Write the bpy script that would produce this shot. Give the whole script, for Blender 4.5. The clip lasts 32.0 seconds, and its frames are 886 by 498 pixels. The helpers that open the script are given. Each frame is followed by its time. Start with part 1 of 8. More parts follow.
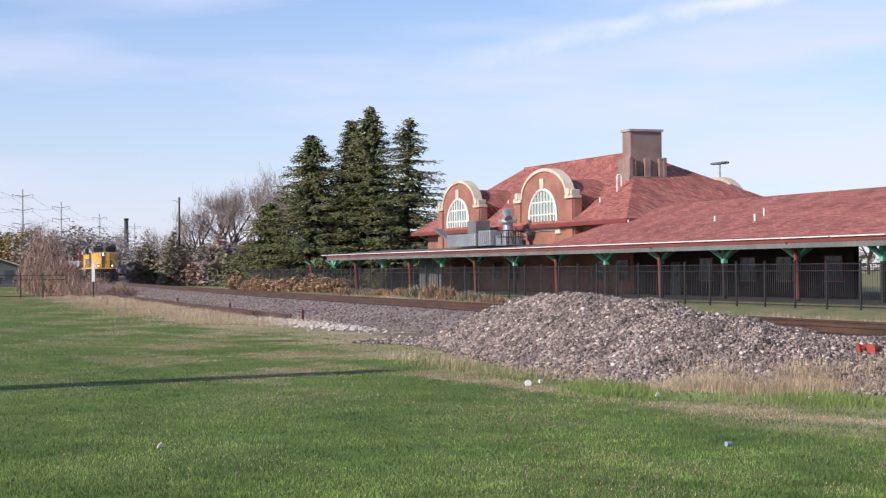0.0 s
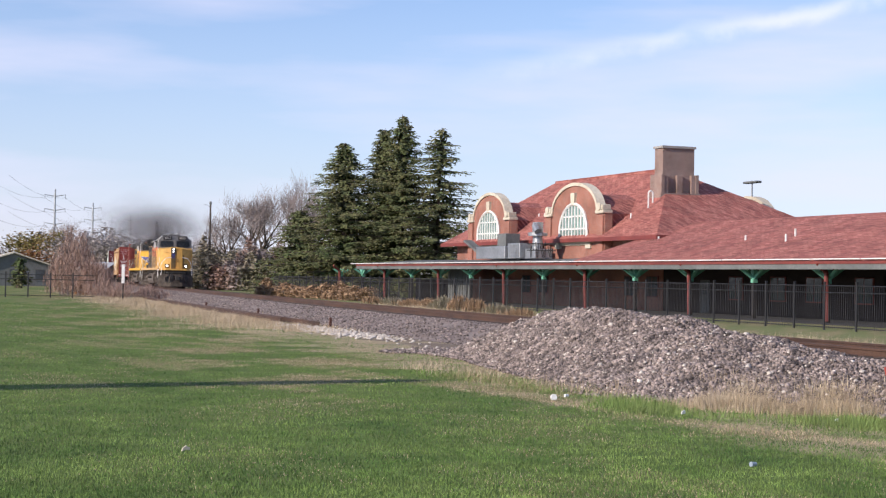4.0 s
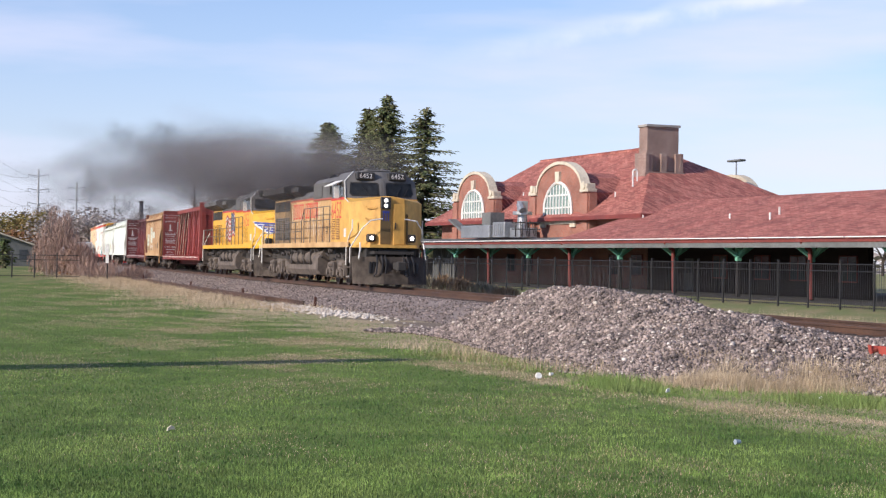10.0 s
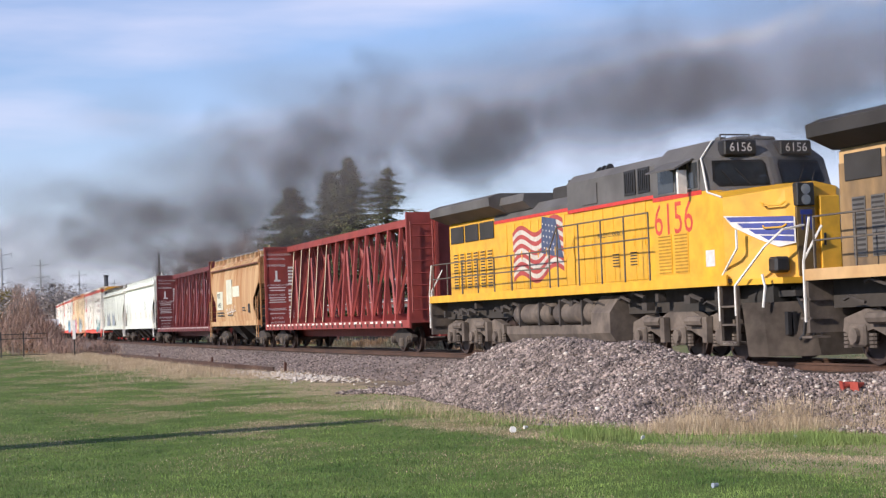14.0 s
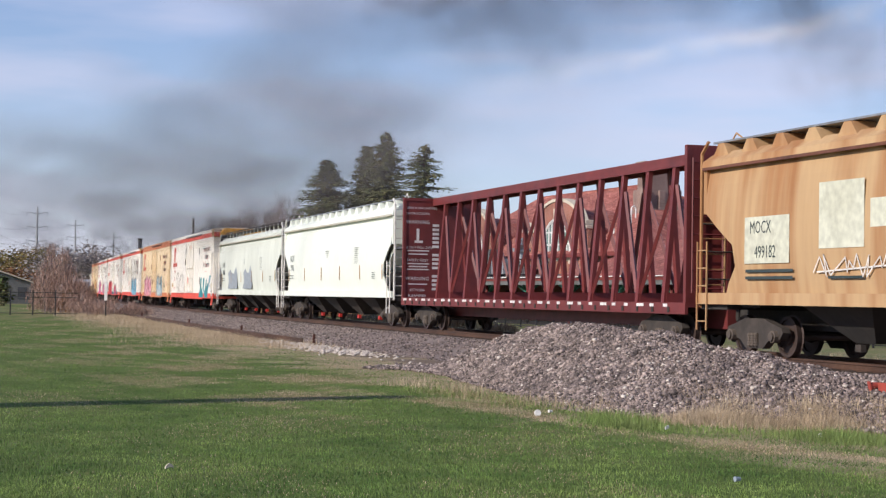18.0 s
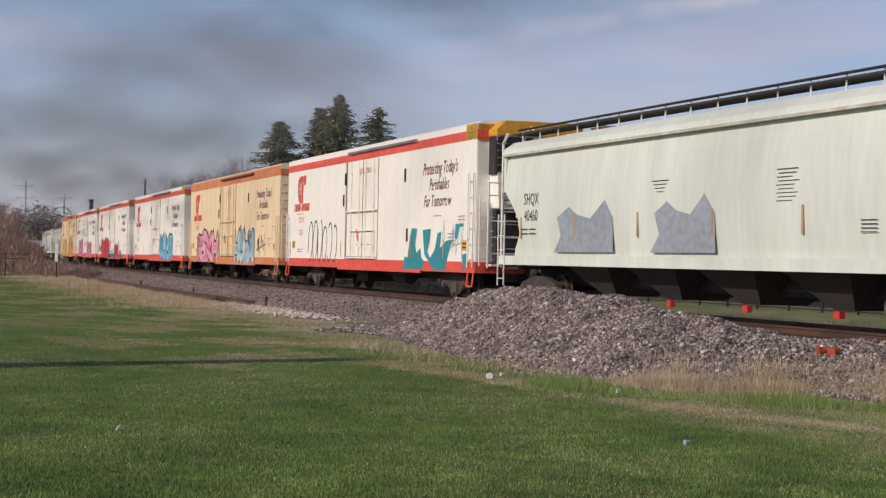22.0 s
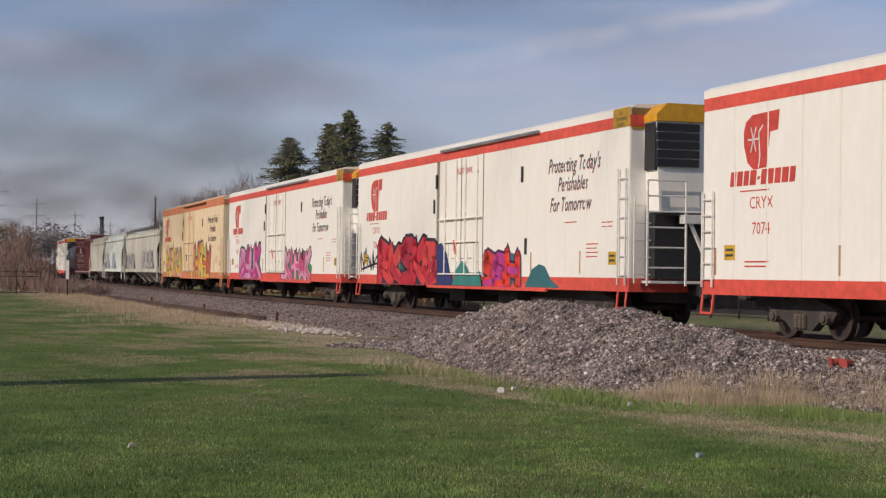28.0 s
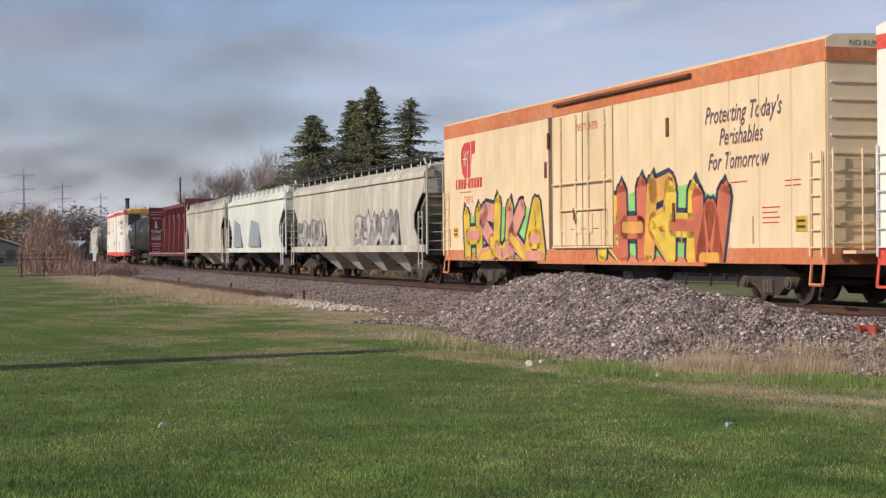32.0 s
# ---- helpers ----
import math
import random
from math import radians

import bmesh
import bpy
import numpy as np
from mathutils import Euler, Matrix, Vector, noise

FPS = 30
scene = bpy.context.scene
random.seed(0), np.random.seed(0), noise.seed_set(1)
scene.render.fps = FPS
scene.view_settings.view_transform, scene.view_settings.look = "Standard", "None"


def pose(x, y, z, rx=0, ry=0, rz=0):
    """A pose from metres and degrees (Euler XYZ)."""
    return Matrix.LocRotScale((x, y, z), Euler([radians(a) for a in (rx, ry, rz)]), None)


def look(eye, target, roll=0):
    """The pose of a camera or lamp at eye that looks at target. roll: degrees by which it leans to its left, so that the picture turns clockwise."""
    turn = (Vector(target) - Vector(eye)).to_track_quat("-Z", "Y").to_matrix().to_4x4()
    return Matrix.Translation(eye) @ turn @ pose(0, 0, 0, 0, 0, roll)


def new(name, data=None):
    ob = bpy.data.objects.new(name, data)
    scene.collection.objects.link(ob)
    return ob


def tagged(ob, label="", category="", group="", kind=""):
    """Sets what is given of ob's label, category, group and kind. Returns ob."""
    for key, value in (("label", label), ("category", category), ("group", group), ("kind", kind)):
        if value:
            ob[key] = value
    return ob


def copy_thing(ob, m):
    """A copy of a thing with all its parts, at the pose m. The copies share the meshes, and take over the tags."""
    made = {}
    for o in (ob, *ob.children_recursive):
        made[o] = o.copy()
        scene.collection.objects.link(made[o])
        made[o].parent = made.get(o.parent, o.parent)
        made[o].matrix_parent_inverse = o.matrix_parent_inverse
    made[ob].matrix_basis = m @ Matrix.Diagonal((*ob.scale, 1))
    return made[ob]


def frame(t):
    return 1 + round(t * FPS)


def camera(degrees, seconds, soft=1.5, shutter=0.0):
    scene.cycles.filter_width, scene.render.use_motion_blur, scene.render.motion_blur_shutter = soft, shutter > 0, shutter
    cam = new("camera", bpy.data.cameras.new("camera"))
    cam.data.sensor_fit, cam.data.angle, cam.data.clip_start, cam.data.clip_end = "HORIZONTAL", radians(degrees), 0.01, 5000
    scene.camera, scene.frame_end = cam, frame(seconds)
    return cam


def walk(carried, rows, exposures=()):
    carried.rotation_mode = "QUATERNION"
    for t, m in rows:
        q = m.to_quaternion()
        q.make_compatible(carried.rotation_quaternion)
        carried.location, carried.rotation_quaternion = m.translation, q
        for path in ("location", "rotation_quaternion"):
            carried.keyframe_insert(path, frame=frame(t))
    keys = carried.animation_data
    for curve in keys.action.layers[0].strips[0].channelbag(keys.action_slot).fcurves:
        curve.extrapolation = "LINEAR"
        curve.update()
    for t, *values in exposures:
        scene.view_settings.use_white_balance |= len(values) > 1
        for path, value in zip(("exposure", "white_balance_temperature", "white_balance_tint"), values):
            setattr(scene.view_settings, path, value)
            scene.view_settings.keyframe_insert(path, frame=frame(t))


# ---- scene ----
# ---- the camera: it stands in one spot and turns in the hand ----
EYE = (0.0, 0.0, 1.122)
# seconds, turn to the right, tilt up, lean: degrees
TURNS = [
    (0.0, 0.000, 0.709, -0.486), (0.5, -0.034, 0.784, -0.324), (1.0, -0.041, 0.934, -0.197), (1.5, -0.170, 0.936, 0.519),
    (2.0, -0.343, 0.895, 1.076), (2.5, -0.544, 0.846, 0.961), (3.0, -0.775, 0.997, 1.134), (3.5, -0.897, 1.110, 1.130),
    (5.5, -1.286, 0.768, 1.315), (6.0, -0.958, 0.616, 1.596), (6.5, -0.638, 0.504, 1.526), (7.0, -0.363, 0.404, 1.342),
    (7.5, -0.200, 0.297, 1.294), (8.0, -0.172, 0.279, 1.270), (8.5, -0.200, 0.322, 1.221), (9.0, -0.321, 0.385, 1.269),
    (9.5, -0.421, 0.406, 1.324), (10.0, -0.474, 0.375, 0.990), (10.5, -0.386, 0.352, 1.051), (11.0, -0.306, 0.315, 1.189),
    (11.5, -0.247, 0.411, 1.114), (12.0, -0.148, 0.551, -1.356), (12.5, -0.314, 1.549, -0.258), (13.0, -0.297, 2.620, -0.575),
    (13.5, 0.300, 2.687, -1.466), (14.0, 0.703, 2.348, -1.982), (14.5, 1.528, 1.614, -2.019), (16.5, 0.913, 2.011, -0.244),
    (17.0, 0.636, 1.913, 0.431), (17.5, 0.047, 1.850, 0.910), (18.0, -0.450, 1.646, 0.920), (18.5, -0.715, 1.459, 1.026),
    (19.0, -0.570, 1.184, 1.049), (19.5, -0.364, 0.712, 1.078), (20.0, -0.278, 0.538, 0.918), (20.5, -0.208, 0.409, 0.840),
    (21.0, -0.059, 0.357, 0.598), (21.5, 0.479, 0.510, 0.703), (22.0, 1.193, 0.408, 1.224), (22.5, 1.799, 0.235, 0.879),
    (23.0, 1.641, 0.285, 0.674), (23.5, 1.376, 0.471, 0.629), (24.0, 1.268, 0.630, 0.523), (24.5, 1.235, 0.777, 0.437),
    (25.0, 1.159, 0.790, 0.434), (25.5, 1.148, 0.816, 0.492), (27.5, 1.032, 1.004, 0.812), (28.0, 0.829, 0.900, 0.762),
    (28.5, 0.738, 0.710, 0.639), (29.0, 0.723, 0.579, 0.731), (29.5, 0.791, 0.597, 0.508), (30.0, 0.878, 0.510, 0.696),
    (30.5, 0.850, 0.439, 0.586), (31.0, 0.777, 0.347, 0.617), (31.5, 0.500, 0.194, 0.297), (32.0, -0.042, 0.029, -0.407),
]


def aim(turn, tilt, lean):
    a, b = radians(turn), radians(tilt)
    way = Vector((math.sin(a) * math.cos(b), math.cos(a) * math.cos(b), math.sin(b)))
    return look(EYE, Vector(EYE) + way * 10, lean)


cam = camera(29.774, 32.0, soft=1.3)
# seconds, stops, kelvin, tint
EXPOSURES = [(0, 0.05, 6350, 15), (10, 0.09, 6350, 15), (14, 0.03, 6300, 15), (17, -0.03, 6300, 15), (19, -0.44, 6450, 15), (21, -0.68, 6600, 16), (25, -0.68, 6700, 16), (28, -0.79, 6700, 16), (30, -0.75, 6700, 16), (32, -0.43, 6700, 15)]
walk(cam, [(t, aim(a, b, c)) for t, a, b, c in TURNS], EXPOSURES)

# ---- sky and sun: low autumn sun from behind, on the side of the lawn ----
SUN_UP = 27.0
SUN_FROM = Vector((-0.846, -0.532, 0)).normalized()
world = bpy.data.worlds.new("sky")
scene.world = world
world.use_nodes = True
wn, wl = world.node_tree.nodes, world.node_tree.links
bg = wn["Background"]
sky = wn.new("ShaderNodeTexSky")
sky.sky_type, sky.sun_disc = "NISHITA", False
sky.sun_elevation = radians(SUN_UP)
sky.sun_rotation = math.atan2(SUN_FROM.x, SUN_FROM.y)
sky.air_density, sky.dust_density, sky.ozone_density = 1.0, 0.15, 3.0
coord = wn.new("ShaderNodeTexCoord")
stretch = wn.new("ShaderNodeMapping")
stretch.inputs["Rotation"].default_value = (0, radians(-14), radians(8))
stretch.inputs["Scale"].default_value = (2.2, 2.0, 13.0)
wl.new(coord.outputs["Generated"], stretch.inputs["Vector"])
cirrus = wn.new("ShaderNodeTexNoise")
cirrus.inputs["Scale"].default_value, cirrus.inputs["Detail"].default_value = 1.6, 5.0
cirrus.inputs["Roughness"].default_value = 0.5
wl.new(stretch.outputs["Vector"], cirrus.inputs["Vector"])
veil = wn.new("ShaderNodeMapRange")
veil.inputs["From Min"].default_value, veil.inputs["From Max"].default_value = 0.46, 0.78
veil.inputs["To Max"].default_value = 0.75
wl.new(cirrus.outputs["Fac"], veil.inputs["Value"])
clouds = wn.new("ShaderNodeMix")
clouds.data_type = "RGBA"
clouds.inputs[7].default_value = (5.9, 5.9, 7.0, 1)
wl.new(veil.outputs["Result"], clouds.inputs[0])
tone = wn.new("ShaderNodeMix")
tone.data_type, tone.blend_type = "RGBA", "MULTIPLY"
tone.inputs[0].default_value = 1.0
tone.inputs[7].default_value = (0.95, 0.95, 1.06, 1)
wl.new(sky.outputs["Color"], tone.inputs[6])
# pale lavender haze low over the horizon
split = wn.new("ShaderNodeSeparateXYZ")
wl.new(coord.outputs["Generated"], split.inputs[0])
low = wn.new("ShaderNodeMapRange")
for key, value in zip(("From Min", "From Max", "To Min", "To Max"), (0.0, 0.2, 0.6, 0.0)):
    low.inputs[key].default_value = value
wl.new(split.outputs["Z"], low.inputs["Value"])
haze = wn.new("ShaderNodeMix")
haze.data_type = "RGBA"
haze.inputs[7].default_value = (4.4, 4.85, 6.2, 1)
wl.new(low.outputs["Result"], haze.inputs[0])
wl.new(tone.outputs[2], haze.inputs[6])
wl.new(haze.outputs[2], clouds.inputs[6])
# one long thin cirrus streak that climbs to the right
def sky_math(op, a, b=0.0):
    node = wn.new("ShaderNodeMath")
    node.operation = op
    for i, v in ((0, a), (1, b)):
        if isinstance(v, float):
            node.inputs[i].default_value = v
        else:
            wl.new(v, node.inputs[i])
    return node.outputs[0]


def sky_range(src, a, b, lo, hi):
    node = wn.new("ShaderNodeMapRange")
    node.interpolation_type = "SMOOTHSTEP"
    for key, value in zip(("From Min", "From Max", "To Min", "To Max"), (a, b, lo, hi)):
        node.inputs[key].default_value = value
    wl.new(src, node.inputs["Value"])
    return node.outputs["Result"]


wisp = wn.new("ShaderNodeTexNoise")
wisp.inputs["Scale"].default_value, wisp.inputs["Detail"].default_value = 22.0, 5.0
wl.new(coord.outputs["Generated"], wisp.inputs["Vector"])
rise = sky_math("SUBTRACT", sky_math("SUBTRACT", split.outputs["Z"], sky_math("MULTIPLY", split.outputs["X"], 0.194)), 0.1232)
rise = sky_math("ADD", rise, sky_math("MULTIPLY", sky_math("SUBTRACT", wisp.outputs["Fac"], 0.5), 0.022))
streak = sky_math("MULTIPLY", sky_range(sky_math("ABSOLUTE", rise), 0.0, 0.009, 0.55, 0.0), sky_range(split.outputs["X"], -0.04, 0.14, 0.0, 1.0))
streak = sky_math("MULTIPLY", streak, sky_range(wisp.outputs["Fac"], 0.35, 0.65, 0.3, 1.0))
streak = sky_math("MULTIPLY", streak, sky_range(split.outputs["Y"], 0.0, 0.5, 0.0, 1.0))
high = wn.new("ShaderNodeMix")
high.data_type = "RGBA"
high.inputs[7].default_value = (7.2, 7.3, 7.9, 1)
wl.new(streak, high.inputs[0])
wl.new(clouds.outputs[2], high.inputs[6])
wl.new(high.outputs[2], bg.inputs["Color"])
bg.inputs["Strength"].default_value = 0.142

sun = new("sun", bpy.data.lights.new("sun", "SUN"))
sun.data.energy, sun.data.angle, sun.data.color = 5.0, radians(0.6), (1.0, 0.90, 0.76)
e = radians(SUN_UP)
sun.matrix_world = look((SUN_FROM.x * 100, SUN_FROM.y * 100, 100 * math.tan(e)), (0, 0, 0))
# ---- materials ----
MATS = {}


def mat(name, color, other=None, rough=0.7, metal=0.0, grain=6.0, stain=0.6, bump=0.15, stretch=(1, 1, 1), random=0.0, spread=(0.35, 0.65), vary=0.15):
    """A surface with stains and grain at two scales. other: the colour of the stains."""
    if name in MATS:
        return MATS[name]
    m = MATS[name] = bpy.data.materials.new(name)
    m.use_nodes = True
    n, l = m.node_tree.nodes, m.node_tree.links
    b = n["Principled BSDF"]
    b.inputs["Roughness"].default_value, b.inputs["Metallic"].default_value = rough, metal
    tc = n.new("ShaderNodeTexCoord")
    mp = n.new("ShaderNodeMapping")
    mp.inputs["Scale"].default_value = stretch
    l.new(tc.outputs["Object"], mp.inputs["Vector"])
    big, fine = n.new("ShaderNodeTexNoise"), n.new("ShaderNodeTexNoise")
    big.inputs["Scale"].default_value, big.inputs["Detail"].default_value = stain, 4
    fine.inputs["Scale"].default_value, fine.inputs["Detail"].default_value = grain, 3
    l.new(mp.outputs["Vector"], big.inputs["Vector"])
    l.new(mp.outputs["Vector"], fine.inputs["Vector"])
    mr = n.new("ShaderNodeMapRange")
    mr.inputs["From Min"].default_value, mr.inputs["From Max"].default_value = spread
    l.new(big.outputs["Fac"], mr.inputs["Value"])
    mix = n.new("ShaderNodeMix")
    mix.data_type = "RGBA"
    other = other or tuple(c * 0.72 for c in color)
    mix.inputs[6].default_value, mix.inputs[7].default_value = (*color, 1), (*other, 1)
    l.new(mr.outputs["Result"], mix.inputs[0])
    hsv = n.new("ShaderNodeHueSaturation")
    vr = n.new("ShaderNodeMapRange")
    vr.inputs["From Min"].default_value, vr.inputs["From Max"].default_value = 0.3, 0.7
    vr.inputs["To Min"].default_value, vr.inputs["To Max"].default_value = 1 - vary, 1 + vary
    l.new(fine.outputs["Fac"], vr.inputs["Value"])
    last = vr.outputs["Result"]
    if random:
        info = n.new("ShaderNodeObjectInfo" if random > 0 else "ShaderNodeNewGeometry")
        rr = n.new("ShaderNodeMapRange")
        rr.inputs["To Min"].default_value, rr.inputs["To Max"].default_value = 1 - abs(random), 1 + abs(random)
        l.new(info.outputs["Random" if random > 0 else "Random Per Island"], rr.inputs["Value"])
        mul = n.new("ShaderNodeMath")
        mul.operation = "MULTIPLY"
        l.new(last, mul.inputs[0])
        l.new(rr.outputs["Result"], mul.inputs[1])
        last = mul.outputs[0]
    l.new(last, hsv.inputs["Value"])
    l.new(mix.outputs[2], hsv.inputs["Color"])
    l.new(hsv.outputs["Color"], b.inputs["Base Color"])
    if bump:
        bp = n.new("ShaderNodeBump")
        bp.inputs["Strength"].default_value, bp.inputs["Distance"].default_value = bump, 0.02
        l.new(fine.outputs["Fac"], bp.inputs["Height"])
        l.new(bp.outputs["Normal"], b.inputs["Normal"])
    return m


def glow(name, color, strength):
    m = MATS[name] = bpy.data.materials.new(name)
    m.use_nodes = True
    b = m.node_tree.nodes["Principled BSDF"]
    b.inputs["Base Color"].default_value = (*color, 1)
    b.inputs["Emission Color"].default_value, b.inputs["Emission Strength"].default_value = (*color, 1), strength
    return m


# ---- mesh helpers ----
def finish(name, bm, material, parent=None, label="", smooth=False, m=None):
    me = bpy.data.meshes.new(name)
    bmesh.ops.recalc_face_normals(bm, faces=bm.faces[:])
    bm.to_mesh(me)
    bm.free()
    for mt in material if isinstance(material, (list, tuple)) else (material,):
        me.materials.append(mt)
    if smooth:
        for p in me.polygons:
            p.use_smooth = True
    ob = new(name, me)
    if parent:
        ob.parent = parent
    if m is not None:
        ob.matrix_basis = m
    if label:
        ob["label"] = label
    return ob


def part(name, bm, material, parent, label="", smooth=False, m=None):
    return finish(name, bm, material, parent, label, smooth, m)


def share(ob, parent, m):
    """Another object on the same mesh."""
    o = new(ob.name.split(".")[0], ob.data)
    o.parent, o.matrix_basis = parent, m
    if "label" in ob:
        o["label"] = ob["label"]
    return o


def thing(name, label, category, group="", m=None, kind=""):
    ob = new(name)
    ob.empty_display_size = 0.2
    if m is not None:
        ob.matrix_basis = m
    return tagged(ob, label, category, group, kind)


def box(bm, x0, x1, y0, y1, z0, z1, m=None, bevel=0.0):
    v = [bm.verts.new((x, y, z)) for z in (z0, z1) for y in (y0, y1) for x in (x0, x1)]
    f = [bm.faces.new([v[i] for i in q]) for q in ((0, 2, 3, 1), (4, 5, 7, 6), (0, 1, 5, 4), (2, 6, 7, 3), (0, 4, 6, 2), (1, 3, 7, 5))]
    if bevel:
        es = list({e for q in f for e in q.edges})
        r = bmesh.ops.bevel(bm, geom=es, offset=bevel, segments=1, affect="EDGES")
        v = list({w for q in r["faces"] for w in q.verts} | {w for w in v if w.is_valid})
    if m is not None:
        bmesh.ops.transform(bm, matrix=m, verts=v)
    return v


def rod(bm, a, b, r, n=6, r2=None, cap=True):
    a, b = Vector(a), Vector(b)
    q = (b - a).to_track_quat("Z", "Y")
    rings = []
    for p, rad in ((a, r), (b, r if r2 is None else r2)):
        rings.append([bm.verts.new(p + q @ Vector((rad * math.cos(2 * math.pi * i / n), rad * math.sin(2 * math.pi * i / n), 0))) for i in range(n)])
    for i in range(n):
        bm.faces.new((rings[0][i], rings[0][(i + 1) % n], rings[1][(i + 1) % n], rings[1][i]))
    if cap:
        bm.faces.new(rings[0][::-1])
        bm.faces.new(rings[1])
    return rings


def pipe(bm, pts, r, n=5):
    for a, b in zip(pts, pts[1:]):
        rod(bm, a, b, r, n)


def slab(bm, pts, along, axis="y"):
    """A closed outline, given in the two other axes, drawn out between two values of one axis."""
    def put(p, w):
        return {"x": (w, p[0], p[1]), "y": (p[0], w, p[1]), "z": (p[0], p[1], w)}[axis]
    a = [bm.verts.new(put(p, along[0])) for p in pts]
    b = [bm.verts.new(put(p, along[1])) for p in pts]
    n = len(pts)
    bm.faces.new(a)
    bm.faces.new(b[::-1])
    for i in range(n):
        bm.faces.new((a[i], b[i], b[(i + 1) % n], a[(i + 1) % n]))
    return a + b


def mesh_of(name, verts, faces, material, parent=None, label="", smooth=False):
    me = bpy.data.meshes.new(name)
    me.from_pydata([tuple(v) for v in verts], [], [tuple(f) for f in faces])
    me.materials.append(material)
    if smooth:
        for p in me.polygons:
            p.use_smooth = True
    ob = new(name, me)
    if parent:
        ob.parent = parent
    if label:
        ob["label"] = label
    return ob


def scatter(name, places, shape, material, parent=None, label=""):
    """Many small copies of one shape (verts, faces) joined in one mesh. places: x, y, z, size xyz, turn, tilt."""
    sv, sf = np.array(shape[0], float), np.array(shape[1])
    p = np.array(places, float)
    k, nv = len(p), len(sv)
    c, s = np.cos(p[:, 6]), np.sin(p[:, 6])
    ct, st = np.cos(p[:, 7]), np.sin(p[:, 7])
    q = sv[None] * p[:, None, 3:6]
    x, y, z = q[..., 0], q[..., 1], q[..., 2]
    y, z = y * ct[:, None] - z * st[:, None], y * st[:, None] + z * ct[:, None]
    x, y = x * c[:, None] - y * s[:, None], x * s[:, None] + y * c[:, None]
    v = np.stack([x + p[:, None, 0], y + p[:, None, 1], z + p[:, None, 2]], -1).reshape(-1, 3)
    f = (sf[None] + (np.arange(k) * nv)[:, None, None]).reshape(-1)
    per = sf.shape[1]
    me = bpy.data.meshes.new(name)
    me.vertices.add(len(v))
    me.vertices.foreach_set("co", v.reshape(-1))
    me.loops.add(len(f))
    me.loops.foreach_set("vertex_index", f.astype(np.int32))
    me.polygons.add(len(f) // per)
    me.polygons.foreach_set("loop_start", np.arange(0, len(f), per, dtype=np.int32))
    me.update(calc_edges=True)
    me.validate()
    me.materials.append(material)
    ob = new(name, me)
    if parent:
        ob.parent = parent
    if label:
        ob["label"] = label
    return ob


# ---- the line of the track: distance back from a point 50 m before the camera, and the offset to the camera's side ----
_S = np.arange(-420.0, 760.0, 1.0)
_K = np.interp(_S, (-90, -40, 40, 110, 200, 225, 240, 262), (0, -0.0009, -0.00041, -0.000217, -0.000217, -0.002, -0.002, 0))
_T = np.cumsum(_K)
_T = _T - _T[420] + 0.31039
_X, _Y = np.cumsum(-np.sin(_T)), np.cumsum(np.cos(_T))
_X, _Y = _X - _X[420] + 2.4261, _Y - _Y[420] + 50.0
SPEED, ACCEL = 14.1138, -0.00175


def line(s, off=0.0):
    x, y, a = np.interp(s, _S, _X), np.interp(s, _S, _Y), np.interp(s, _S, _T)
    return float(x - math.cos(a) * off), float(y - math.sin(a) * off), float(a)


def gone(t):
    return SPEED * (t - 12) + ACCEL * (t - 12) ** 2 / 2


def offset_of(x, y):
    """The offset from the track, to the camera's side, of places in the plan."""
    d = (np.asarray(x)[..., None] - _X[::4]) ** 2 + (np.asarray(y)[..., None] - _Y[::4]) ** 2
    i = np.argmin(d, -1) * 4
    return -(np.asarray(x) - _X[i]) * np.cos(_T[i]) - (np.asarray(y) - _Y[i]) * np.sin(_T[i])


def ground_z(x, y):
    o = offset_of(x, y)
    z = np.interp(o, (-60, -14, -9, -4.5, 3, 5.2, 9, 14), (-0.7, -0.7, -0.68, -0.62, -0.6, -0.56, -0.5, -0.5))
    return z
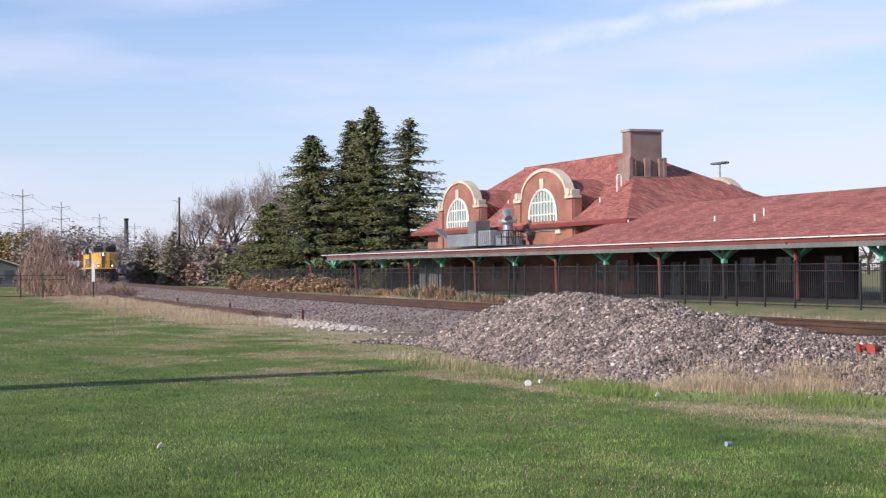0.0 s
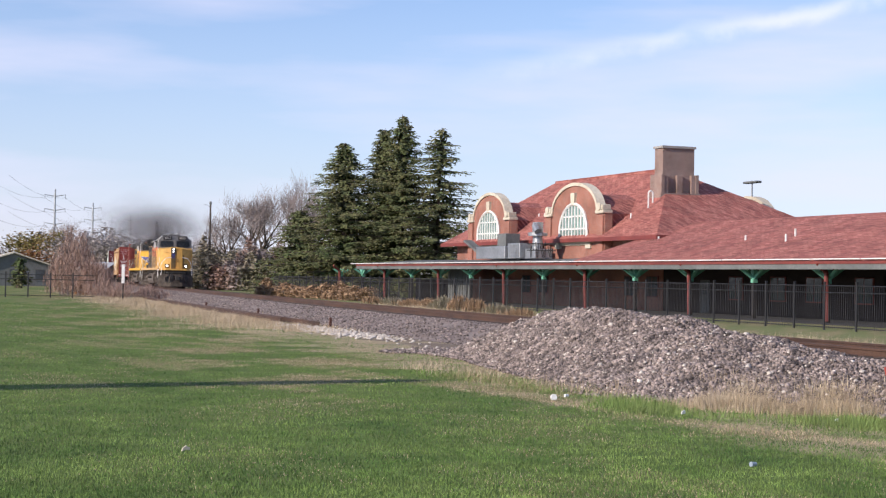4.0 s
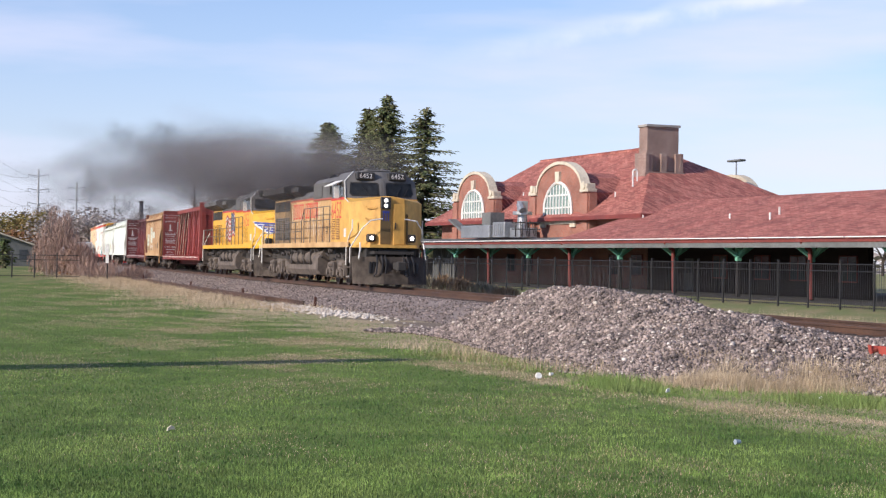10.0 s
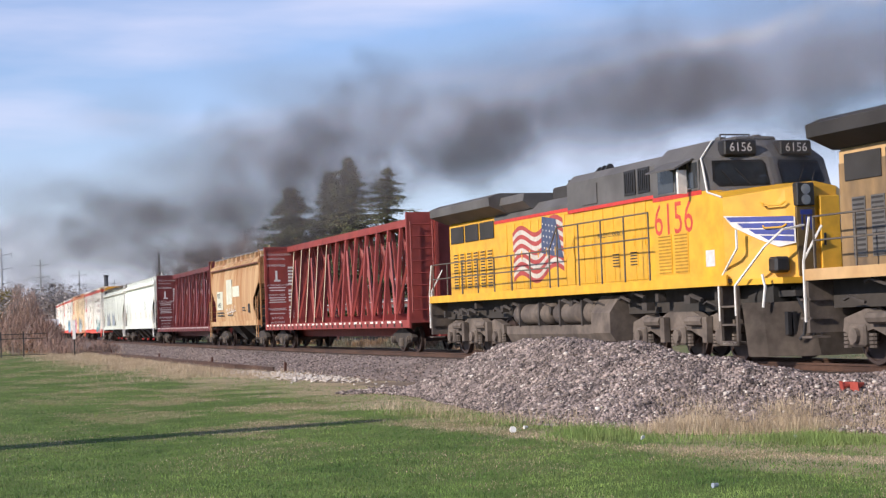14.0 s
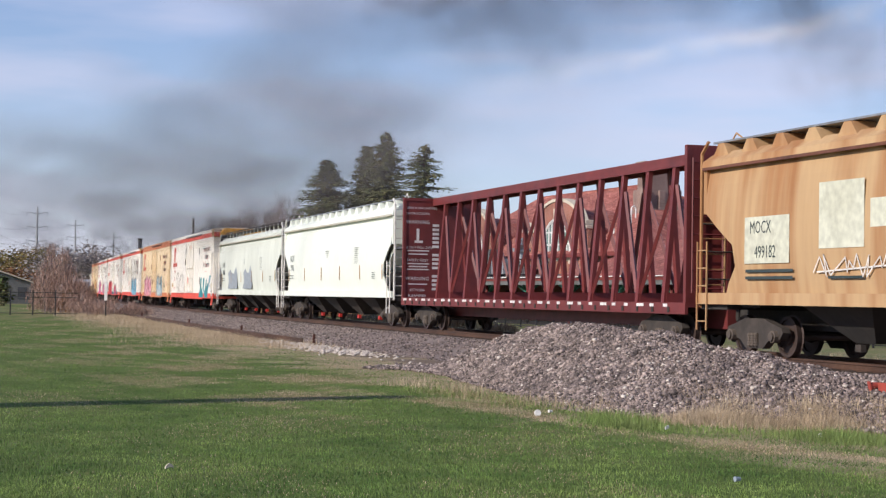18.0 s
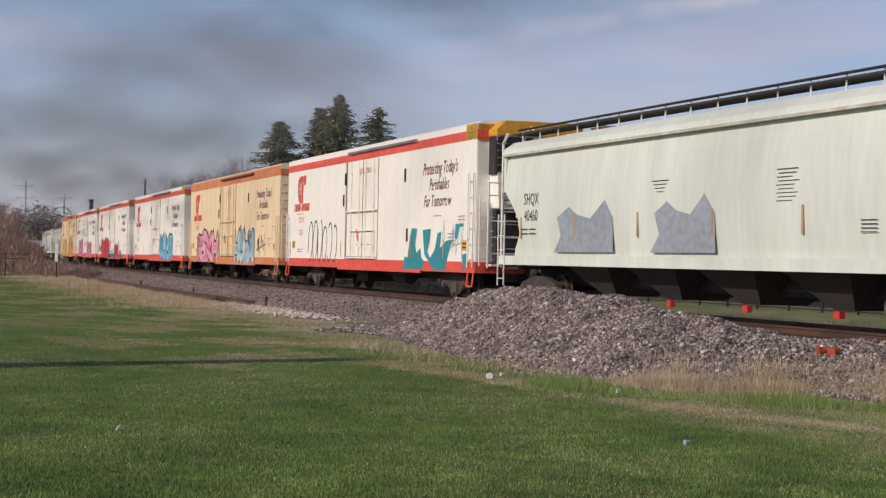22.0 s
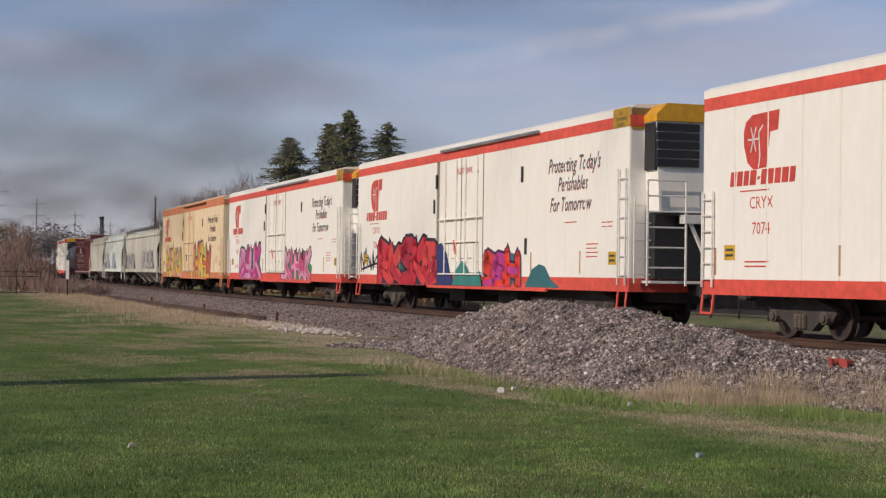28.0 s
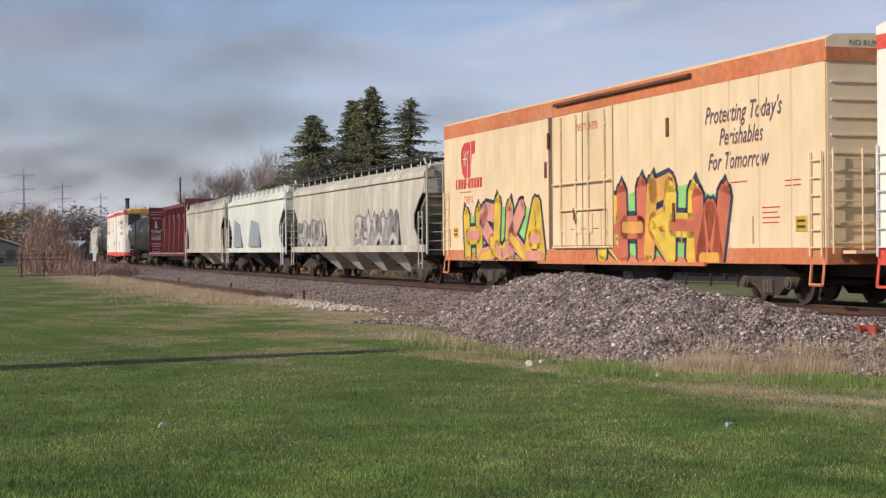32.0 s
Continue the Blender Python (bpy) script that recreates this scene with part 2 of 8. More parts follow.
# ---- ground ----
def zone_material():
    """Mown lawn, dry verge and bare earth beside the track, by the distance from the track ("zone")."""
    m = bpy.data.materials.new("lawn_and_verge")
    m.use_nodes = True
    n, l = m.node_tree.nodes, m.node_tree.links
    b = n["Principled BSDF"]
    b.inputs["Roughness"].default_value = 0.95
    b.inputs["Specular IOR Level"].default_value = 0.15
    tc = n.new("ShaderNodeTexCoord")

    def noise_at(scale, detail=4):
        t = n.new("ShaderNodeTexNoise")
        t.inputs["Scale"].default_value, t.inputs["Detail"].default_value = scale, detail
        l.new(tc.outputs["Object"], t.inputs["Vector"])
        return t.outputs["Fac"]

    def ramp(src, a, b_, lo=0.0, hi=1.0):
        r = n.new("ShaderNodeMapRange")
        for k, v in zip(("From Min", "From Max", "To Min", "To Max"), (a, b_, lo, hi)):
            r.inputs[k].default_value = v
        l.new(src, r.inputs["Value"])
        return r.outputs["Result"]

    def mix(fac, a, b_):
        x = n.new("ShaderNodeMix")
        x.data_type = "RGBA"
        l.new(fac, x.inputs[0])
        for i, c in ((6, a), (7, b_)):
            if isinstance(c, tuple):
                x.inputs[i].default_value = (*c, 1)
            else:
                l.new(c, x.inputs[i])
        return x.outputs[2]

    def math_of(op, a, b_):
        x = n.new("ShaderNodeMath")
        x.operation = op
        for i, c in ((0, a), (1, b_)):
            if isinstance(c, float):
                x.inputs[i].default_value = c
            else:
                l.new(c, x.inputs[i])
        return x.outputs[0]

    zone = n.new("ShaderNodeAttribute")
    zone.attribute_name = "zone"
    off = zone.outputs["Fac"]
    ragged = math_of("ADD", off, ramp(noise_at(0.55), 0.3, 0.7, -1.6, 1.6))
    grass = mix(ramp(noise_at(0.35), 0.35, 0.65), (0.118, 0.175, 0.040), (0.052, 0.092, 0.020))
    grass = mix(ramp(noise_at(1.6, 5), 0.4, 0.68, 0.0, 0.75), grass, (0.155, 0.165, 0.062))
    grass = mix(ramp(noise_at(28.0, 2), 0.3, 0.7), grass, (0.120, 0.175, 0.048))
    parched = n.new("ShaderNodeAttribute")
    parched.attribute_name = "dry"
    dry_spots = math_of("MULTIPLY", ramp(noise_at(3.5, 5), 0.33, 0.58, 0.25, 1.0), parched.outputs["Fac"])
    grass = mix(dry_spots, grass, (0.26, 0.205, 0.11))
    straw = mix(ramp(noise_at(14.0, 3), 0.3, 0.7), (0.42, 0.345, 0.225), (0.30, 0.245, 0.14))
    earth = mix(ramp(noise_at(9.0, 3), 0.3, 0.7), (0.25, 0.20, 0.15), (0.16, 0.125, 0.095))
    c = mix(ramp(ragged, 9.9, 8.2), grass, straw)
    c = mix(ramp(ragged, 5.6, 4.6), c, earth)
    c = mix(ramp(ragged, -3.2, -4.2), c, straw)
    c = mix(ramp(ragged, -6.5, -9.5, 0.0, 0.75), c, grass)
    l.new(c, b.inputs["Base Color"])
    bp = n.new("ShaderNodeBump")
    bp.inputs["Strength"].default_value, bp.inputs["Distance"].default_value = 0.5, 0.03
    l.new(noise_at(40.0, 2), bp.inputs["Height"])
    l.new(bp.outputs["Normal"], b.inputs["Normal"])
    return m


# parched strips in the lawn: x, y, half width
PARCHED = [((1.0, 23.2), (2.2, 20.2), .35), ((2.0, 20.6), (3.6, 18.0), .5), ((3.2, 18.6), (5.4, 16.6), .55), ((-.6, 28.6), (1.2, 25.4), .5), ((-4.0, 33), (-1.4, 30.5), .5),
           ((-3.2, 26.5), (.3, 26.9), .24), ((-5.2, 31.9), (-3.8, 31.6), .3), ((-2.6, 31.3), (-1.3, 31.1), .3), ((.1, 25.5), (1.1, 25.2), .22), ((-1.5, 34.0), (.1, 33.2), .6), ((-7.5, 36.5), (-5.6, 35.5), .35), ((-9.0, 41), (-5.0, 39), .4)]


def dryness(x, y):
    """How parched the lawn is, 0 to 1: worn strips below the heap and loose patches near the verge."""
    o = offset_of(x, y)
    w = np.sin(x * 1.9 + .7 * np.sin(y * .8)) + np.sin(y * 1.05 + 1.3 * np.sin(x * .9)) + .7 * np.sin(x * 4.1 + y * 2.3) + .5 * np.sin(x * 7.3 - y * 3.7)
    d = np.clip((w + .25) / 1.5, 0, 1) * np.clip((18 - o) / 6, 0, 1) * np.clip((y - 19) / 5, .25, 1) * .9
    for (x0, y0), (x1, y1), r in PARCHED:
        dx, dy = x1 - x0, y1 - y0
        k = np.clip(((x - x0) * dx + (y - y0) * dy) / (dx * dx + dy * dy), 0, 1)
        q = np.hypot(x - x0 - k * dx, y - y0 - k * dy) / r
        d = np.maximum(d, np.clip(1.35 - q + .25 * (w - .5), 0, 1))
    return np.clip(d, 0, 1)


def ground():
    radii = np.concatenate([[0.0], np.geomspace(4, 60, 110), np.geomspace(62, 2600, 70)])
    turns = np.concatenate([np.linspace(-24, 24, 121), np.linspace(27, 333, 103)])
    a = np.radians(turns)
    rr, aa = np.meshgrid(radii, a, indexing="ij")
    x, y = rr * np.sin(aa), rr * np.cos(aa)
    z = ground_z(x, y)
    n, k = len(radii), len(a)
    verts = np.stack([x, y, z], -1).reshape(-1, 3)
    i = np.arange(n - 1)[:, None] * k
    j = np.arange(k)[None]
    f = np.stack([i + j, i + (j + 1) % k, i + k + (j + 1) % k, i + k + j], -1).reshape(-1, 4)
    ob = mesh_of("ground", verts, f[k:].tolist() + [(0, k + q, k + (q + 1) % k) for q in range(k)], zone_material(), smooth=True)
    at = ob.data.attributes.new("zone", "FLOAT", "POINT")
    at.data.foreach_set("value", np.clip(offset_of(verts[:, 0], verts[:, 1]), -60, 60).astype(np.float32))
    at = ob.data.attributes.new("dry", "FLOAT", "POINT")
    at.data.foreach_set("value", dryness(verts[:, 0], verts[:, 1]).astype(np.float32))
    return tagged(ob, "mown green lawn with a dry straw verge beside the tracks", "ground", kind="structure")


ground()

M_BALLAST = mat("ballast", (0.25, 0.203, 0.18), (0.165, 0.13, 0.115), rough=0.95, grain=22, stain=0.7, bump=0.35)
M_STONE = mat("broken_stone", (0.295, 0.238, 0.21), (0.135, 0.108, 0.10), rough=0.9, grain=9, stain=2.5, bump=0.3, random=-0.75)
M_RAIL = mat("rail_steel", (0.16, 0.09, 0.06), (0.10, 0.06, 0.045), rough=0.6, metal=0.6, grain=12)
M_TIE = mat("tie_wood", (0.085, 0.06, 0.045), (0.05, 0.037, 0.03), rough=0.9, grain=14, stretch=(1, 6, 6), random=0.25)
M_RUST = mat("rust", (0.17, 0.065, 0.04), (0.10, 0.045, 0.035), rough=0.85, grain=10)

ROCK = ([(1, 0, -.1), (.3, .9, .1), (-.8, .6, -.15), (-.75, -.6, .1), (.35, -.95, -.1), (.1, .1, .8), (.05, -.05, -.7)],
        [(0, 1, 5), (1, 2, 5), (2, 3, 5), (3, 4, 5), (4, 0, 5), (1, 0, 6), (2, 1, 6), (3, 2, 6), (4, 3, 6), (0, 4, 6)])


def strip(name, stations, profile, material, parent=None, smooth=False):
    """A profile of (offset, z) carried along the track."""
    verts, faces, k = [], [], len(profile)
    for s in stations:
        for o, z in profile:
            x, y, _ = line(s, o)
            verts.append((x, y, z))
    for i in range(len(stations) - 1):
        for j in range(k - 1):
            faces.append((i * k + j, i * k + j + 1, (i + 1) * k + j + 1, (i + 1) * k + j))
    return mesh_of(name, verts, faces, material, parent, smooth=smooth)


def ballast_bed():
    st = list(np.arange(-55, 120, 0.6)) + list(np.arange(120, 420, 6))
    prof = [(4.6, -0.62), (3.6, -0.42), (2.3, -0.17), (1.6, -0.165), (0, -0.17), (-1.6, -0.165), (-2.1, -0.18), (-2.7, -0.3), (-3.7, -0.56), (-4.4, -0.68)]
    ob = strip("ballast_bed", st, prof, M_BALLAST)
    for v in ob.data.vertices:
        v.co.z += 0.035 * noise.noise(v.co * 1.7) + 0.02 * noise.noise(v.co * 5)
    tagged(ob, "grey-brown crushed stone bed under the railway track", "ballast", kind="structure")
    rng = np.random.default_rng(3)
    p = []
    for _ in range(26000):
        s = 95 - 140 * rng.random() ** 0.8
        o = rng.uniform(1.3, 5.6)
        x, y, _a = line(s, o)
        z = float(np.interp(o, (1.3, 2.3, 3.6, 4.6, 6), (-0.16, -0.16, -0.41, -0.6, -0.56)))
        r = rng.uniform(0.02, 0.042)
        p.append((x, y, z + 0.005, r * 1.2, r, r * .8, rng.uniform(0, 6.3), rng.uniform(-.5, .5)))
    st = scatter("ballast_stones", p, ROCK, M_STONE)
    tagged(st, "loose crushed stones on the track shoulder", "stones", kind="stuff")


ballast_bed()


def track(off, name):
    t = thing(name, "railway track with brown steel rails on dark wooden ties", "railway track", kind="structure")
    st = list(np.arange(-55, 260, 2.0)) + list(np.arange(260, 440, 8.0))
    for side in (0.7525, -0.7525):
        o = off + side
        strip("rail", st, [(o + .07, -.165), (o + .07, -.15), (o + .012, -.135), (o + .012, -.045), (o + .036, -.04), (o + .036, -.003), (o + .03, 0), (o - .03, 0), (o - .036, -.003), (o - .036, -.04), (o - .012, -.045), (o - .012, -.135), (o - .07, -.15), (o - .07, -.165)], M_RAIL, t)
    bm = bmesh.new()
    box(bm, -1.28, 1.28, -.115, .115, -.2, -.148, bevel=.012)
    first = None
    for i in range(150):
        x, y, a = line(-30 + i * 0.55, off)
        m = pose(x, y, 0, 0, 0, math.degrees(a) + (i * 7 % 5 - 2) * .3)
        if first is None:
            first = part("tie", bm, M_TIE, t, m=m)
        else:
            share(first, t, m)


track(0.0, "railway_track")

# crest of the stone heap: x, y, height, width to the camera's side, width to the track's side
CREST = [(-.35, 37.6, .05, .5, .7), (.35, 36.3, .5, .95, 1.2), (1.13, 34.8, .96, 1.25, 1.8), (1.75, 33.0, 1.22, 1.6, 2.2), (2.29, 31.3, 1.34, 1.8, 2.5), (2.77, 29.6, 1.30, 1.9, 2.5), (3.33, 28.3, 1.22, 2.2, 2.5), (3.9, 27.0, 1.10, 2.6, 2.4),
         (4.55, 26.0, .98, 3.0, 2.3), (5.26, 25.2, .80, 2.9, 2.1), (5.8, 24.6, .70, 2.6, 2.0), (6.4, 24.0, .66, 2.3, 1.9), (7.6, 22.4, .46, 2.1, 1.8), (9.6, 19.4, .2, 1.8, 1.5)]


def heap_height(x, y):
    best = -1.0
    for (x0, y0, h0, a0, b0), (x1, y1, h1, a1, b1) in zip(CREST, CREST[1:]):
        dx, dy = x1 - x0, y1 - y0
        d2 = dx * dx + dy * dy
        k = min(max(((x - x0) * dx + (y - y0) * dy) / d2, 0), 1)
        px, py = x - x0 - k * dx, y - y0 - k * dy
        side = (px * dy - py * dx)
        w = (a0 + (a1 - a0) * k) if side > 0 else (b0 + (b1 - b0) * k)
        q = math.hypot(px, py) / w
        h = h0 + (h1 - h0) * k
        z = h * (1 - q) if q > 0.25 else h * (1 - 0.125 - 2 * q * q)
        best = max(best, z)
    return best


def heap_z(x, y):
    h = heap_height(x, y)
    bump_ = .10 * noise.noise(Vector((x * .8, y * .8, 0))) + .06 * noise.noise(Vector((x * 2.3, y * 2.3, 4)))
    return -0.52 + h + bump_ * min(max(h * 2.5, 0), 1)


def stone_heap():
    t = thing("stone_heap", "long low heap of grey-purple crushed stone beside the lawn", "stone heap")
    xs, ys = np.arange(-3.5, 13, 0.16), np.arange(13, 42, 0.2)
    verts = [(x, y, heap_z(x, y)) for x in xs for y in ys]
    k = len(ys)
    faces = []
    for i in range(len(xs) - 1):
        for j in range(k - 1):
            q = (i * k + j, i * k + j + 1, (i + 1) * k + j + 1, (i + 1) * k + j)
            if max(verts[w][2] for w in q) > -0.56:
                faces.append(q)
    mesh_of("core", verts, faces, M_BALLAST, t, smooth=True)
    rng = np.random.default_rng(5)
    p = []
    while len(p) < 82000:
        x, y = rng.uniform(-2.5, 9.5), rng.uniform(17, 40.5)
        h = heap_height(x, y)
        if h < -0.12 or (h < 0.02 and rng.random() < 0.75) or offset_of(x, y) < 2.4:
            continue
        r = rng.uniform(0.014, 0.03) * (1.7 if rng.random() < .12 else 1)
        p.append((x, y, max(heap_z(x, y), -.5) + r * .3, r * 1.15, r, r * 1.0, rng.uniform(0, 6.3), rng.uniform(-1.3, 1.3)))
    st = scatter("loose_stone", p, ROCK, M_STONE, t)
    tagged(st, kind="stuff")
    pale = [q for q in p if rng.random() < .018]
    pale = [(x, y, z + .012, a * 1.15, b * 1.1, c, r, k) for x, y, z, a, b, c, r, k in pale]
    st = scatter("pale_stone", pale, ROCK, mat("limestone", (.62, .56, .49), (.5, .44, .38), random=-.2), t, "pale stones among the grey")
    tagged(st, kind="stuff")
    return t


stone_heap()
# ---- the depot: u runs along it away from the camera, v back from the tracks ----
DU, DV = Vector((-math.sin(radians(21)), math.cos(radians(21)), 0)), Vector((math.cos(radians(21)), math.sin(radians(21)), 0))
DEPOT = Matrix(((DU.x, DV.x, 0, 18.5), (DU.y, DV.y, 0, 87.0), (0, 0, 1, 0), (0, 0, 0, 1)))
M_CREAM = mat("cream_stone", (0.62, 0.56, 0.44), (0.5, 0.44, 0.34), rough=0.85)
M_WHITE = mat("white_paint", (0.78, 0.77, 0.73), (0.66, 0.65, 0.62), rough=0.6)
M_TRIM = mat("dark_red_trim", (0.21, 0.045, 0.035), (0.16, 0.035, 0.03), rough=0.6)
M_GREEN = mat("green_paint", (0.20, 0.50, 0.36), (0.14, 0.40, 0.28), rough=0.6)
M_GREY = mat("grey_paint", (0.16, 0.165, 0.16), (0.11, 0.115, 0.11), rough=0.7)
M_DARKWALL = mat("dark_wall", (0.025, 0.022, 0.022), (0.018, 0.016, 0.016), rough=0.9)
M_BLACK = mat("black_iron", (0.018, 0.018, 0.02), (0.03, 0.028, 0.028), rough=0.55)
M_STEEL = mat("galvanised_steel", (0.45, 0.46, 0.47), (0.33, 0.34, 0.35), rough=0.45, metal=0.7)
# platform paving darkened to near-black to stand in for canopy shade
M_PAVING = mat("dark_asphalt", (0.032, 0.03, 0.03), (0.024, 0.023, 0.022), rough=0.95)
# wing-wall brick set near-black, with the canopy's shade put into its colour
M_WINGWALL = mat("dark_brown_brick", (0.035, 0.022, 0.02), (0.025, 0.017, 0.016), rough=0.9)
M_CONCRETE = mat("concrete", (0.38, 0.36, 0.33), (0.29, 0.27, 0.25), rough=0.9)
M_GLASS = mat("window_glass", (0.05, 0.06, 0.07), (0.08, 0.09, 0.1), rough=0.08, bump=0)
def masonry(name, a, b, joint, wide, high, slope=False, offset=.5, rough=.9, size=.012):
    """Bricks or shingles in courses, drawn in the plane of a wall (along u, up z) or a roof (along u, up the slope)."""
    m = MATS[name] = bpy.data.materials.new(name)
    m.use_nodes = True
    n, l = m.node_tree.nodes, m.node_tree.links
    bs = n["Principled BSDF"]
    bs.inputs["Roughness"].default_value = rough
    tc, sp, ad, cb = n.new("ShaderNodeTexCoord"), n.new("ShaderNodeSeparateXYZ"), n.new("ShaderNodeMath"), n.new("ShaderNodeCombineXYZ")
    l.new(tc.outputs["Object"], sp.inputs[0])
    l.new(sp.outputs["Y"], ad.inputs[0])
    l.new(sp.outputs["Z"], ad.inputs[1])
    a2 = n.new("ShaderNodeMath")
    l.new(sp.outputs["X"], a2.inputs[0])
    if slope:
        a2.inputs[1].default_value = 0
    else:
        l.new(sp.outputs["Y"], a2.inputs[1])
    l.new(a2.outputs[0], cb.inputs["X"])
    l.new(ad.outputs[0] if slope else sp.outputs["Z"], cb.inputs["Y"])
    br = n.new("ShaderNodeTexBrick")
    br.offset = offset
    br.inputs["Color1"].default_value, br.inputs["Color2"].default_value, br.inputs["Mortar"].default_value = (*a, 1), (*b, 1), (*joint, 1)
    br.inputs["Scale"].default_value, br.inputs["Mortar Size"].default_value = 1.0, size
    br.inputs["Brick Width"].default_value, br.inputs["Row Height"].default_value = wide, high
    l.new(cb.outputs[0], br.inputs["Vector"])
    no = n.new("ShaderNodeTexNoise")
    no.inputs["Scale"].default_value, no.inputs["Detail"].default_value = .7, 5
    l.new(tc.outputs["Object"], no.inputs["Vector"])
    mr = n.new("ShaderNodeMapRange")
    for k, v in zip(("From Min", "From Max", "To Min", "To Max"), (.3, .7, .75, 1.25)):
        mr.inputs[k].default_value = v
    l.new(no.outputs["Fac"], mr.inputs["Value"])
    hs = n.new("ShaderNodeHueSaturation")
    l.new(mr.outputs[0], hs.inputs["Value"])
    l.new(br.outputs["Color"], hs.inputs["Color"])
    l.new(hs.outputs[0], bs.inputs["Base Color"])
    bp = n.new("ShaderNodeBump")
    bp.inputs["Strength"].default_value, bp.inputs["Distance"].default_value = .5, .015
    l.new(br.outputs["Fac"], bp.inputs["Height"])
    bp.invert = True
    l.new(bp.outputs[0], bs.inputs["Normal"])
    return m


M_WALL = masonry("depot_brick", (.36, .125, .08), (.27, .09, .06), (.30, .2, .16), .22, .075)
M_TILE = masonry("depot_shingle", (.44, .175, .135), (.235, .062, .048), (.17, .055, .045), .5, .2, True, .37, size=.02)
M_STACKBRICK = masonry("chimney_brick", (.27, .165, .13), (.20, .12, .095), (.33, .27, .24), .22, .075)


def depot():
    t = thing("depot", "long red-brick railway depot with a red shingle roof and arched gables", "railway station", m=DEPOT)
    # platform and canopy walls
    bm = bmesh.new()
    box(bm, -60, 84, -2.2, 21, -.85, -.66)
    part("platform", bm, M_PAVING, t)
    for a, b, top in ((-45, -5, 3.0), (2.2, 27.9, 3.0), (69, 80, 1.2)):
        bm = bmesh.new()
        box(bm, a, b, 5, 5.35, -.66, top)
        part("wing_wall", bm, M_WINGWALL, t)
    for u, w in ((21.4, 1.2), (-7, 1.1)):
        bm = bmesh.new()
        box(bm, u, u + w, 4.94, 5.02, -.66, 1.5, bevel=.01)
        d = part("door", bm, M_GREY, t, "grey panelled door")
        bm = bmesh.new()
        box(bm, u + .25, u + w - .25, 4.925, 4.945, .55, 1.25)
        part("door_light", bm, M_GLASS, d)
    bm = bmesh.new()
    box(bm, -.9, .9, -.05, .02, .25, 1.75, bevel=.01)
    first = None
    for u in (-40, -35, -30, -24, -18, -12, 4, 9, 13, 18, 29.5, 33, 48.5, 52, 66.5):
        m = pose(u, 4.98, 0)
        first = first or part("window_frame", bm, M_TRIM, t, m=m)
        if u > -40:
            w = share(first, t, m)
        else:
            w = first
        if u == -40:
            bm2 = bmesh.new()
            box(bm2, -.8, -.04, -.065, -.055, .32, 1.68)
            box(bm2, .04, .8, -.065, -.055, .32, 1.68)
            pane = part("window_pane", bm2, M_GLASS, w)
        else:
            share(pane, w, Matrix.Identity(4))
    # low canopy roof before the main block
    bm = bmesh.new()
    slab(bm, [(-1.0, 2.42), (-1.0, 2.62), (5.0, 3.05), (5.0, 2.6)], (26, 80.3), "x")
    part("canopy_roof", bm, M_GREY, t, "low grey canopy roof")
    # wing roof with a ridge
    bm = bmesh.new()
    slab(bm, [(-1.0, 2.42), (-1.0, 2.62), (8.0, 5.55), (17, 2.62), (17, 2.42), (8, 5.2)], (-60, 30), "x")
    part("wing_roof", bm, M_TILE, t, "red shingle roof over the long wing")
    # fascia, trim, gutter in lengths
    bm = bmesh.new()
    box(bm, -60, 80.3, -1.02, -.96, 2.08, 2.36)
    part("fascia", bm, M_GREY, t)
    bm = bmesh.new()
    box(bm, -60, 80.35, -1.06, -1.0, 2.36, 2.52)
    part("red_trim", bm, M_TRIM, t, "dark red eaves trim")
    first = None
    bm = bmesh.new()
    slab(bm, [(-1.2, 2.58), (-1.2, 2.635), (-1.17, 2.635), (-1.05, 2.6), (-1.05, 2.58)], (-2.2, 2.2), "x")
    for k in range(31):
        m = pose(-57 + k * 4.55, 0, 0)
        first = first or part("gutter", bm, M_WHITE, t, "white gutter length", m=m)
        if k:
            share(first, t, m)
    # added near-black sheet that cuts bounced light under the canopy
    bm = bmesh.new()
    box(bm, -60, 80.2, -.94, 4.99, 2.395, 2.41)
    part("soffit", bm, M_DARKWALL, t, "near-black soffit added to deepen the shade under the canopy")
    # posts with green brackets
    bm = bmesh.new()
    box(bm, -.11, .11, -.11, .11, -.66, 2.12, bevel=.02)
    bb = bmesh.new()
    for sgn in (-1, 1):
        slab(bb, [(0, 1.45), (0, 1.68), (sgn * .75, 2.12), (sgn * 1.0, 2.12)], (-.07, .07))
        slab(bb, [(0, 1.45), (0, 1.68), (sgn * .75, 2.12), (sgn * 1.0, 2.12)], (-.07, .07), "x")
    box(bb, -.14, .14, -.14, .14, 1.35, 2.12)
    dn = bmesh.new()
    pipe(dn, [(-.62, -1.05, 2.45), (-.55, -.85, 2.25), (-.3, -.3, 1.95), (-.3, -.22, -.6)], .12, 8)
    p0 = None
    for k in range(17):
        m = pose(-30 + 7.4 * k + 0.4, 0, 0)
        if p0 is None:
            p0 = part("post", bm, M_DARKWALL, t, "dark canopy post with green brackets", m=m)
            b0 = part("bracket", bb, M_GREEN, p0, "green timber bracket")
        else:
            q = share(p0, t, m)
            share(b0, q, Matrix.Identity(4))
        if k % 2 == 0:
            if k == 0:
                d0 = part("downspout", dn, M_TRIM, p0, "red downspout")
            else:
                share(d0, q, Matrix.Identity(4))
    # near-black beams carry the shade of the canopy's underside in their colour
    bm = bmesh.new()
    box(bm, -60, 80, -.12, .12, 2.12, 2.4)
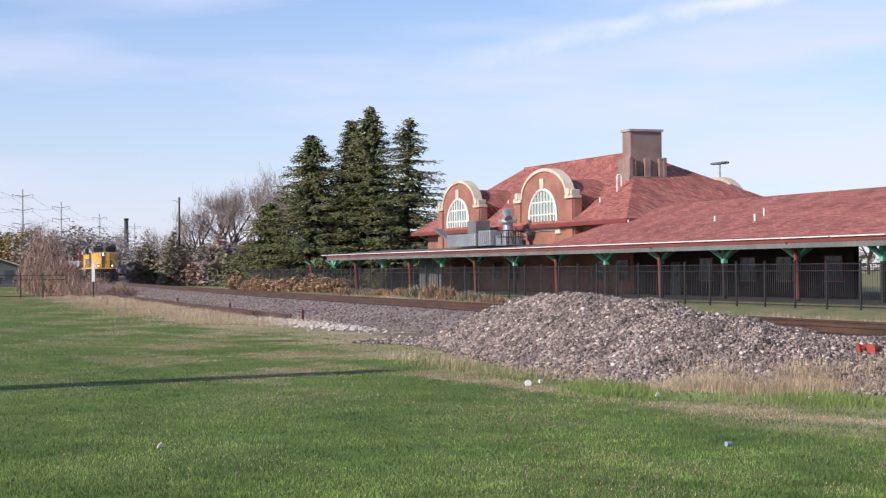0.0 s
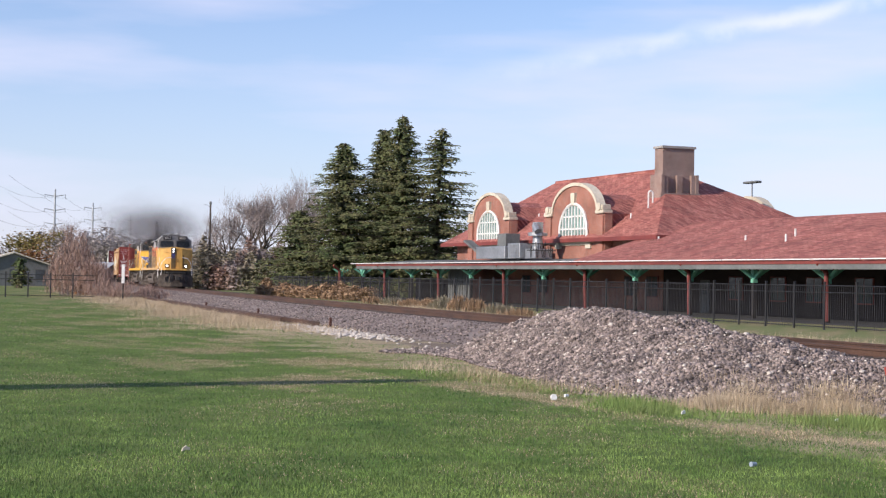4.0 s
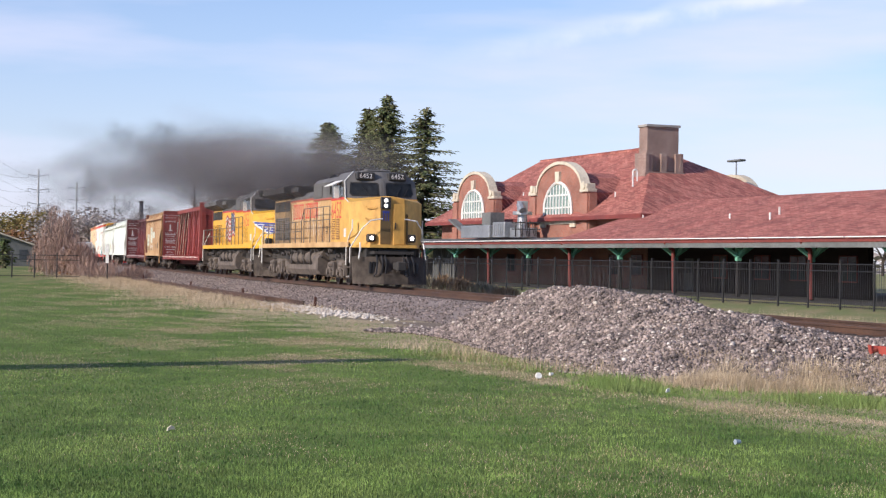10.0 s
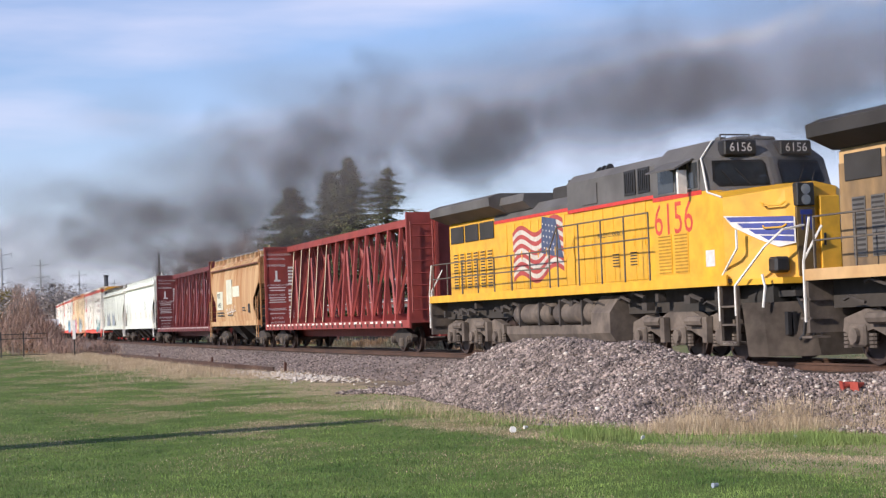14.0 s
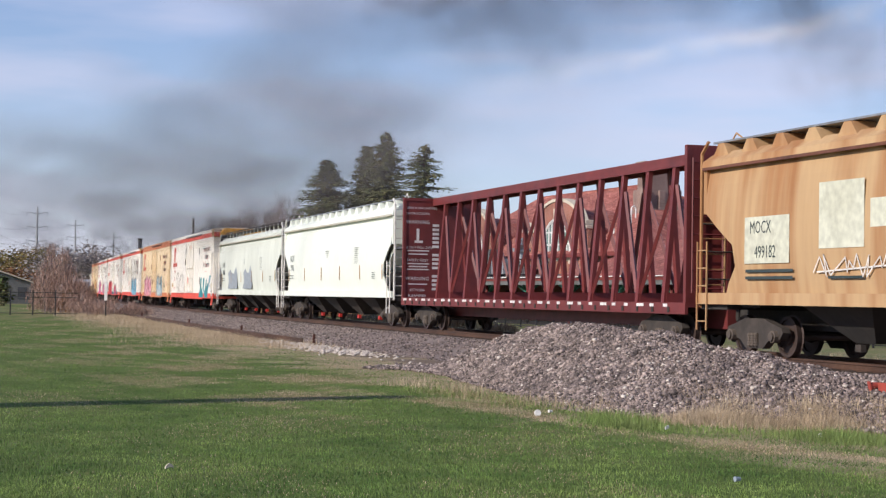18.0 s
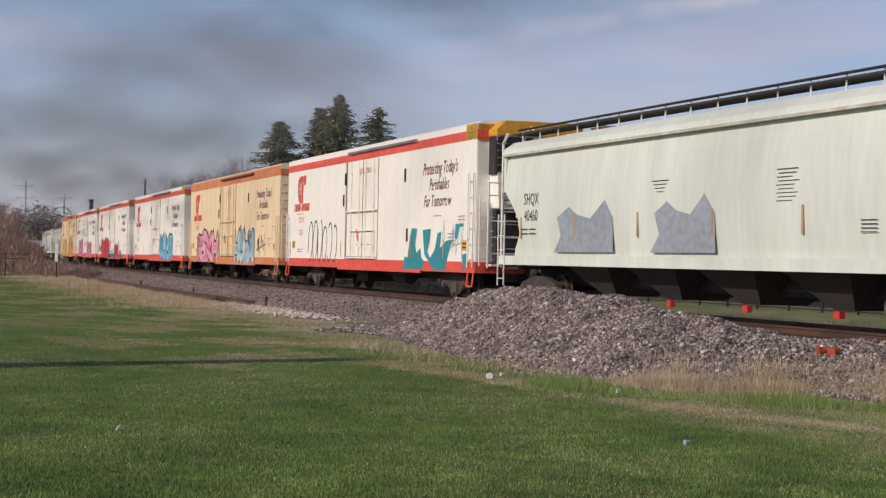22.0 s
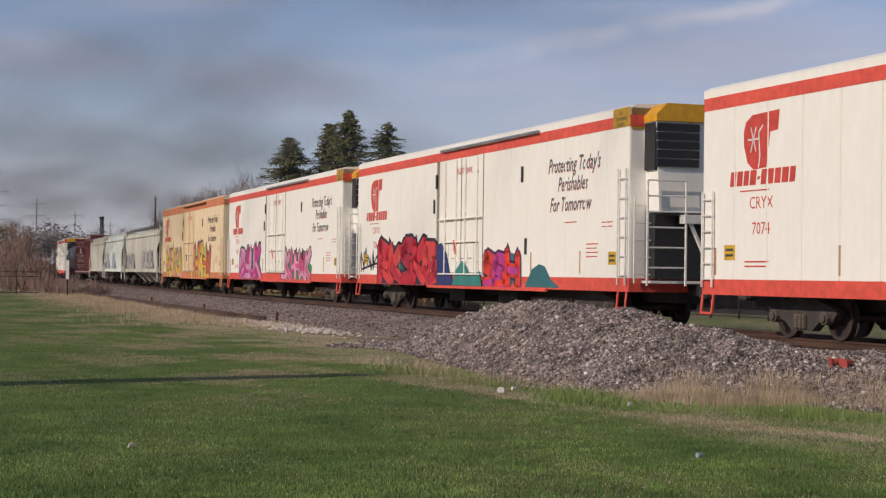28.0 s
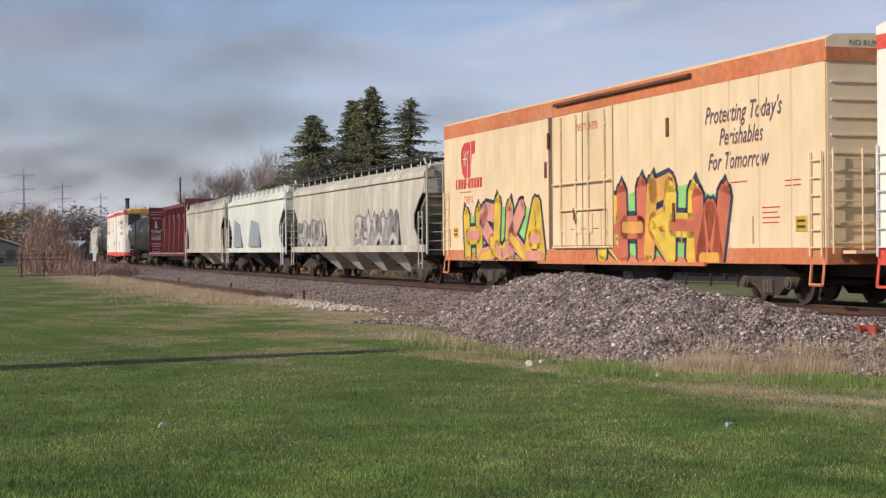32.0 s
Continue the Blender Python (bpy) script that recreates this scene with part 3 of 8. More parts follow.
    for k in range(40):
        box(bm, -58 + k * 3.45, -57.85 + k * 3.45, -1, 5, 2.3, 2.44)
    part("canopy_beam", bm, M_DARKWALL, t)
    bm = bmesh.new()
    box(bm, 0, .5, 1.5, 1.6, -.66, 2.1)
    first = part("screen_board", bm, M_GREY, t, "grey board of the screen under the canopy", m=pose(56, 0, 0))
    for k in range(1, 9):
        share(first, t, pose(56 + k * .6, 0, 0))
    # main block
    bm = bmesh.new()
    box(bm, 28, 68.5, 5, 19, -.66, 4.45)
    part("main_wall", bm, M_WALL, t)
    bm = bmesh.new()
    e = [(26.9, 3.9, 4.3), (69.8, 3.9, 4.3), (69.8, 20.1, 4.3), (26.9, 20.1, 4.3)]
    lo = [bm.verts.new(q) for q in e]
    up = [bm.verts.new((x, y, 4.5)) for x, y, _z in e]
    r = [bm.verts.new((40.5, 12, 10.05)), bm.verts.new((62.0, 12, 10.15))]
    bm.faces.new(lo)
    for i in range(4):
        bm.faces.new((lo[i], lo[(i + 1) % 4], up[(i + 1) % 4], up[i]))
    bm.faces.new((up[0], up[1], r[1], r[0]))
    bm.faces.new((up[1], up[2], r[1]))
    bm.faces.new((up[2], up[3], r[0], r[1]))
    bm.faces.new((up[3], up[0], r[0]))
    part("main_roof", bm, M_TILE, t, "steep red shingle hip roof")
    bm = bmesh.new()
    box(bm, 26.85, 69.85, 3.84, 3.92, 4.22, 4.52)
    box(bm, 26.84, 26.92, 3.9, 20.1, 4.22, 4.52)
    part("eave_trim", bm, M_TRIM, t)
    bm = bmesh.new()
    box(bm, 40.4, 62.1, 11.85, 12.15, 9.98, 10.2)
    part("ridge_cap", bm, M_TILE, t)
    # arched gables
    for uc, hw in ((59.0, 4.9), (41.4, 5.4)):
        arc = [(uc + .74 * hw * math.cos(a), 6.55 + 2.0 * math.sin(a)) for a in [math.pi * k / 16 for k in range(17)]]
        out = [(uc + hw, 2.6), (uc + hw, 6.55)] + arc + [(uc - hw, 6.55), (uc - hw, 2.6)]
        bm = bmesh.new()
        slab(bm, out, (4.35, 4.95))
        g = part("gable_wall", bm, M_WALL, t, "arched red-brick gable wall")
        bm = bmesh.new()
        rise = [(uc + (.74 * hw + .24) * math.cos(math.pi * k / 16), 6.55 + 2.24 * math.sin(math.pi * k / 16)) for k in range(17)]
        slab(bm, arc + rise[::-1], (4.25, 4.97))
        part("coping", bm, M_CREAM, g, "cream stone coping")
        for sgn in (-1, 1):
            bm = bmesh.new()
            u = uc + sgn * (hw - .65)
            box(bm, u - .7, u + .7, 4.15, 4.95, 6.3, 6.55, bevel=.04)
            box(bm, u - .5, u + .5, 4.18, 4.9, 6.55, 6.95, bevel=.04)
            rod(bm, (u, 4.1, 6.8), (u, 4.6, 6.8), .3, 10)
            part("kneeler", bm, M_CREAM, g)
            bm = bmesh.new()
            box(bm, u - .55, u + .55, 4.2, 4.4, 2.6, 6.2, bevel=.02)
            part("pilaster", bm, M_WALL, g)
            bm = bmesh.new()
            box(bm, uc + sgn * 2.75 - .45, uc + sgn * 2.75 + .45, 4.2, 4.45, 3.75, 4.35)
            part("sill_block", bm, M_CREAM, g)
        bm = bmesh.new()
        box(bm, uc - 2.4, uc + 2.4, 4.22, 4.45, 4.0, 4.25)
        part("window_sill", bm, M_CREAM, g)
        bm = bmesh.new()
        slab(bm, [(uc - .3, 7.05), (uc + .3, 7.05), (uc + .38, 8.0), (uc - .38, 8.0)], (4.15, 4.45))
        part("keystone", bm, M_CREAM, g)
        hw2, z0, zs = 2.5, 4.25, 5.1
        win = [(uc + hw2, z0), (uc + hw2, zs)] + [(uc + hw2 * math.cos(a), zs + 2.05 * math.sin(a)) for a in [math.pi * k / 14 for k in range(1, 14)]] + [(uc - hw2, zs), (uc - hw2, z0)]
        bm = bmesh.new()
        slab(bm, win, (4.30, 4.33))
        w = part("window_pane", bm, mat("pale_green_glass", (.20, .30, .26), (.14, .22, .2), rough=.12, bump=0), g, "greenish arched window")
        bm = bmesh.new()
        for k in range(len(win) - 1):
            rod(bm, (win[k][0], 4.26, win[k][1]), (win[k + 1][0], 4.26, win[k + 1][1]), .13, 5)
        for k in range(1, 9):
            u = uc - hw2 + 2 * hw2 * k / 9
            top = zs + 2.05 * math.sqrt(max(0, 1 - ((u - uc) / hw2) ** 2))
            box(bm, u - .07, u + .07, 4.24, 4.31, z0, top)
        for z in (z0 + .06, 5.25, 6.2):
            half = hw2 if z < zs else hw2 * math.sqrt(max(0, 1 - ((z - zs) / 2.05) ** 2))
            box(bm, uc - half, uc + half, 4.24, 4.31, z - .06, z + .06)
        part("window_frame", bm, M_WHITE, w, "white window bars")
        bm = bmesh.new()
        slab(bm, [(uc - hw + .4, 4.4), (uc - hw + .4, 6.3), (uc - 2.6, 7.5), (uc, 8.0), (uc + 2.6, 7.5), (uc + hw - .4, 6.3), (uc + hw - .4, 4.4)], (4.9, 11))
        part("gable_roof", bm, M_TILE, t)
    bm = bmesh.new()
    arc = [(40.6 + 3.4 * math.cos(math.pi * k / 16), 5.9 + 2.1 * math.sin(math.pi * k / 16)) for k in range(17)]
    slab(bm, [(44, 4)] + arc + [(37.2, 4)], (18.9, 19.4))
    g = part("rear_gable", bm, M_WALL, t)
    bm = bmesh.new()
    slab(bm, arc + [(40.6 + (u - 40.6) * 1.08, 5.9 + (z - 5.9) * 1.12) for u, z in arc[::-1]], (18.8, 19.5))
    part("coping", bm, M_CREAM, g)
    # chimney
    bm = bmesh.new()
    box(bm, 35.4, 36.7, 8.7, 11.3, 6.0, 11.25)
    c = part("chimney", bm, M_STACKBRICK, t, "broad brown-brick chimney")
    for v in (8.55, 9.75, 10.95):
        bm = bmesh.new()
        box(bm, 35.15, 35.42, v, v + .5, 6.0, 9.25, bevel=.02)
        part("pilaster", bm, M_STACKBRICK, c)
    bm = bmesh.new()
    box(bm, 35.0, 37.0, 8.35, 11.65, 6.0, 7.9)
    box(bm, 35.1, 36.9, 8.45, 8.7, 7.9, 9.3)
    box(bm, 35.1, 36.9, 11.3, 11.55, 7.9, 9.3)
    part("chimney_base", bm, M_STACKBRICK, c)
    bm = bmesh.new()
    box(bm, 35.3, 36.8, 8.6, 11.4, 11.25, 11.42)
    part("cap", bm, M_CONCRETE, c)
    # white roof vents
    for u, v, z in ((13.55, 3.0, 4.0), (8.2, 2.5, 3.95), (8.8, 3.5, 4.3), (26.8, 4.0, 4.2), (34.3, 7.0, 7.2), (35.1, 6.0, 6.1), (54.4, 7.0, 6.7), (53.2, 7.0, 6.7)):
        bm = bmesh.new()
        rod(bm, (u, v, z - .5), (u, v, z + .22), .06, 8)
        if u == 34.3:
            pipe(bm, [(u, v, z + .2), (u, v, z + .62), (u, v + .1, z + .75), (u, v + .25, z + .75), (u, v + .35, z + .62), (u, v + .35, z - .1)], .06, 6)
        part("roof_vent", bm, M_WHITE, t, "white roof vent pipe")
    # machinery on the canopy
    bm = bmesh.new()
    box(bm, 47.2, 53.4, 1.0, 3.2, 2.95, 3.95, bevel=.03)
    hv = part("air_handler", bm, M_STEEL, t, "grey metal air-handling box")
    bm = bmesh.new()
    box(bm, 44.6, 47.0, 1.2, 3.0, 2.95, 4.15, bevel=.03)
    for k in range(5):
        box(bm, 44.8 + k * .42, 45.05 + k * .42, 1.15, 1.2, 3.15, 4.0)
    part("condenser", bm, M_STEEL, hv)
    bm = bmesh.new()
    box(bm, 48.9, 50.7, 1.8, 3.0, 3.95, 5.0)
    part("fan_box", bm, M_GREY, hv)
    bm = bmesh.new()
    slab(bm, [(52.5, 3.0), (57.5, 4.6), (57.8, 4.5), (53.0, 2.95)], (1.5, 2.2))
    part("duct", bm, M_GREY, hv)
    bm = bmesh.new()
    box(bm, 42.4, 44.4, 1.6, 3.0, 2.95, 3.7)
    rod(bm, (43.4, 2.2, 3.7), (43.4, 2.2, 4.7), .42, 12, .36)
    rod(bm, (43.4, 2.2, 4.7), (43.4, 2.2, 4.95), .75, 12)
    rod(bm, (43.4, 2.2, 4.95), (43.4, 2.2, 5.75), .42, 12)
    rod(bm, (42.6, 1.9, 5.0), (43.2, 1.9, 5.5), .3, 8)
    part("exhaust_fan", bm, M_STEEL, hv, "shiny steel exhaust fan")
    bm = bmesh.new()
    for k in range(10):
        rod(bm, (39 + k * .45, 1.5 + .1 * (k % 3), 3), (39.2 + k * .45, 1.6, 3.7 + .5 * (k % 4) / 3), .04, 4)
    rod(bm, (38.6, 1.6, 3.5), (44, 1.6, 3.6), .04, 4)
    rod(bm, (38.6, 1.6, 4.0), (44, 1.6, 4.1), .04, 4)
    part("roof_railing", bm, M_DARKWALL, hv)
    return t


depot()


def lamp_post(u, v, h, label):
    m = DEPOT @ pose(u, v, -.66)
    t = thing("street_lamp", label, "street lamp", m=m)
    bm = bmesh.new()
    rod(bm, (0, 0, 0), (0, 0, h), .12, 8, .07)
    part("pole", bm, M_STEEL, t)
    bm = bmesh.new()
    box(bm, -1.1, 1.1, -.3, .3, h, h + .18, bevel=.05)
    part("lamp_head", bm, M_GREY, t)


lamp_post(48.6, 24.0, 10.5, "tall car-park lamp on a thin steel pole")


def iron_fence(name, pts, high, gap, label, z, slats=True):
    """A black iron fence along a line of corners: posts, two rails, dense pickets."""
    t = thing(name, label, "fence")
    bm = bmesh.new()
    box(bm, -.04, .04, -.04, .04, 0, high + .12, bevel=.01)
    box(bm, -.05, .05, -.05, .05, high + .12, high + .17)
    first, pk, rails = None, [], bmesh.new()
    for (x0, y0), (x1, y1) in zip(pts, pts[1:]):
        d = math.hypot(x1 - x0, y1 - y0)
        n = max(1, round(d / gap))
        a = math.degrees(math.atan2(y1 - y0, x1 - x0))
        for k in range(n):
            x, y = x0 + (x1 - x0) * k / n, y0 + (y1 - y0) * k / n
            m = pose(x, y, z, 0, 0, a)
            if first is None:
                first = part("post", bm, M_BLACK, t, m=m)
            else:
                share(first, t, m)
            for q in range(1, 15):
                f = (k + q / 15) / n
                pk.append((x0 + (x1 - x0) * f, y0 + (y1 - y0) * f, z + .08, .008, .008, high - .05, 0, 0))
        for zz in (.15, high - .3, high):
            rod(rails, (x0, y0, z + zz), (x1, y1, z + zz), .022, 4)
    part("rail", rails, M_BLACK, t)
    if slats:
        shape = ([(-1, -1, 0), (1, -1, 0), (1, 1, 0), (-1, 1, 0), (-1, -1, 1), (1, -1, 1), (1, 1, 1), (-1, 1, 1)], [(0, 1, 5, 4), (1, 2, 6, 5), (2, 3, 7, 6), (3, 0, 4, 7), (4, 5, 6, 7)])
        tagged(scatter("picket", pk, shape, M_BLACK, t), kind="stuff")
    return t


def duv(u, v):
    p = DEPOT @ Vector((u, v, 0))
    return p.x, p.y


iron_fence("iron_fence", [duv(-46, -7.8), duv(86, -7.8)], 1.95, 2.44, "black iron picket fence along the platform", -.72)
# ---- plants ----
M_SPRUCE = mat("spruce_needles", (0.088, 0.125, 0.040), (0.17, 0.16, 0.068), rough=.85, grain=1.5, stain=.5, bump=0, random=-.4)
M_BARK = mat("bark", (0.10, 0.075, 0.055), (0.07, 0.055, 0.042), rough=.95, grain=8)
# twigs, russet and olive brush: colours paled to stand in for distance haze
M_TWIG = mat("bare_twigs", (0.33, 0.27, 0.25), (0.24, 0.20, 0.185), rough=.95, grain=4)
M_BRUSH_RED = mat("russet_brush", (0.285, 0.185, 0.148), (0.36, 0.25, 0.20), rough=.95, random=-.4, bump=0)
M_BRUSH_OLIVE = mat("olive_brush", (0.22, 0.20, 0.125), (0.30, 0.25, 0.19), rough=.95, random=-.4, bump=0)
M_BRUSH_TAN = mat("tan_brush", (0.36, 0.235, 0.14), (0.26, 0.17, 0.10), rough=.95, random=-.35, bump=0)
M_AUTUMN = mat("autumn_leaves", (0.17, 0.16, 0.045), (0.22, 0.13, 0.05), rough=.9, random=-.4, bump=0)
M_ORANGE = mat("rust_orange_leaves", (0.26, 0.12, 0.05), (0.2, 0.1, 0.05), rough=.9, random=-.4, bump=0)
M_BLADE = mat("grass_blade", (0.165, 0.245, 0.058), (0.062, 0.128, 0.022), rough=.8, grain=2.6, stain=.9, bump=0, random=-.45, vary=.3)
M_BLADE_TALL = mat("tall_grass", (0.17, 0.27, 0.06), (0.20, 0.25, 0.08), rough=.8, grain=2, stain=.8, bump=0, random=-.35)
M_STRAW = mat("straw_blade", (0.52, 0.42, 0.29), (0.39, 0.30, 0.19), rough=.9, grain=2, stain=.8, bump=0, random=-.35)

LEAF = ([(-1, 0, 0), (0, -.5, .1), (1, 0, 0), (0, .5, -.1)], [(0, 1, 2), (0, 2, 3)])
BLADE = ([(-1, 0, 0), (1, 0, 0), (.3, .35, 1)], [(0, 1, 2)])
TWIG = ([(-1, 0, 0), (1, 0, 0), (.2, .5, 1)], [(0, 1, 2)])
FROND = ([(-.15, 0, 0), (.5, -.5, -.12), (1.1, 0, -.3), (.5, .5, -.12), (.45, 0, .1)], [(0, 1, 4), (1, 2, 4), (2, 3, 4), (3, 0, 4)])


def spruce(x, y, height, width, droop, gaps, seed, label, lean=0.0):
    """A trunk with whorls of drooping boughs, each a row of needle fronds."""
    rng = random.Random(seed)
    t = thing("spruce_tree", label, "tree", "tall spruces", m=pose(x, y, float(ground_z(x, y))))
    bm = bmesh.new()
    rod(bm, (0, 0, 0), (lean * .5, 0, height * .5), .34, 8, .2)
    rod(bm, (lean * .5, 0, height * .5), (lean, 0, height), .2, 8, .03)
    boughs = []
    z = .6
    while z < height - .2:
        f = z / height
        reach = width * ((1 - f) ** .78 * (.8 + .2 * min(1, f * 4))) + .15
        for k in range(rng.randint(12, 15)):
            if rng.random() < gaps * (.4 + .8 * f):
                continue
            a = rng.uniform(0, 2 * math.pi)
            r = reach * rng.uniform(.55, 1.12)
            boughs.append((z + rng.uniform(-.25, .25), a, r))
        z += .44 if f < .8 else .32
    pl = []
    for z, a, r in boughs:
        n = max(4, int(r * 6.5))
        for k in range(n):
            d = r * (k + .6) / n
            zz = z - droop * d * (1 - .6 * d / max(r, .1)) + rng.uniform(-.12, .14)
            w = (.46 - .2 * k / n) * rng.uniform(.6, 1.25)
            spread = rng.uniform(-.3, .3) * (1 - .6 * k / n)
            px, py = math.cos(a) * d - math.sin(a) * spread * d * .6, math.sin(a) * d + math.cos(a) * spread * d * .6
            pl.append((px + lean * z / height, py, zz, w * 1.15, w * .7, w, a + rng.uniform(-.8, .8), rng.uniform(-.7, .7)))
            if rng.random() < .8 - gaps:
                pl.append((px + lean * z / height, py, zz - .2, w * .45, w * .5, w * 1.5, a + rng.uniform(-1.2, 1.2), rng.uniform(-.9, .9)))
        rod(bm, (lean * z / height, 0, z), (lean * z / height + math.cos(a) * r * .9, math.sin(a) * r * .9, z - droop * r * .4), .055, 3, .02, cap=False)
    part("trunk", bm, M_BARK, t)
    scatter("crown", pl, FROND, M_SPRUCE, t)
    return t


spruce(-13.7, 176, 16.2, 9.4, .12, .05, 1, "dense dark green spruce behind the platform")
spruce(-18.6, 180, 9.4, 7.0, .15, .1, 5, "low dense dark green spruce")
spruce(-9.6, 178, 18.0, 7.6, .12, .08, 2, "tall dense dark green spruce")
spruce(-7.65, 175, 19.2, 8.2, .12, .12, 3, "tallest dark green spruce with a thin top")
spruce(-3.9, 173, 17.7, 9.6, .12, .5, 4, "sparse spruce with long drooping bare-tipped boughs", lean=.5)
spruce(-45.8, 168, 3.2, 1.4, .2, .1, 6, "small blue-green spruce beside a house")


def bare_tree(x, y, height, seed, label, spread=.85):
    rng = random.Random(seed)
    t = thing("bare_tree", label, "tree", "leafless trees", m=pose(x, y, float(ground_z(x, y)) - .05))
    bm, tw = bmesh.new(), bmesh.new()

    def grow(p, d, l_, r, level):
        q = p + d * l_
        rod(bm if level < 3 else tw, p, q, r, 5 if level < 2 else 3, max(r * .62, .022), cap=False)
        if level >= 6 or r < .008:
            return
        for k in range(rng.randint(2, 3) if level else 4):
            e = (d + Vector((rng.uniform(-1, 1), rng.uniform(-1, 1), rng.uniform(-.25, .7))) * spread).normalized()
            grow(p + d * l_ * rng.uniform(.6, 1), e, l_ * rng.uniform(.62, .84), r * rng.uniform(.5, .68), level + 1)

    grow(Vector((0, 0, 0)), Vector((rng.uniform(-.05, .05), 0, 1)), height * .27, height * .024, 0)
    tw.verts.ensure_lookup_table()
    tips = [v.co.copy() for v in list(tw.verts)[::7]]
    part("trunk", bm, M_BARK, t)
    part("crown", tw, M_TWIG, t, "fine leafless twigs")
    pl = []
    for c in tips:
        for _ in range(4):
            s = rng.uniform(.5, 1.3)
            pl.append((c.x + rng.gauss(0, .5), c.y + rng.gauss(0, .5), c.z + rng.gauss(0, .5), .022, s * rng.uniform(0, 2), s, rng.uniform(0, 6.3), 0))
    tagged(scatter("twig_haze", pl, TWIG, M_TWIG, t), kind="stuff")
    return t


bt = [bare_tree(-31, 238, 18.5, 3, "leafless spreading tree beyond the tracks"), bare_tree(-25, 232, 20.5, 8, "tall leafless tree beyond the tracks"), bare_tree(-37, 246, 15.0, 12, "small leafless tree beyond the tracks")]
for i, (x, y, s) in enumerate(((-27.5, 250, 1), (-20.5, 226, 2), (-33.5, 262, 0), (-93, 405, 2), (-101, 410, 0), (-79, 400, 2), (-86, 398, 2), (-68, 402, 2), (82, 340, 2), (88, 345, 2))):
    copy_thing(bt[s], pose(x, y, -.7, 0, 0, 70 * i + 20))


def shrub(name, x, y, rx, ry, h, n, material, seed, label, leaf=.3, stems=True, category="shrub", cone=.5, sliver=1.0):
    """Stems from the ground and a ragged cloud of small leaves or twig tips."""
    rng = np.random.default_rng(seed)
    z0 = float(ground_z(x, y))
    t = thing(name, label, category, "brush along the tracks", m=pose(x, y, z0 - .03))
    if stems:
        bm = bmesh.new()
        for k in range(14):
            a, r = rng.uniform(0, 6.3), rng.uniform(.1, .9)
            tip = (math.cos(a) * rx * r, math.sin(a) * ry * r, h * rng.uniform(.6, 1.02) * (1 - cone * r * r))
            rod(bm, (math.cos(a) * rx * r * .5, math.sin(a) * ry * r * .5, 0), tip, .03, 3, .01, cap=False)
        part("stem", bm, M_TWIG, t)
    k = rng.uniform(0, 1, n) ** .6
    a = rng.uniform(0, 2 * np.pi, n)
    lump = 1 + .3 * np.sin(a * 3 + seed) + .2 * np.sin(a * 7 + 2 * seed)
    px, py = np.cos(a) * rx * k * lump, np.sin(a) * ry * k * lump
    top = h * (1 - cone * k * k) * (1 + .22 * np.sin(px * 2.1 + seed) * np.cos(py * 1.7))
    pz = top * rng.uniform(.02, 1, n) ** .7
    size = leaf * rng.uniform(.5, 1.2, n)
    if sliver < 1:
        pl = np.stack([px, py, pz * .85, size * sliver, size * rng.uniform(0, 1.6, n), size, rng.uniform(0, 6.3, n), 0 * size], 1)
    else:
        pl = np.stack([px, py, pz, size, size, size, rng.uniform(0, 6.3, n), rng.uniform(-1.5, 1.5, n)], 1)
    scatter("foliage", pl, TWIG if sliver < 1 else LEAF, material, t)
    return t


# russet thicket at the bend of the lawn
for i, (x, y, rx, h, m) in enumerate(((-29.4, 121, 1.5, 4.9, M_BRUSH_RED), (-27.9, 119, 1.4, 4.6, M_BRUSH_RED), (-30.3, 124, 1.2, 3.0, M_BRUSH_RED), (-26.4, 117, 1.2, 3.2, M_BRUSH_RED), (-26.2, 116, 1.2, 1.9, M_BRUSH_RED), (-25.2, 114, 1.3, 1.3, M_BRUSH_RED), (-23.6, 113, 1.3, 1.2, M_BRUSH_RED), (-22.2, 115, 1.1, .9, M_BRUSH_RED))):
    shrub("shrub", x, y, rx, 1.4, h, 3600 if h > 2 else 1300, m, 20 + i, "leafless russet thicket at the lawn's end", leaf=.4 if h > 2 else .3, sliver=.05)
shrub("shrub", -26.9, 118, .95, .9, 2.0, 700, M_ORANGE, 41, "rust-orange rounded shrub beside the thicket", leaf=.16)
# brush and small trees beyond the tracks, below the spruces and the bare trees
rng_b = random.Random(9)
for i in range(17):
    px = 262 + i * 11.5 + rng_b.uniform(-4, 4)
    y = rng_b.uniform(212, 232)
    m = (M_BRUSH_OLIVE, M_TWIG, M_BRUSH_OLIVE, M_BRUSH_RED)[i % 4]
    shrub("shrub", (px - 784) / 2949 * y, y, rng_b.uniform(1.6, 2.6), 1.8, rng_b.uniform(2.8, 6.4), 2600, m, 60 + i, "ragged olive and brown brush beyond the tracks", leaf=.26)
for i in range(10):
    px = 425 + i * 19 + rng_b.uniform(-5, 5)
    y = 158 - i * 2.5
    shrub("dry_brush", (px - 784) / 2949 * y, y, 1.25, 1.0, rng_b.uniform(.95, 1.5), 1500, M_BRUSH_TAN, 90 + i, "rounded tan dry brush beyond the tracks", leaf=.13)
for i in range(9):
    px = 610 + i * 32 + rng_b.uniform(-8, 8)
    y = 121 - i * 5.2
    shrub("weed_clump", (px - 784) / 2949 * y, y, .8, .6, rng_b.uniform(.5, 1.0), 800, (M_BRUSH_TAN, M_BRUSH_OLIVE)[i % 3 == 1], 110 + i, "low dry weeds before the fence", leaf=.28, stems=False, sliver=.08)


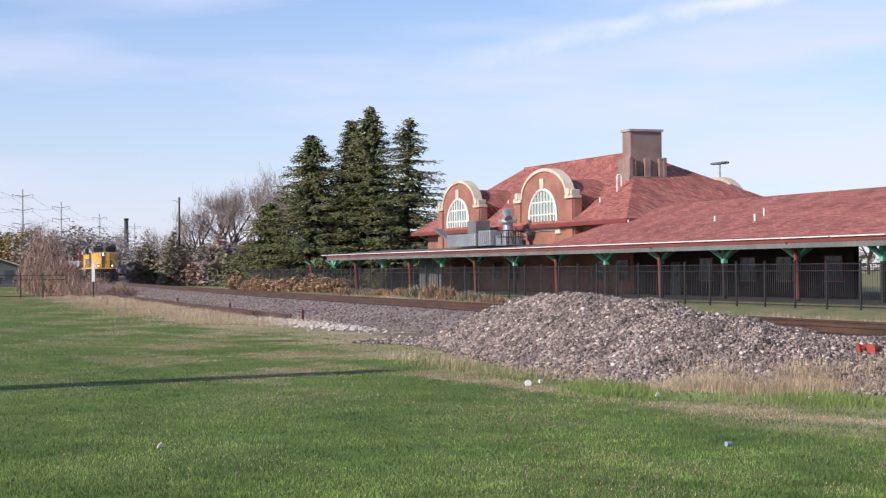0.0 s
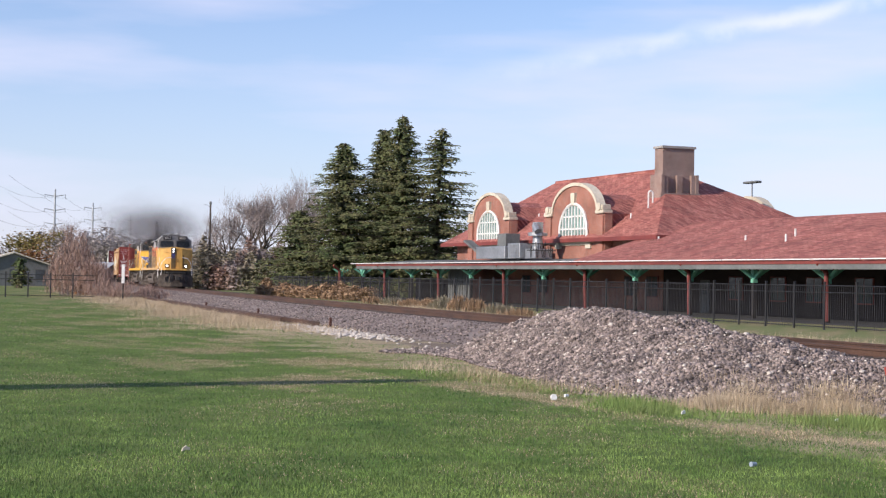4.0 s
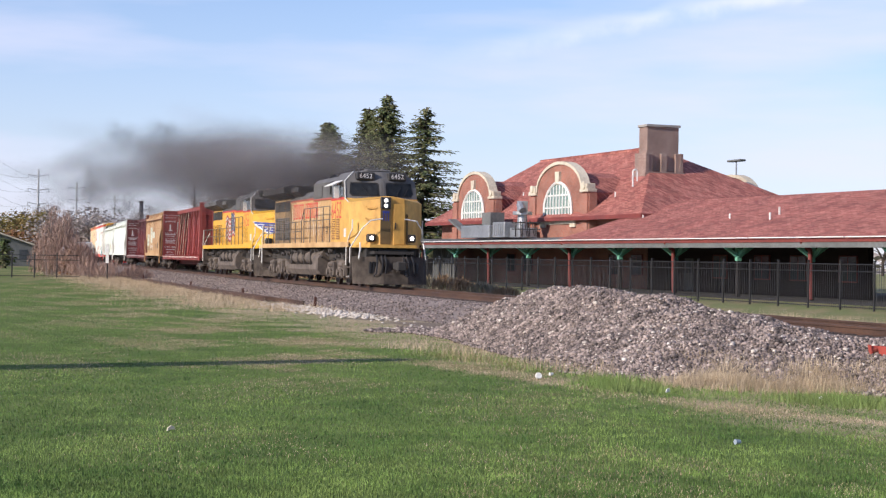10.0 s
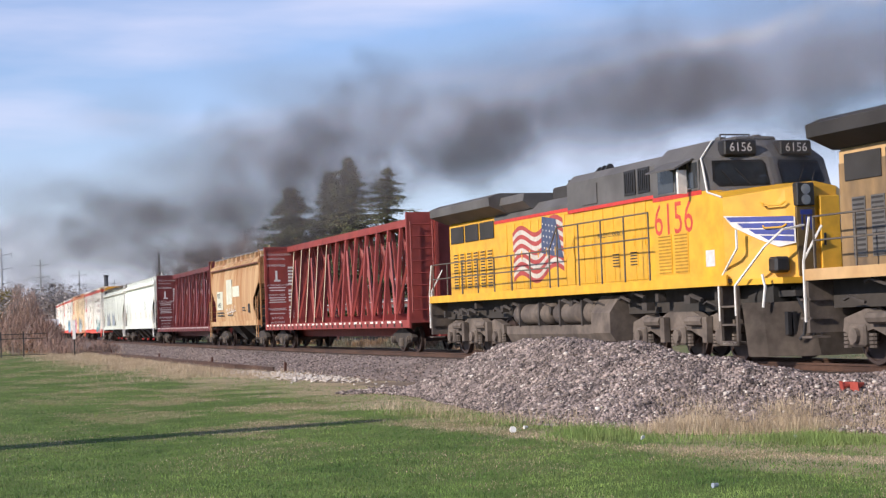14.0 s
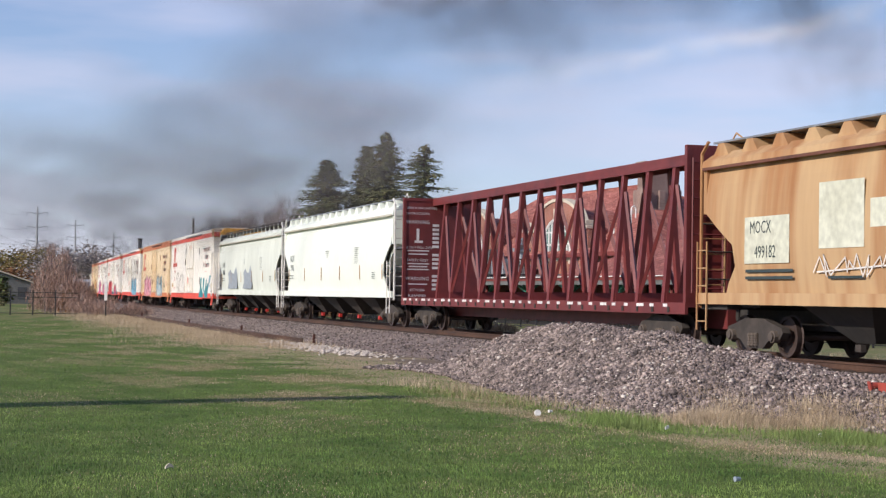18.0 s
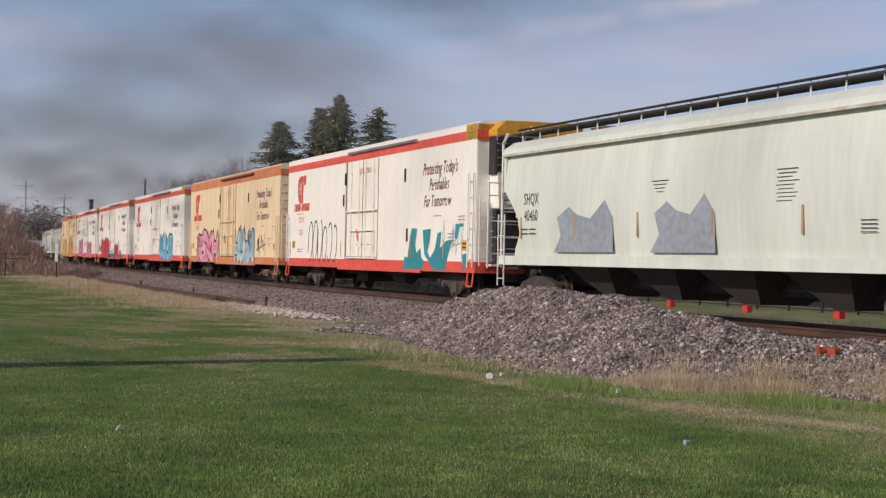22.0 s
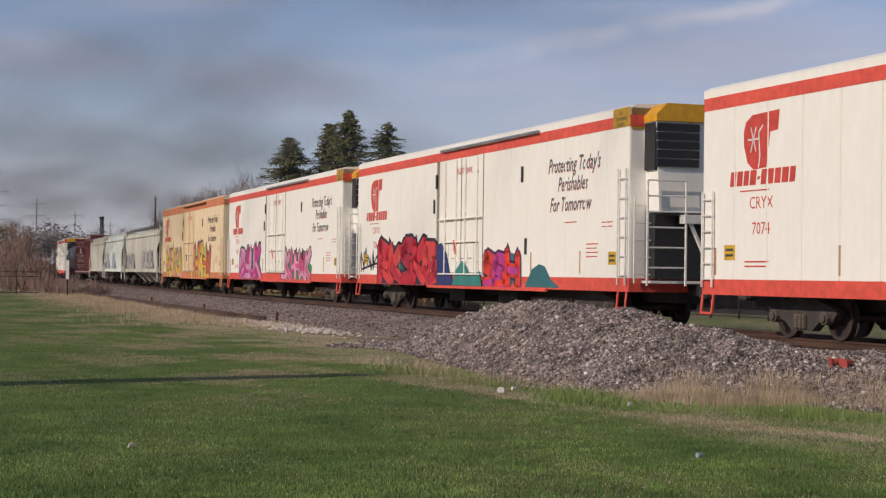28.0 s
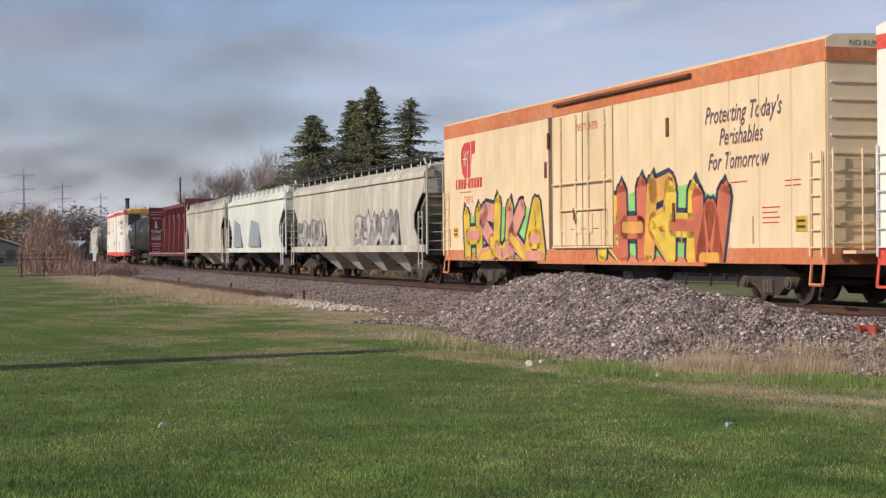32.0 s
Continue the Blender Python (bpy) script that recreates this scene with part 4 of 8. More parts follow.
def leafy_tree(x, y, h, w, material, seed, label):
    rng = random.Random(seed)
    t = thing("leafy_tree", label, "tree", "distant trees", m=pose(x, y, -.72))
    bm = bmesh.new()
    rod(bm, (0, 0, 0), (0, 0, h * .55), h * .03, 6, h * .015)
    pl = []
    for k in range(9):
        a, r = rng.uniform(0, 6.3), rng.uniform(.2, .8) * w
        c = Vector((math.cos(a) * r, math.sin(a) * r, h * rng.uniform(.4, .85)))
        rod(bm, (0, 0, h * rng.uniform(.2, .5)), c, h * .012, 4, .02, cap=False)
        for q in range(260):
            d = Vector((rng.gauss(0, 1), rng.gauss(0, 1), rng.gauss(0, .8))) * w * .27
            s = rng.uniform(.16, .38)
            pl.append((*(c + d), s, s, s, rng.uniform(0, 6.3), rng.uniform(-1.4, 1.4)))
    part("trunk", bm, M_BARK, t)
    scatter("crown", pl, LEAF, material, t)
    return t


# the third tree's grey-brown is lightened, distance haze put into its colour
lt = [leafy_tree(-83, 320, 10.5, 5, M_AUTUMN, 1, "yellow-green autumn tree far off"), leafy_tree(-78, 300, 5.5, 4, M_ORANGE, 2, "rust-orange autumn tree far off"), leafy_tree(-69, 330, 9.5, 6, mat("dull_grey_brown", (.33, .285, .265), (.25, .22, .20), bump=0, random=-.3), 3, "leafy tree far off, grey-brown paled for haze")]
for i, (x, y, s, k) in enumerate(((-91, 340, 0, 0), (-74, 345, 2, 0), (-64, 350, 2, 1), (-79, 360, 2, 2), (-56, 345, 2, 0), (-60, 372, 2, 1), (-50, 330, 2, 1), (-46, 338, 1, 1), (-99, 350, 2, 1), (-108, 360, 0, 0), (-40, 345, 2, 2), (-34, 350, 2, 1), (-61.5, 262, 2, 0), (-58, 262, 2, 2), (-63.5, 275, 2, 1))):
    copy_thing(lt[s], pose(x, y, -.72, 0, 0, 50 * i))


def far_woods():
    """A low band of distant trees round the horizon."""
    rng = np.random.default_rng(17)
    n = 26000
    a = rng.uniform(-3.14, 3.14, n)
    r = rng.uniform(430, 620, n)
    h = 6 + 2.2 * np.sin(a * 41) + 1.6 * np.sin(a * 97 + 1) + 1.2 * np.sin(a * 211)
    z = -.7 + h * rng.uniform(0, 1, n) ** .8
    s = rng.uniform(.8, 2.0, n)
    # wood colour lightened so that it includes the haze of distance
    ob = scatter("far_woods", np.stack([r * np.sin(a), r * np.cos(a), z, s, s, s, rng.uniform(0, 6.3, n), rng.uniform(-1.4, 1.4, n)], 1), LEAF, mat("far_wood", (.24, .21, .195), (.30, .265, .245), bump=0, random=-.3))
    tagged(ob, "low band of distant woods, grey-brown paled for haze", "woods", kind="stuff")


far_woods()


def grass():
    rng = np.random.default_rng(23)
    # mown lawn, denser close by
    n = 640000
    y = 10.5 + 78 * rng.uniform(0, 1, n) ** 2.4
    x = rng.uniform(-.33, .33, n) * y
    keep = offset_of(x, y) > 7.0 + rng.uniform(-.9, .9, n)
    x, y = x[keep], y[keep]
    n = len(x)
    h = rng.uniform(.012, .032, n)
    w = .0018 + .00011 * y
    green = rng.uniform(0, 1, n) > dryness(x, y) * .85
    dx_, dy_, dh = x[~green], y[~green], h[~green] * .8
    ob = scatter("dry_lawn_grass", np.stack([dx_, dy_, ground_z(dx_, dy_), .0018 + .0001 * dy_, dh * 1.4, dh, rng.uniform(0, 6.3, len(dx_)), np.zeros(len(dx_))], 1), BLADE, M_STRAW)
    tagged(ob, "short parched straw-coloured grass blades", "grass", kind="stuff")
    x, y, h, w = x[green], y[green], h[green], w[green]
    n = len(x)
    ob = scatter("lawn_grass", np.stack([x, y, ground_z(x, y), w, h * rng.uniform(.2, 1.2, n), h, rng.uniform(0, 6.3, n), np.zeros(n)], 1), BLADE, M_BLADE)
    tagged(ob, "short mown green grass blades", "grass", kind="stuff")

    def tuft(name, cx, cy, count, spread, hh, material, label):
        k = len(cx)
        i = np.repeat(np.arange(k), count)
        m = len(i)
        px, py = cx[i] + rng.normal(0, spread, m), cy[i] + rng.normal(0, spread, m)
        pz = np.array([max(heap_z(a, b), float(c)) if (-3 < a < 12 and 15 < b < 41) else float(c) for a, b, c in zip(px, py, ground_z(px, py))])
        clump = .55 + .5 * np.sin(cx * 3.1 + cy * 1.7) * np.sin(cx * 1.3 - cy * 2.3 + 1) + .35 * rng.uniform(0, 1, k)
        hgt = hh * rng.uniform(.3, 1.15, m) * clump[i]
        w_ = .0022 + .00007 * py
        o = scatter(name, np.stack([px, py, pz - .01, w_, hgt * rng.uniform(.2, 3.2, m), hgt, rng.uniform(0, 6.3, m), rng.uniform(-.25, .25, m)], 1), BLADE, material)
        tagged(o, label, "grass", kind="stuff")

    # dry verge between lawn and tracks
    s = rng.uniform(2, 112, 3400)
    o = rng.normal(7.3, 1.35, 3400)
    lump = np.sin(s * 1.3) + np.sin(s * .41 + o * 2) > -.6
    s, o = s[lump], o[lump]
    p = np.array([line(a, b)[:2] for a, b in zip(s, o)])
    tuft("verge_grass", p[:, 0], p[:, 1], 30, .3, .2, M_STRAW, "pale dry grass on the verge")
    # sparse dry grass between the track and the fence
    s = rng.uniform(-25, 60, 3000)
    o = -rng.uniform(4.4, 11, 3000)
    p = np.array([line(a, b)[:2] for a, b in zip(s, o)])
    lump = np.sin(p[:, 0] * 1.7) + np.sin(p[:, 1] * .9 + 1) > -.5
    tuft("verge_grass", p[lump, 0], p[lump, 1], 20, .3, .34, M_STRAW, "dry grass between the track and the fence")
    # straw on the skirt of the heap and green growth before it
    k = 760
    cx = np.concatenate([rng.normal(4.0, .55, 380), rng.uniform(2.9, 5.2, 200), rng.uniform(4.6, 7.0, 180)])
    tuft("straw_tufts", cx, 22.9 - (cx - 3.0) * .3 + rng.normal(0, .42, k) - .2, 40, .16, .2, M_STRAW, "dry straw tufts on the skirt of the stone heap")
    k = 420
    cx = np.concatenate([rng.normal(2.35, .3, 130), rng.normal(4.9, .6, 230), rng.uniform(4.2, 7.2, 60)])
    tuft("green_tufts", cx, 21.0 - (cx - 2.8) * .42 + .7 * np.exp(-((cx - 2.4) / .6) ** 2) + rng.normal(0, .55, k), 44, .24, .13, M_BLADE_TALL, "longer bright green grass below the stone heap")
    k = 160
    cx = rng.uniform(-.8, 2.4, k)
    tuft("green_tufts", cx, 29.5 - (cx + .8) * 2.1 + rng.normal(0, .6, k), 30, .2, .13, M_BLADE_TALL, "longer green grass at the edge of the lawn")
    tuft("straw_tufts", cx[:70] - .2, 30.5 - (cx[:70] + .8) * 2.1 + rng.normal(0, .5, 70), 30, .18, .22, M_STRAW, "dry straw tufts at the edge of the lawn")
    k = 90
    cx = rng.uniform(6.0, 8.5, k)
    tuft("straw_tufts", cx, 20.4 + rng.normal(0, .5, k), 40, .18, .32, M_STRAW, "tall dry straw beside the stone heap")


grass()


# ---- small things on the grass and by the track ----
def litter():
    def place(name, x, y, label, category, build, material, smooth=False):
        bm = bmesh.new()
        build(bm)
        z = max(float(ground_z(x, y)), heap_z(x, y) if 15 < y < 41 else -9)
        ob = finish(name, bm, material, m=pose(x, y, z + .02, 0, 0, 30))
        tagged(ob, label, category)
        return ob

    def cup(bm):
        rod(bm, (-.026, 0, .02), (.03, 0, .02), .024, 12, .018)
    def disc(bm):
        rod(bm, (0, 0, .02), (-.01, -.03, .03), .05, 12, .042)
    place("paper_plate", 1.16, 23.05, "crumpled white paper plate on the grass", "litter", disc, M_WHITE)
    place("paper_cup", 1.36, 23.5, "white paper cup lying on the grass", "litter", cup, M_WHITE)
    place("fallen_leaf", -2.58, 15.2, "pale curled fallen leaf on the lawn", "leaf", lambda bm: slab(bm, [(-.04, 0), (0, .015), (.04, .01), (.03, .035), (0, .05), (-.03, .03)], (-.012, .012)), M_CREAM)
    place("plastic_cup", 2.54, 14.94, "clear bluish plastic cup lying on the lawn", "litter", cup, mat("bluish_plastic", (.36, .42, .48), (.28, .33, .38), rough=.15, bump=0))
    place("paper_scrap", 2.66, 20.8, "scrap of white paper in the grass", "litter", lambda bm: slab(bm, [(-.03, 0), (.03, .01), (.02, .05), (-.02, .04)], (-.01, .01)), M_WHITE)
    place("paper_scrap", 4.45, 20.3, "scrap of white paper in the grass", "litter", lambda bm: slab(bm, [(-.03, 0), (.03, .01), (.02, .05), (-.02, .04)], (-.01, .01)), M_WHITE)
    for x, y, r in ((5.85, 23.5, 0), (5.99, 23.35, 40)):
        z = heap_z(x, y)
        t = thing("traffic_cone", "flattened red traffic cone on the stones", "traffic cone", m=pose(x, y, z + .07, 0, 80, r))
        red = mat("cone_red", (.42, .065, .04), (.32, .055, .04), bump=0)
        bm = bmesh.new()
        rod(bm, (0, 0, 0), (0, 0, .2), .06, 12, .02)
        part("cone", bm, red, t)
        bm = bmesh.new()
        box(bm, -.07, .07, -.07, .07, -.02, 0)
        part("base", bm, red, t)


litter()


def old_rail():
    t = thing("discarded_rail", "line of rusty discarded rails lying beside the track", "rail")
    for o, s0, s1 in ((5.15, 9, 60), (5.5, 14, 98), (5.3, 44, 100)):
        prof = [(o + .07, -.53), (o + .07, -.51), (o + .02, -.5), (o + .02, -.42), (o + .04, -.41), (o + .04, -.37), (o - .04, -.37), (o - .04, -.41), (o - .02, -.42), (o - .02, -.5), (o - .07, -.51), (o - .07, -.53)]
        strip("rail", list(np.arange(s0, s1, 3.0)), prof, M_RAIL, t)
    for s in (8, 22, 38, 62):
        x, y, a = line(s, 4.95)
        bm = bmesh.new()
        box(bm, -.04, .04, -.04, .04, -.6, -.2)
        part("stake", bm, M_RUST, t, "short rusty stake", m=pose(x, y, 0, 4, 3, 20))
    rng = np.random.default_rng(31)
    p = []
    for _ in range(900):
        x, y, _a = line(rng.normal(4, 3.4), rng.normal(5.9, .45))
        r = rng.uniform(.03, .07)
        p.append((x, y, -.53 + r * .2, r * 1.3, r, r * .6, rng.uniform(0, 6.3), rng.uniform(-.4, .4)))
    tagged(scatter("limestone_chips", p, ROCK, mat("limestone", (.62, .56, .49), (.5, .44, .38), random=-.2)), "pale limestone chips beside the track", "stones", kind="stuff")


old_rail()


def marker_sign():
    t = thing("track_marker", "narrow white marker board on a dark post", "sign", m=pose(-22.2, 105.8, -.5))
    bm = bmesh.new()
    rod(bm, (0, 0, 0), (0, 0, 2.2), .04, 6)
    part("post", bm, M_DARKWALL, t)
    bm = bmesh.new()
    box(bm, -.1, .1, -.07, -.045, 1.05, 2.25, bevel=.01)
    part("board", bm, M_WHITE, t)


marker_sign()


def utility_pole(x, y, h, label, lamp=False, arms=0, wide=.16):
    t = thing("utility_pole", label, "pole", m=pose(x, y, float(ground_z(x, y)) - .1))
    bm = bmesh.new()
    rod(bm, (0, 0, 0), (0, 0, h), wide, 10, .11 if wide < .5 else .38)
    part("pole", bm, M_BARK if wide < .5 else M_STEEL, t)
    if lamp:
        bm = bmesh.new()
        pipe(bm, [(0, 0, h - .4), (-.5, 0, h - .1), (-.9, 0, h - .1)], .03)
        rod(bm, (0, 0, h), (0, 0, h + .35), .2, 8, .12)
        part("lamp", bm, M_GREY, t)
        bm = bmesh.new()
        box(bm, -.5, -.2, -.15, .15, .1, 2.0)
        part("meter_box", bm, M_WHITE, t)
    for k in range(arms):
        bm = bmesh.new()
        box(bm, -1.2, 1.2, -.06, .06, h - .4 - k, h - .27 - k)
        part("crossarm", bm, M_BARK, t)


utility_pole(-34.0, 215, 11.2, "weathered wooden pole with a lamp beside the tracks", lamp=True)
# stands beside the lawn, out of view; its long shadow lies across the grass
utility_pole(-17.4, 16.5, 10.0, "tall tapered steel mast beside the lawn", wide=.8)


def pylon(x, y, h, label):
    t = thing("power_pylon", label, "pylon", "line of power pylons", m=pose(x, y, -.8))
    bm = bmesh.new()
    rod(bm, (0, 0, 0), (0, 0, h), .42, 8, .22)
    part("mast", bm, M_STEEL, t)
    for k in range(3):
        bm = bmesh.new()
        z = h * (.93 - .155 * k)
        for sgn in (-1, 1):
            rod(bm, (0, 0, z - .2), (sgn * 2.9, 0, z + .3), .14, 4, .07)
            rod(bm, (sgn * 2.8, 0, z + .3), (sgn * 2.8, 0, z - .8), .07, 4)
        part("crossarm", bm, M_STEEL, t)
    return t


PYLONS = [(-113.5, 450, 24.6), (-126, 550, 25.4), (-137, 665, 25.5), (-148, 800, 25.5)]
for p in PYLONS:
    pylon(*p, "tall pale steel power pylon with three pairs of arms")


def wires():
    t = thing("power_line", "thin power cables sagging between the pylons", "cable")
    chain = [(-101, 350, 24.6)] + PYLONS
    for sgn in (-1, 1):
        for k in range(3):
            bm = bmesh.new()
            for (x0, y0, h0), (x1, y1, h1) in zip(chain, chain[1:]):
                pts = []
                for i in range(9):
                    f = i / 8
                    z = (h0 + (h1 - h0) * f) * (.93 - .155 * k) - 1.3 - 3.2 * 4 * f * (1 - f) * .5
                    pts.append((x0 + (x1 - x0) * f + sgn * 2.8, y0 + (y1 - y0) * f, z))
                pipe(bm, pts, .03, 3)
            part("cable", bm, M_GREY, t)


wires()


def smokestack():
    t = thing("smokestack", "slim dark factory smokestack far off", "chimney", m=pose(-114, 600, -.8))
    bm = bmesh.new()
    rod(bm, (0, 0, 0), (0, 0, 21), .95, 14, .72)
    part("shaft", bm, mat("dark_stack", (.06, .065, .08), (.045, .05, .06)), t)
    bm = bmesh.new()
    rod(bm, (0, 0, 20.6), (0, 0, 21.3), .9, 14)
    part("rim", bm, M_DARKWALL, t)


smokestack()


def small_house(x, y, w, d, h, rise, turn, label, wall=M_WHITE, roof=M_CREAM):
    t = thing("house", label, "house", m=pose(x, y, -.72, 0, 0, turn))
    bm = bmesh.new()
    slab(bm, [(-w / 2, 0), (w / 2, 0), (w / 2, h), (0, h + rise * .95), (-w / 2, h)], (-d / 2, d / 2))
    b = part("wall", bm, wall, t)
    bm = bmesh.new()
    for sgn in (-1, 1):
        slab(bm, [(0, h + rise), (sgn * (w / 2 + .4), h - .1), (sgn * (w / 2 + .4), h + .05), (0, h + rise + .16)], (-d / 2 - .4, d / 2 + .4))
    part("roof", bm, roof, t)
    for k in range(3):
        bm = bmesh.new()
        u = -w / 2 + w * (k + .5) / 3
        box(bm, u - .5, u + .5, -d / 2 - .04, -d / 2, 1.0, 2.2)
        win = part("window", bm, M_GLASS, t)
        bm = bmesh.new()
        box(bm, u - .6, u + .6, -d / 2 - .07, -d / 2 - .03, .88, 1.0)
        part("sill", bm, wall, win)


small_house(-55.5, 200, 9, 7, 2.6, 1.5, 20, "small grey house with a pale low roof", wall=M_GREY)
small_house(-54.8, 245, 5, 5, 1.9, 1.5, 60, "small grey shed with a pale roof", wall=M_GREY, roof=mat("weathered_roof", (.36, .38, .42), (.28, .3, .33)))
small_house(-47.6, 262, 3.4, 5, 3.2, .3, 0, "flat-roofed grey trackside shed with white posts", wall=M_GREY, roof=M_STEEL)
iron_fence("garden_fence", [(-33, 107), (-24.6, 108.5)], 1.5, 1.4, "dark wooden rail fence at the end of the lawn", -.52, slats=False)
# ---- the train: x runs forward, the camera's side is -y, z is height over the rail ----
M_TRUCK = mat("truck_grime", (0.06, 0.05, 0.043), (0.04, 0.034, 0.03), rough=0.85, grain=7, stain=2)
M_TRUCK_GREY = mat("dusty_grey_paint", (0.165, 0.133, 0.107), (0.08, 0.064, 0.053), rough=0.85, grain=7, stain=1.6)
M_WHEEL = mat("wheel_steel", (0.11, 0.075, 0.06), (0.07, 0.05, 0.045), rough=0.6, metal=0.4)
M_UNDER = mat("underframe_black", (0.03, 0.028, 0.026), (0.05, 0.042, 0.036), rough=0.85)
M_YELLOW = mat("armour_yellow", (0.74, 0.40, 0.022), (0.68, 0.36, 0.03), rough=0.45, grain=3, stain=.7, bump=.03)
M_YELLOW_OLD = mat("faded_yellow", (0.64, 0.37, 0.085), (0.52, 0.28, 0.06), rough=0.6, grain=5, stain=.9, bump=.02, stretch=(1, 1, .55), spread=(.4, .68))
M_FADED = mat("pinkish_faded_paint", (0.56, 0.36, 0.165), (0.36, 0.195, 0.075), rough=0.65, grain=4, stain=.8, bump=.01, stretch=(1, 1, .8), spread=(.45, .75), vary=.07)
M_LOCO_GREY = mat("loco_grey", (0.13, 0.125, 0.12), (0.085, 0.08, 0.076), rough=0.6, grain=4, stain=1)
M_SOOT = mat("sooty_grey", (0.042, 0.039, 0.038), (0.028, 0.026, 0.025), rough=0.8, grain=4, stain=1)
M_RED = mat("signal_red", (0.62, 0.045, 0.03), (0.54, 0.04, 0.03), rough=0.5, bump=.02)
M_RAILWHITE = mat("handrail_white", (0.80, 0.78, 0.72), (0.62, 0.6, 0.55), rough=0.5)
M_RAILDARK = mat("handrail_dark", (0.13, 0.11, 0.09), (0.09, 0.075, 0.06), rough=0.6)
M_PANE = mat("cab_window", (0.03, 0.035, 0.04), (0.05, 0.055, 0.06), rough=0.06, bump=0)
M_INK = mat("dark_lettering", (0.03, 0.05, 0.05), (0.045, 0.06, 0.06), rough=0.6, bump=0)
M_REDINK = mat("red_lettering", (0.60, 0.07, 0.045), (0.52, 0.06, 0.04), rough=0.6, bump=0)
M_WHITEINK = mat("white_lettering", (0.75, 0.73, 0.70), (0.6, 0.58, 0.56), rough=0.6, bump=0)
M_BLUE = mat("blue_decal", (0.03, 0.05, 0.28), (0.025, 0.04, 0.22), rough=0.5, bump=0)
M_LAMP = glow("lit_lamp", (1.0, 0.93, 0.82), 5.0)
M_REEFER = mat("reefer_white", (0.89, 0.865, 0.78), (0.83, 0.80, 0.70), rough=0.5, grain=5, stain=.5, bump=0, stretch=(1, 1, .4), vary=.03)
M_REEFER_TAN = mat("stained_cream", (0.83, 0.69, 0.46), (0.70, 0.52, 0.30), rough=0.65, grain=2.5, stain=.5, bump=.004, stretch=(1, 1, .35), vary=.06)
M_STRIPE = mat("red_stripe", (0.74, 0.10, 0.06), (0.66, 0.085, 0.055), rough=0.55, bump=.03)
M_STRIPE_OLD = mat("faded_orange_stripe", (0.58, 0.17, 0.065), (0.60, 0.24, 0.11), rough=0.65, bump=.05)
M_UNITYELLOW = mat("unit_yellow", (0.74, 0.36, 0.02), (0.66, 0.31, 0.02), rough=0.5, bump=.03)
M_HOP_TAN = mat("rusty_tan", (0.50, 0.335, 0.175), (0.35, 0.165, 0.065), rough=0.8, grain=5, stain=1.0, bump=.03, stretch=(1.3, 1, .13), spread=(.42, .66), vary=.05)
M_HOP_WHITE = mat("pale_green_white", (0.81, 0.87, 0.78), (0.76, 0.81, 0.72), rough=0.5, grain=5, stain=.4, bump=0, vary=.025)
M_HOP_GREY = mat("pale_grey", (0.69, 0.735, 0.65), (0.60, 0.64, 0.56), rough=0.6, grain=4, stain=.6, bump=0, stretch=(1.3, 1, .25), vary=.05)
M_HOP_OLD = mat("dirty_grey", (0.57, 0.55, 0.46), (0.43, 0.405, 0.33), rough=0.7, grain=3, stain=.7, bump=.06, stretch=(1.3, 1, .25))
M_BEAM_A = mat("brick_red_paint", (0.29, 0.05, 0.04), (0.22, 0.04, 0.034), rough=0.6, grain=3, stain=1)
M_BEAM_B = mat("maroon_paint", (0.175, 0.032, 0.03), (0.13, 0.026, 0.026), rough=0.5, grain=3, stain=1)
M_TANK = mat("tank_black", (0.022, 0.022, 0.024), (0.035, 0.033, 0.033), rough=0.5)
M_PATCH = mat("grey_patch", (0.30, 0.34, 0.375), (0.26, 0.30, 0.33), rough=0.6, bump=0)

TEXTS = {}


def text(parent, words, x, z, size, material, y=-1.6, lean=0.0, name="lettering", squeeze=1.0, front=False):
    """Flat painted words, centred on x and z, on the side of a car (or on its front, where x is across)."""
    key = (words, size, lean, squeeze)
    if key not in TEXTS:
        cu = bpy.data.curves.new("letters", "FONT")
        cu.body, cu.size, cu.align_x, cu.align_y, cu.shear = words, size, "CENTER", "CENTER", lean
        cu.resolution_u = 2
        tmp = bpy.data.objects.new("letters", cu)
        scene.collection.objects.link(tmp)
        bpy.context.view_layer.update()
        me = bpy.data.meshes.new_from_object(tmp.evaluated_get(bpy.context.evaluated_depsgraph_get()))
        bpy.data.objects.remove(tmp)
        for v in me.vertices:
            v.co.x *= squeeze
        me.materials.clear()
        TEXTS[key] = me
    me = TEXTS[key].copy()
    me.materials.append(material)
    ob = new(name, me)
    ob.parent = parent
    ob.matrix_basis = pose(y, x, z, 90, 0, 90) if front else pose(x, y, z, 90, 0, 0)
    return ob


def bars(parent, rows, material, y, name="small_print"):
    """Small print that cannot be read: x, z, length, height."""
    bm = bmesh.new()
    for x, z, l_, h in rows:
        box(bm, x, x + l_, y - .002, y, z, z + h)
    return tagged(part(name, bm, material, parent), kind="stuff")


PARTS = {}


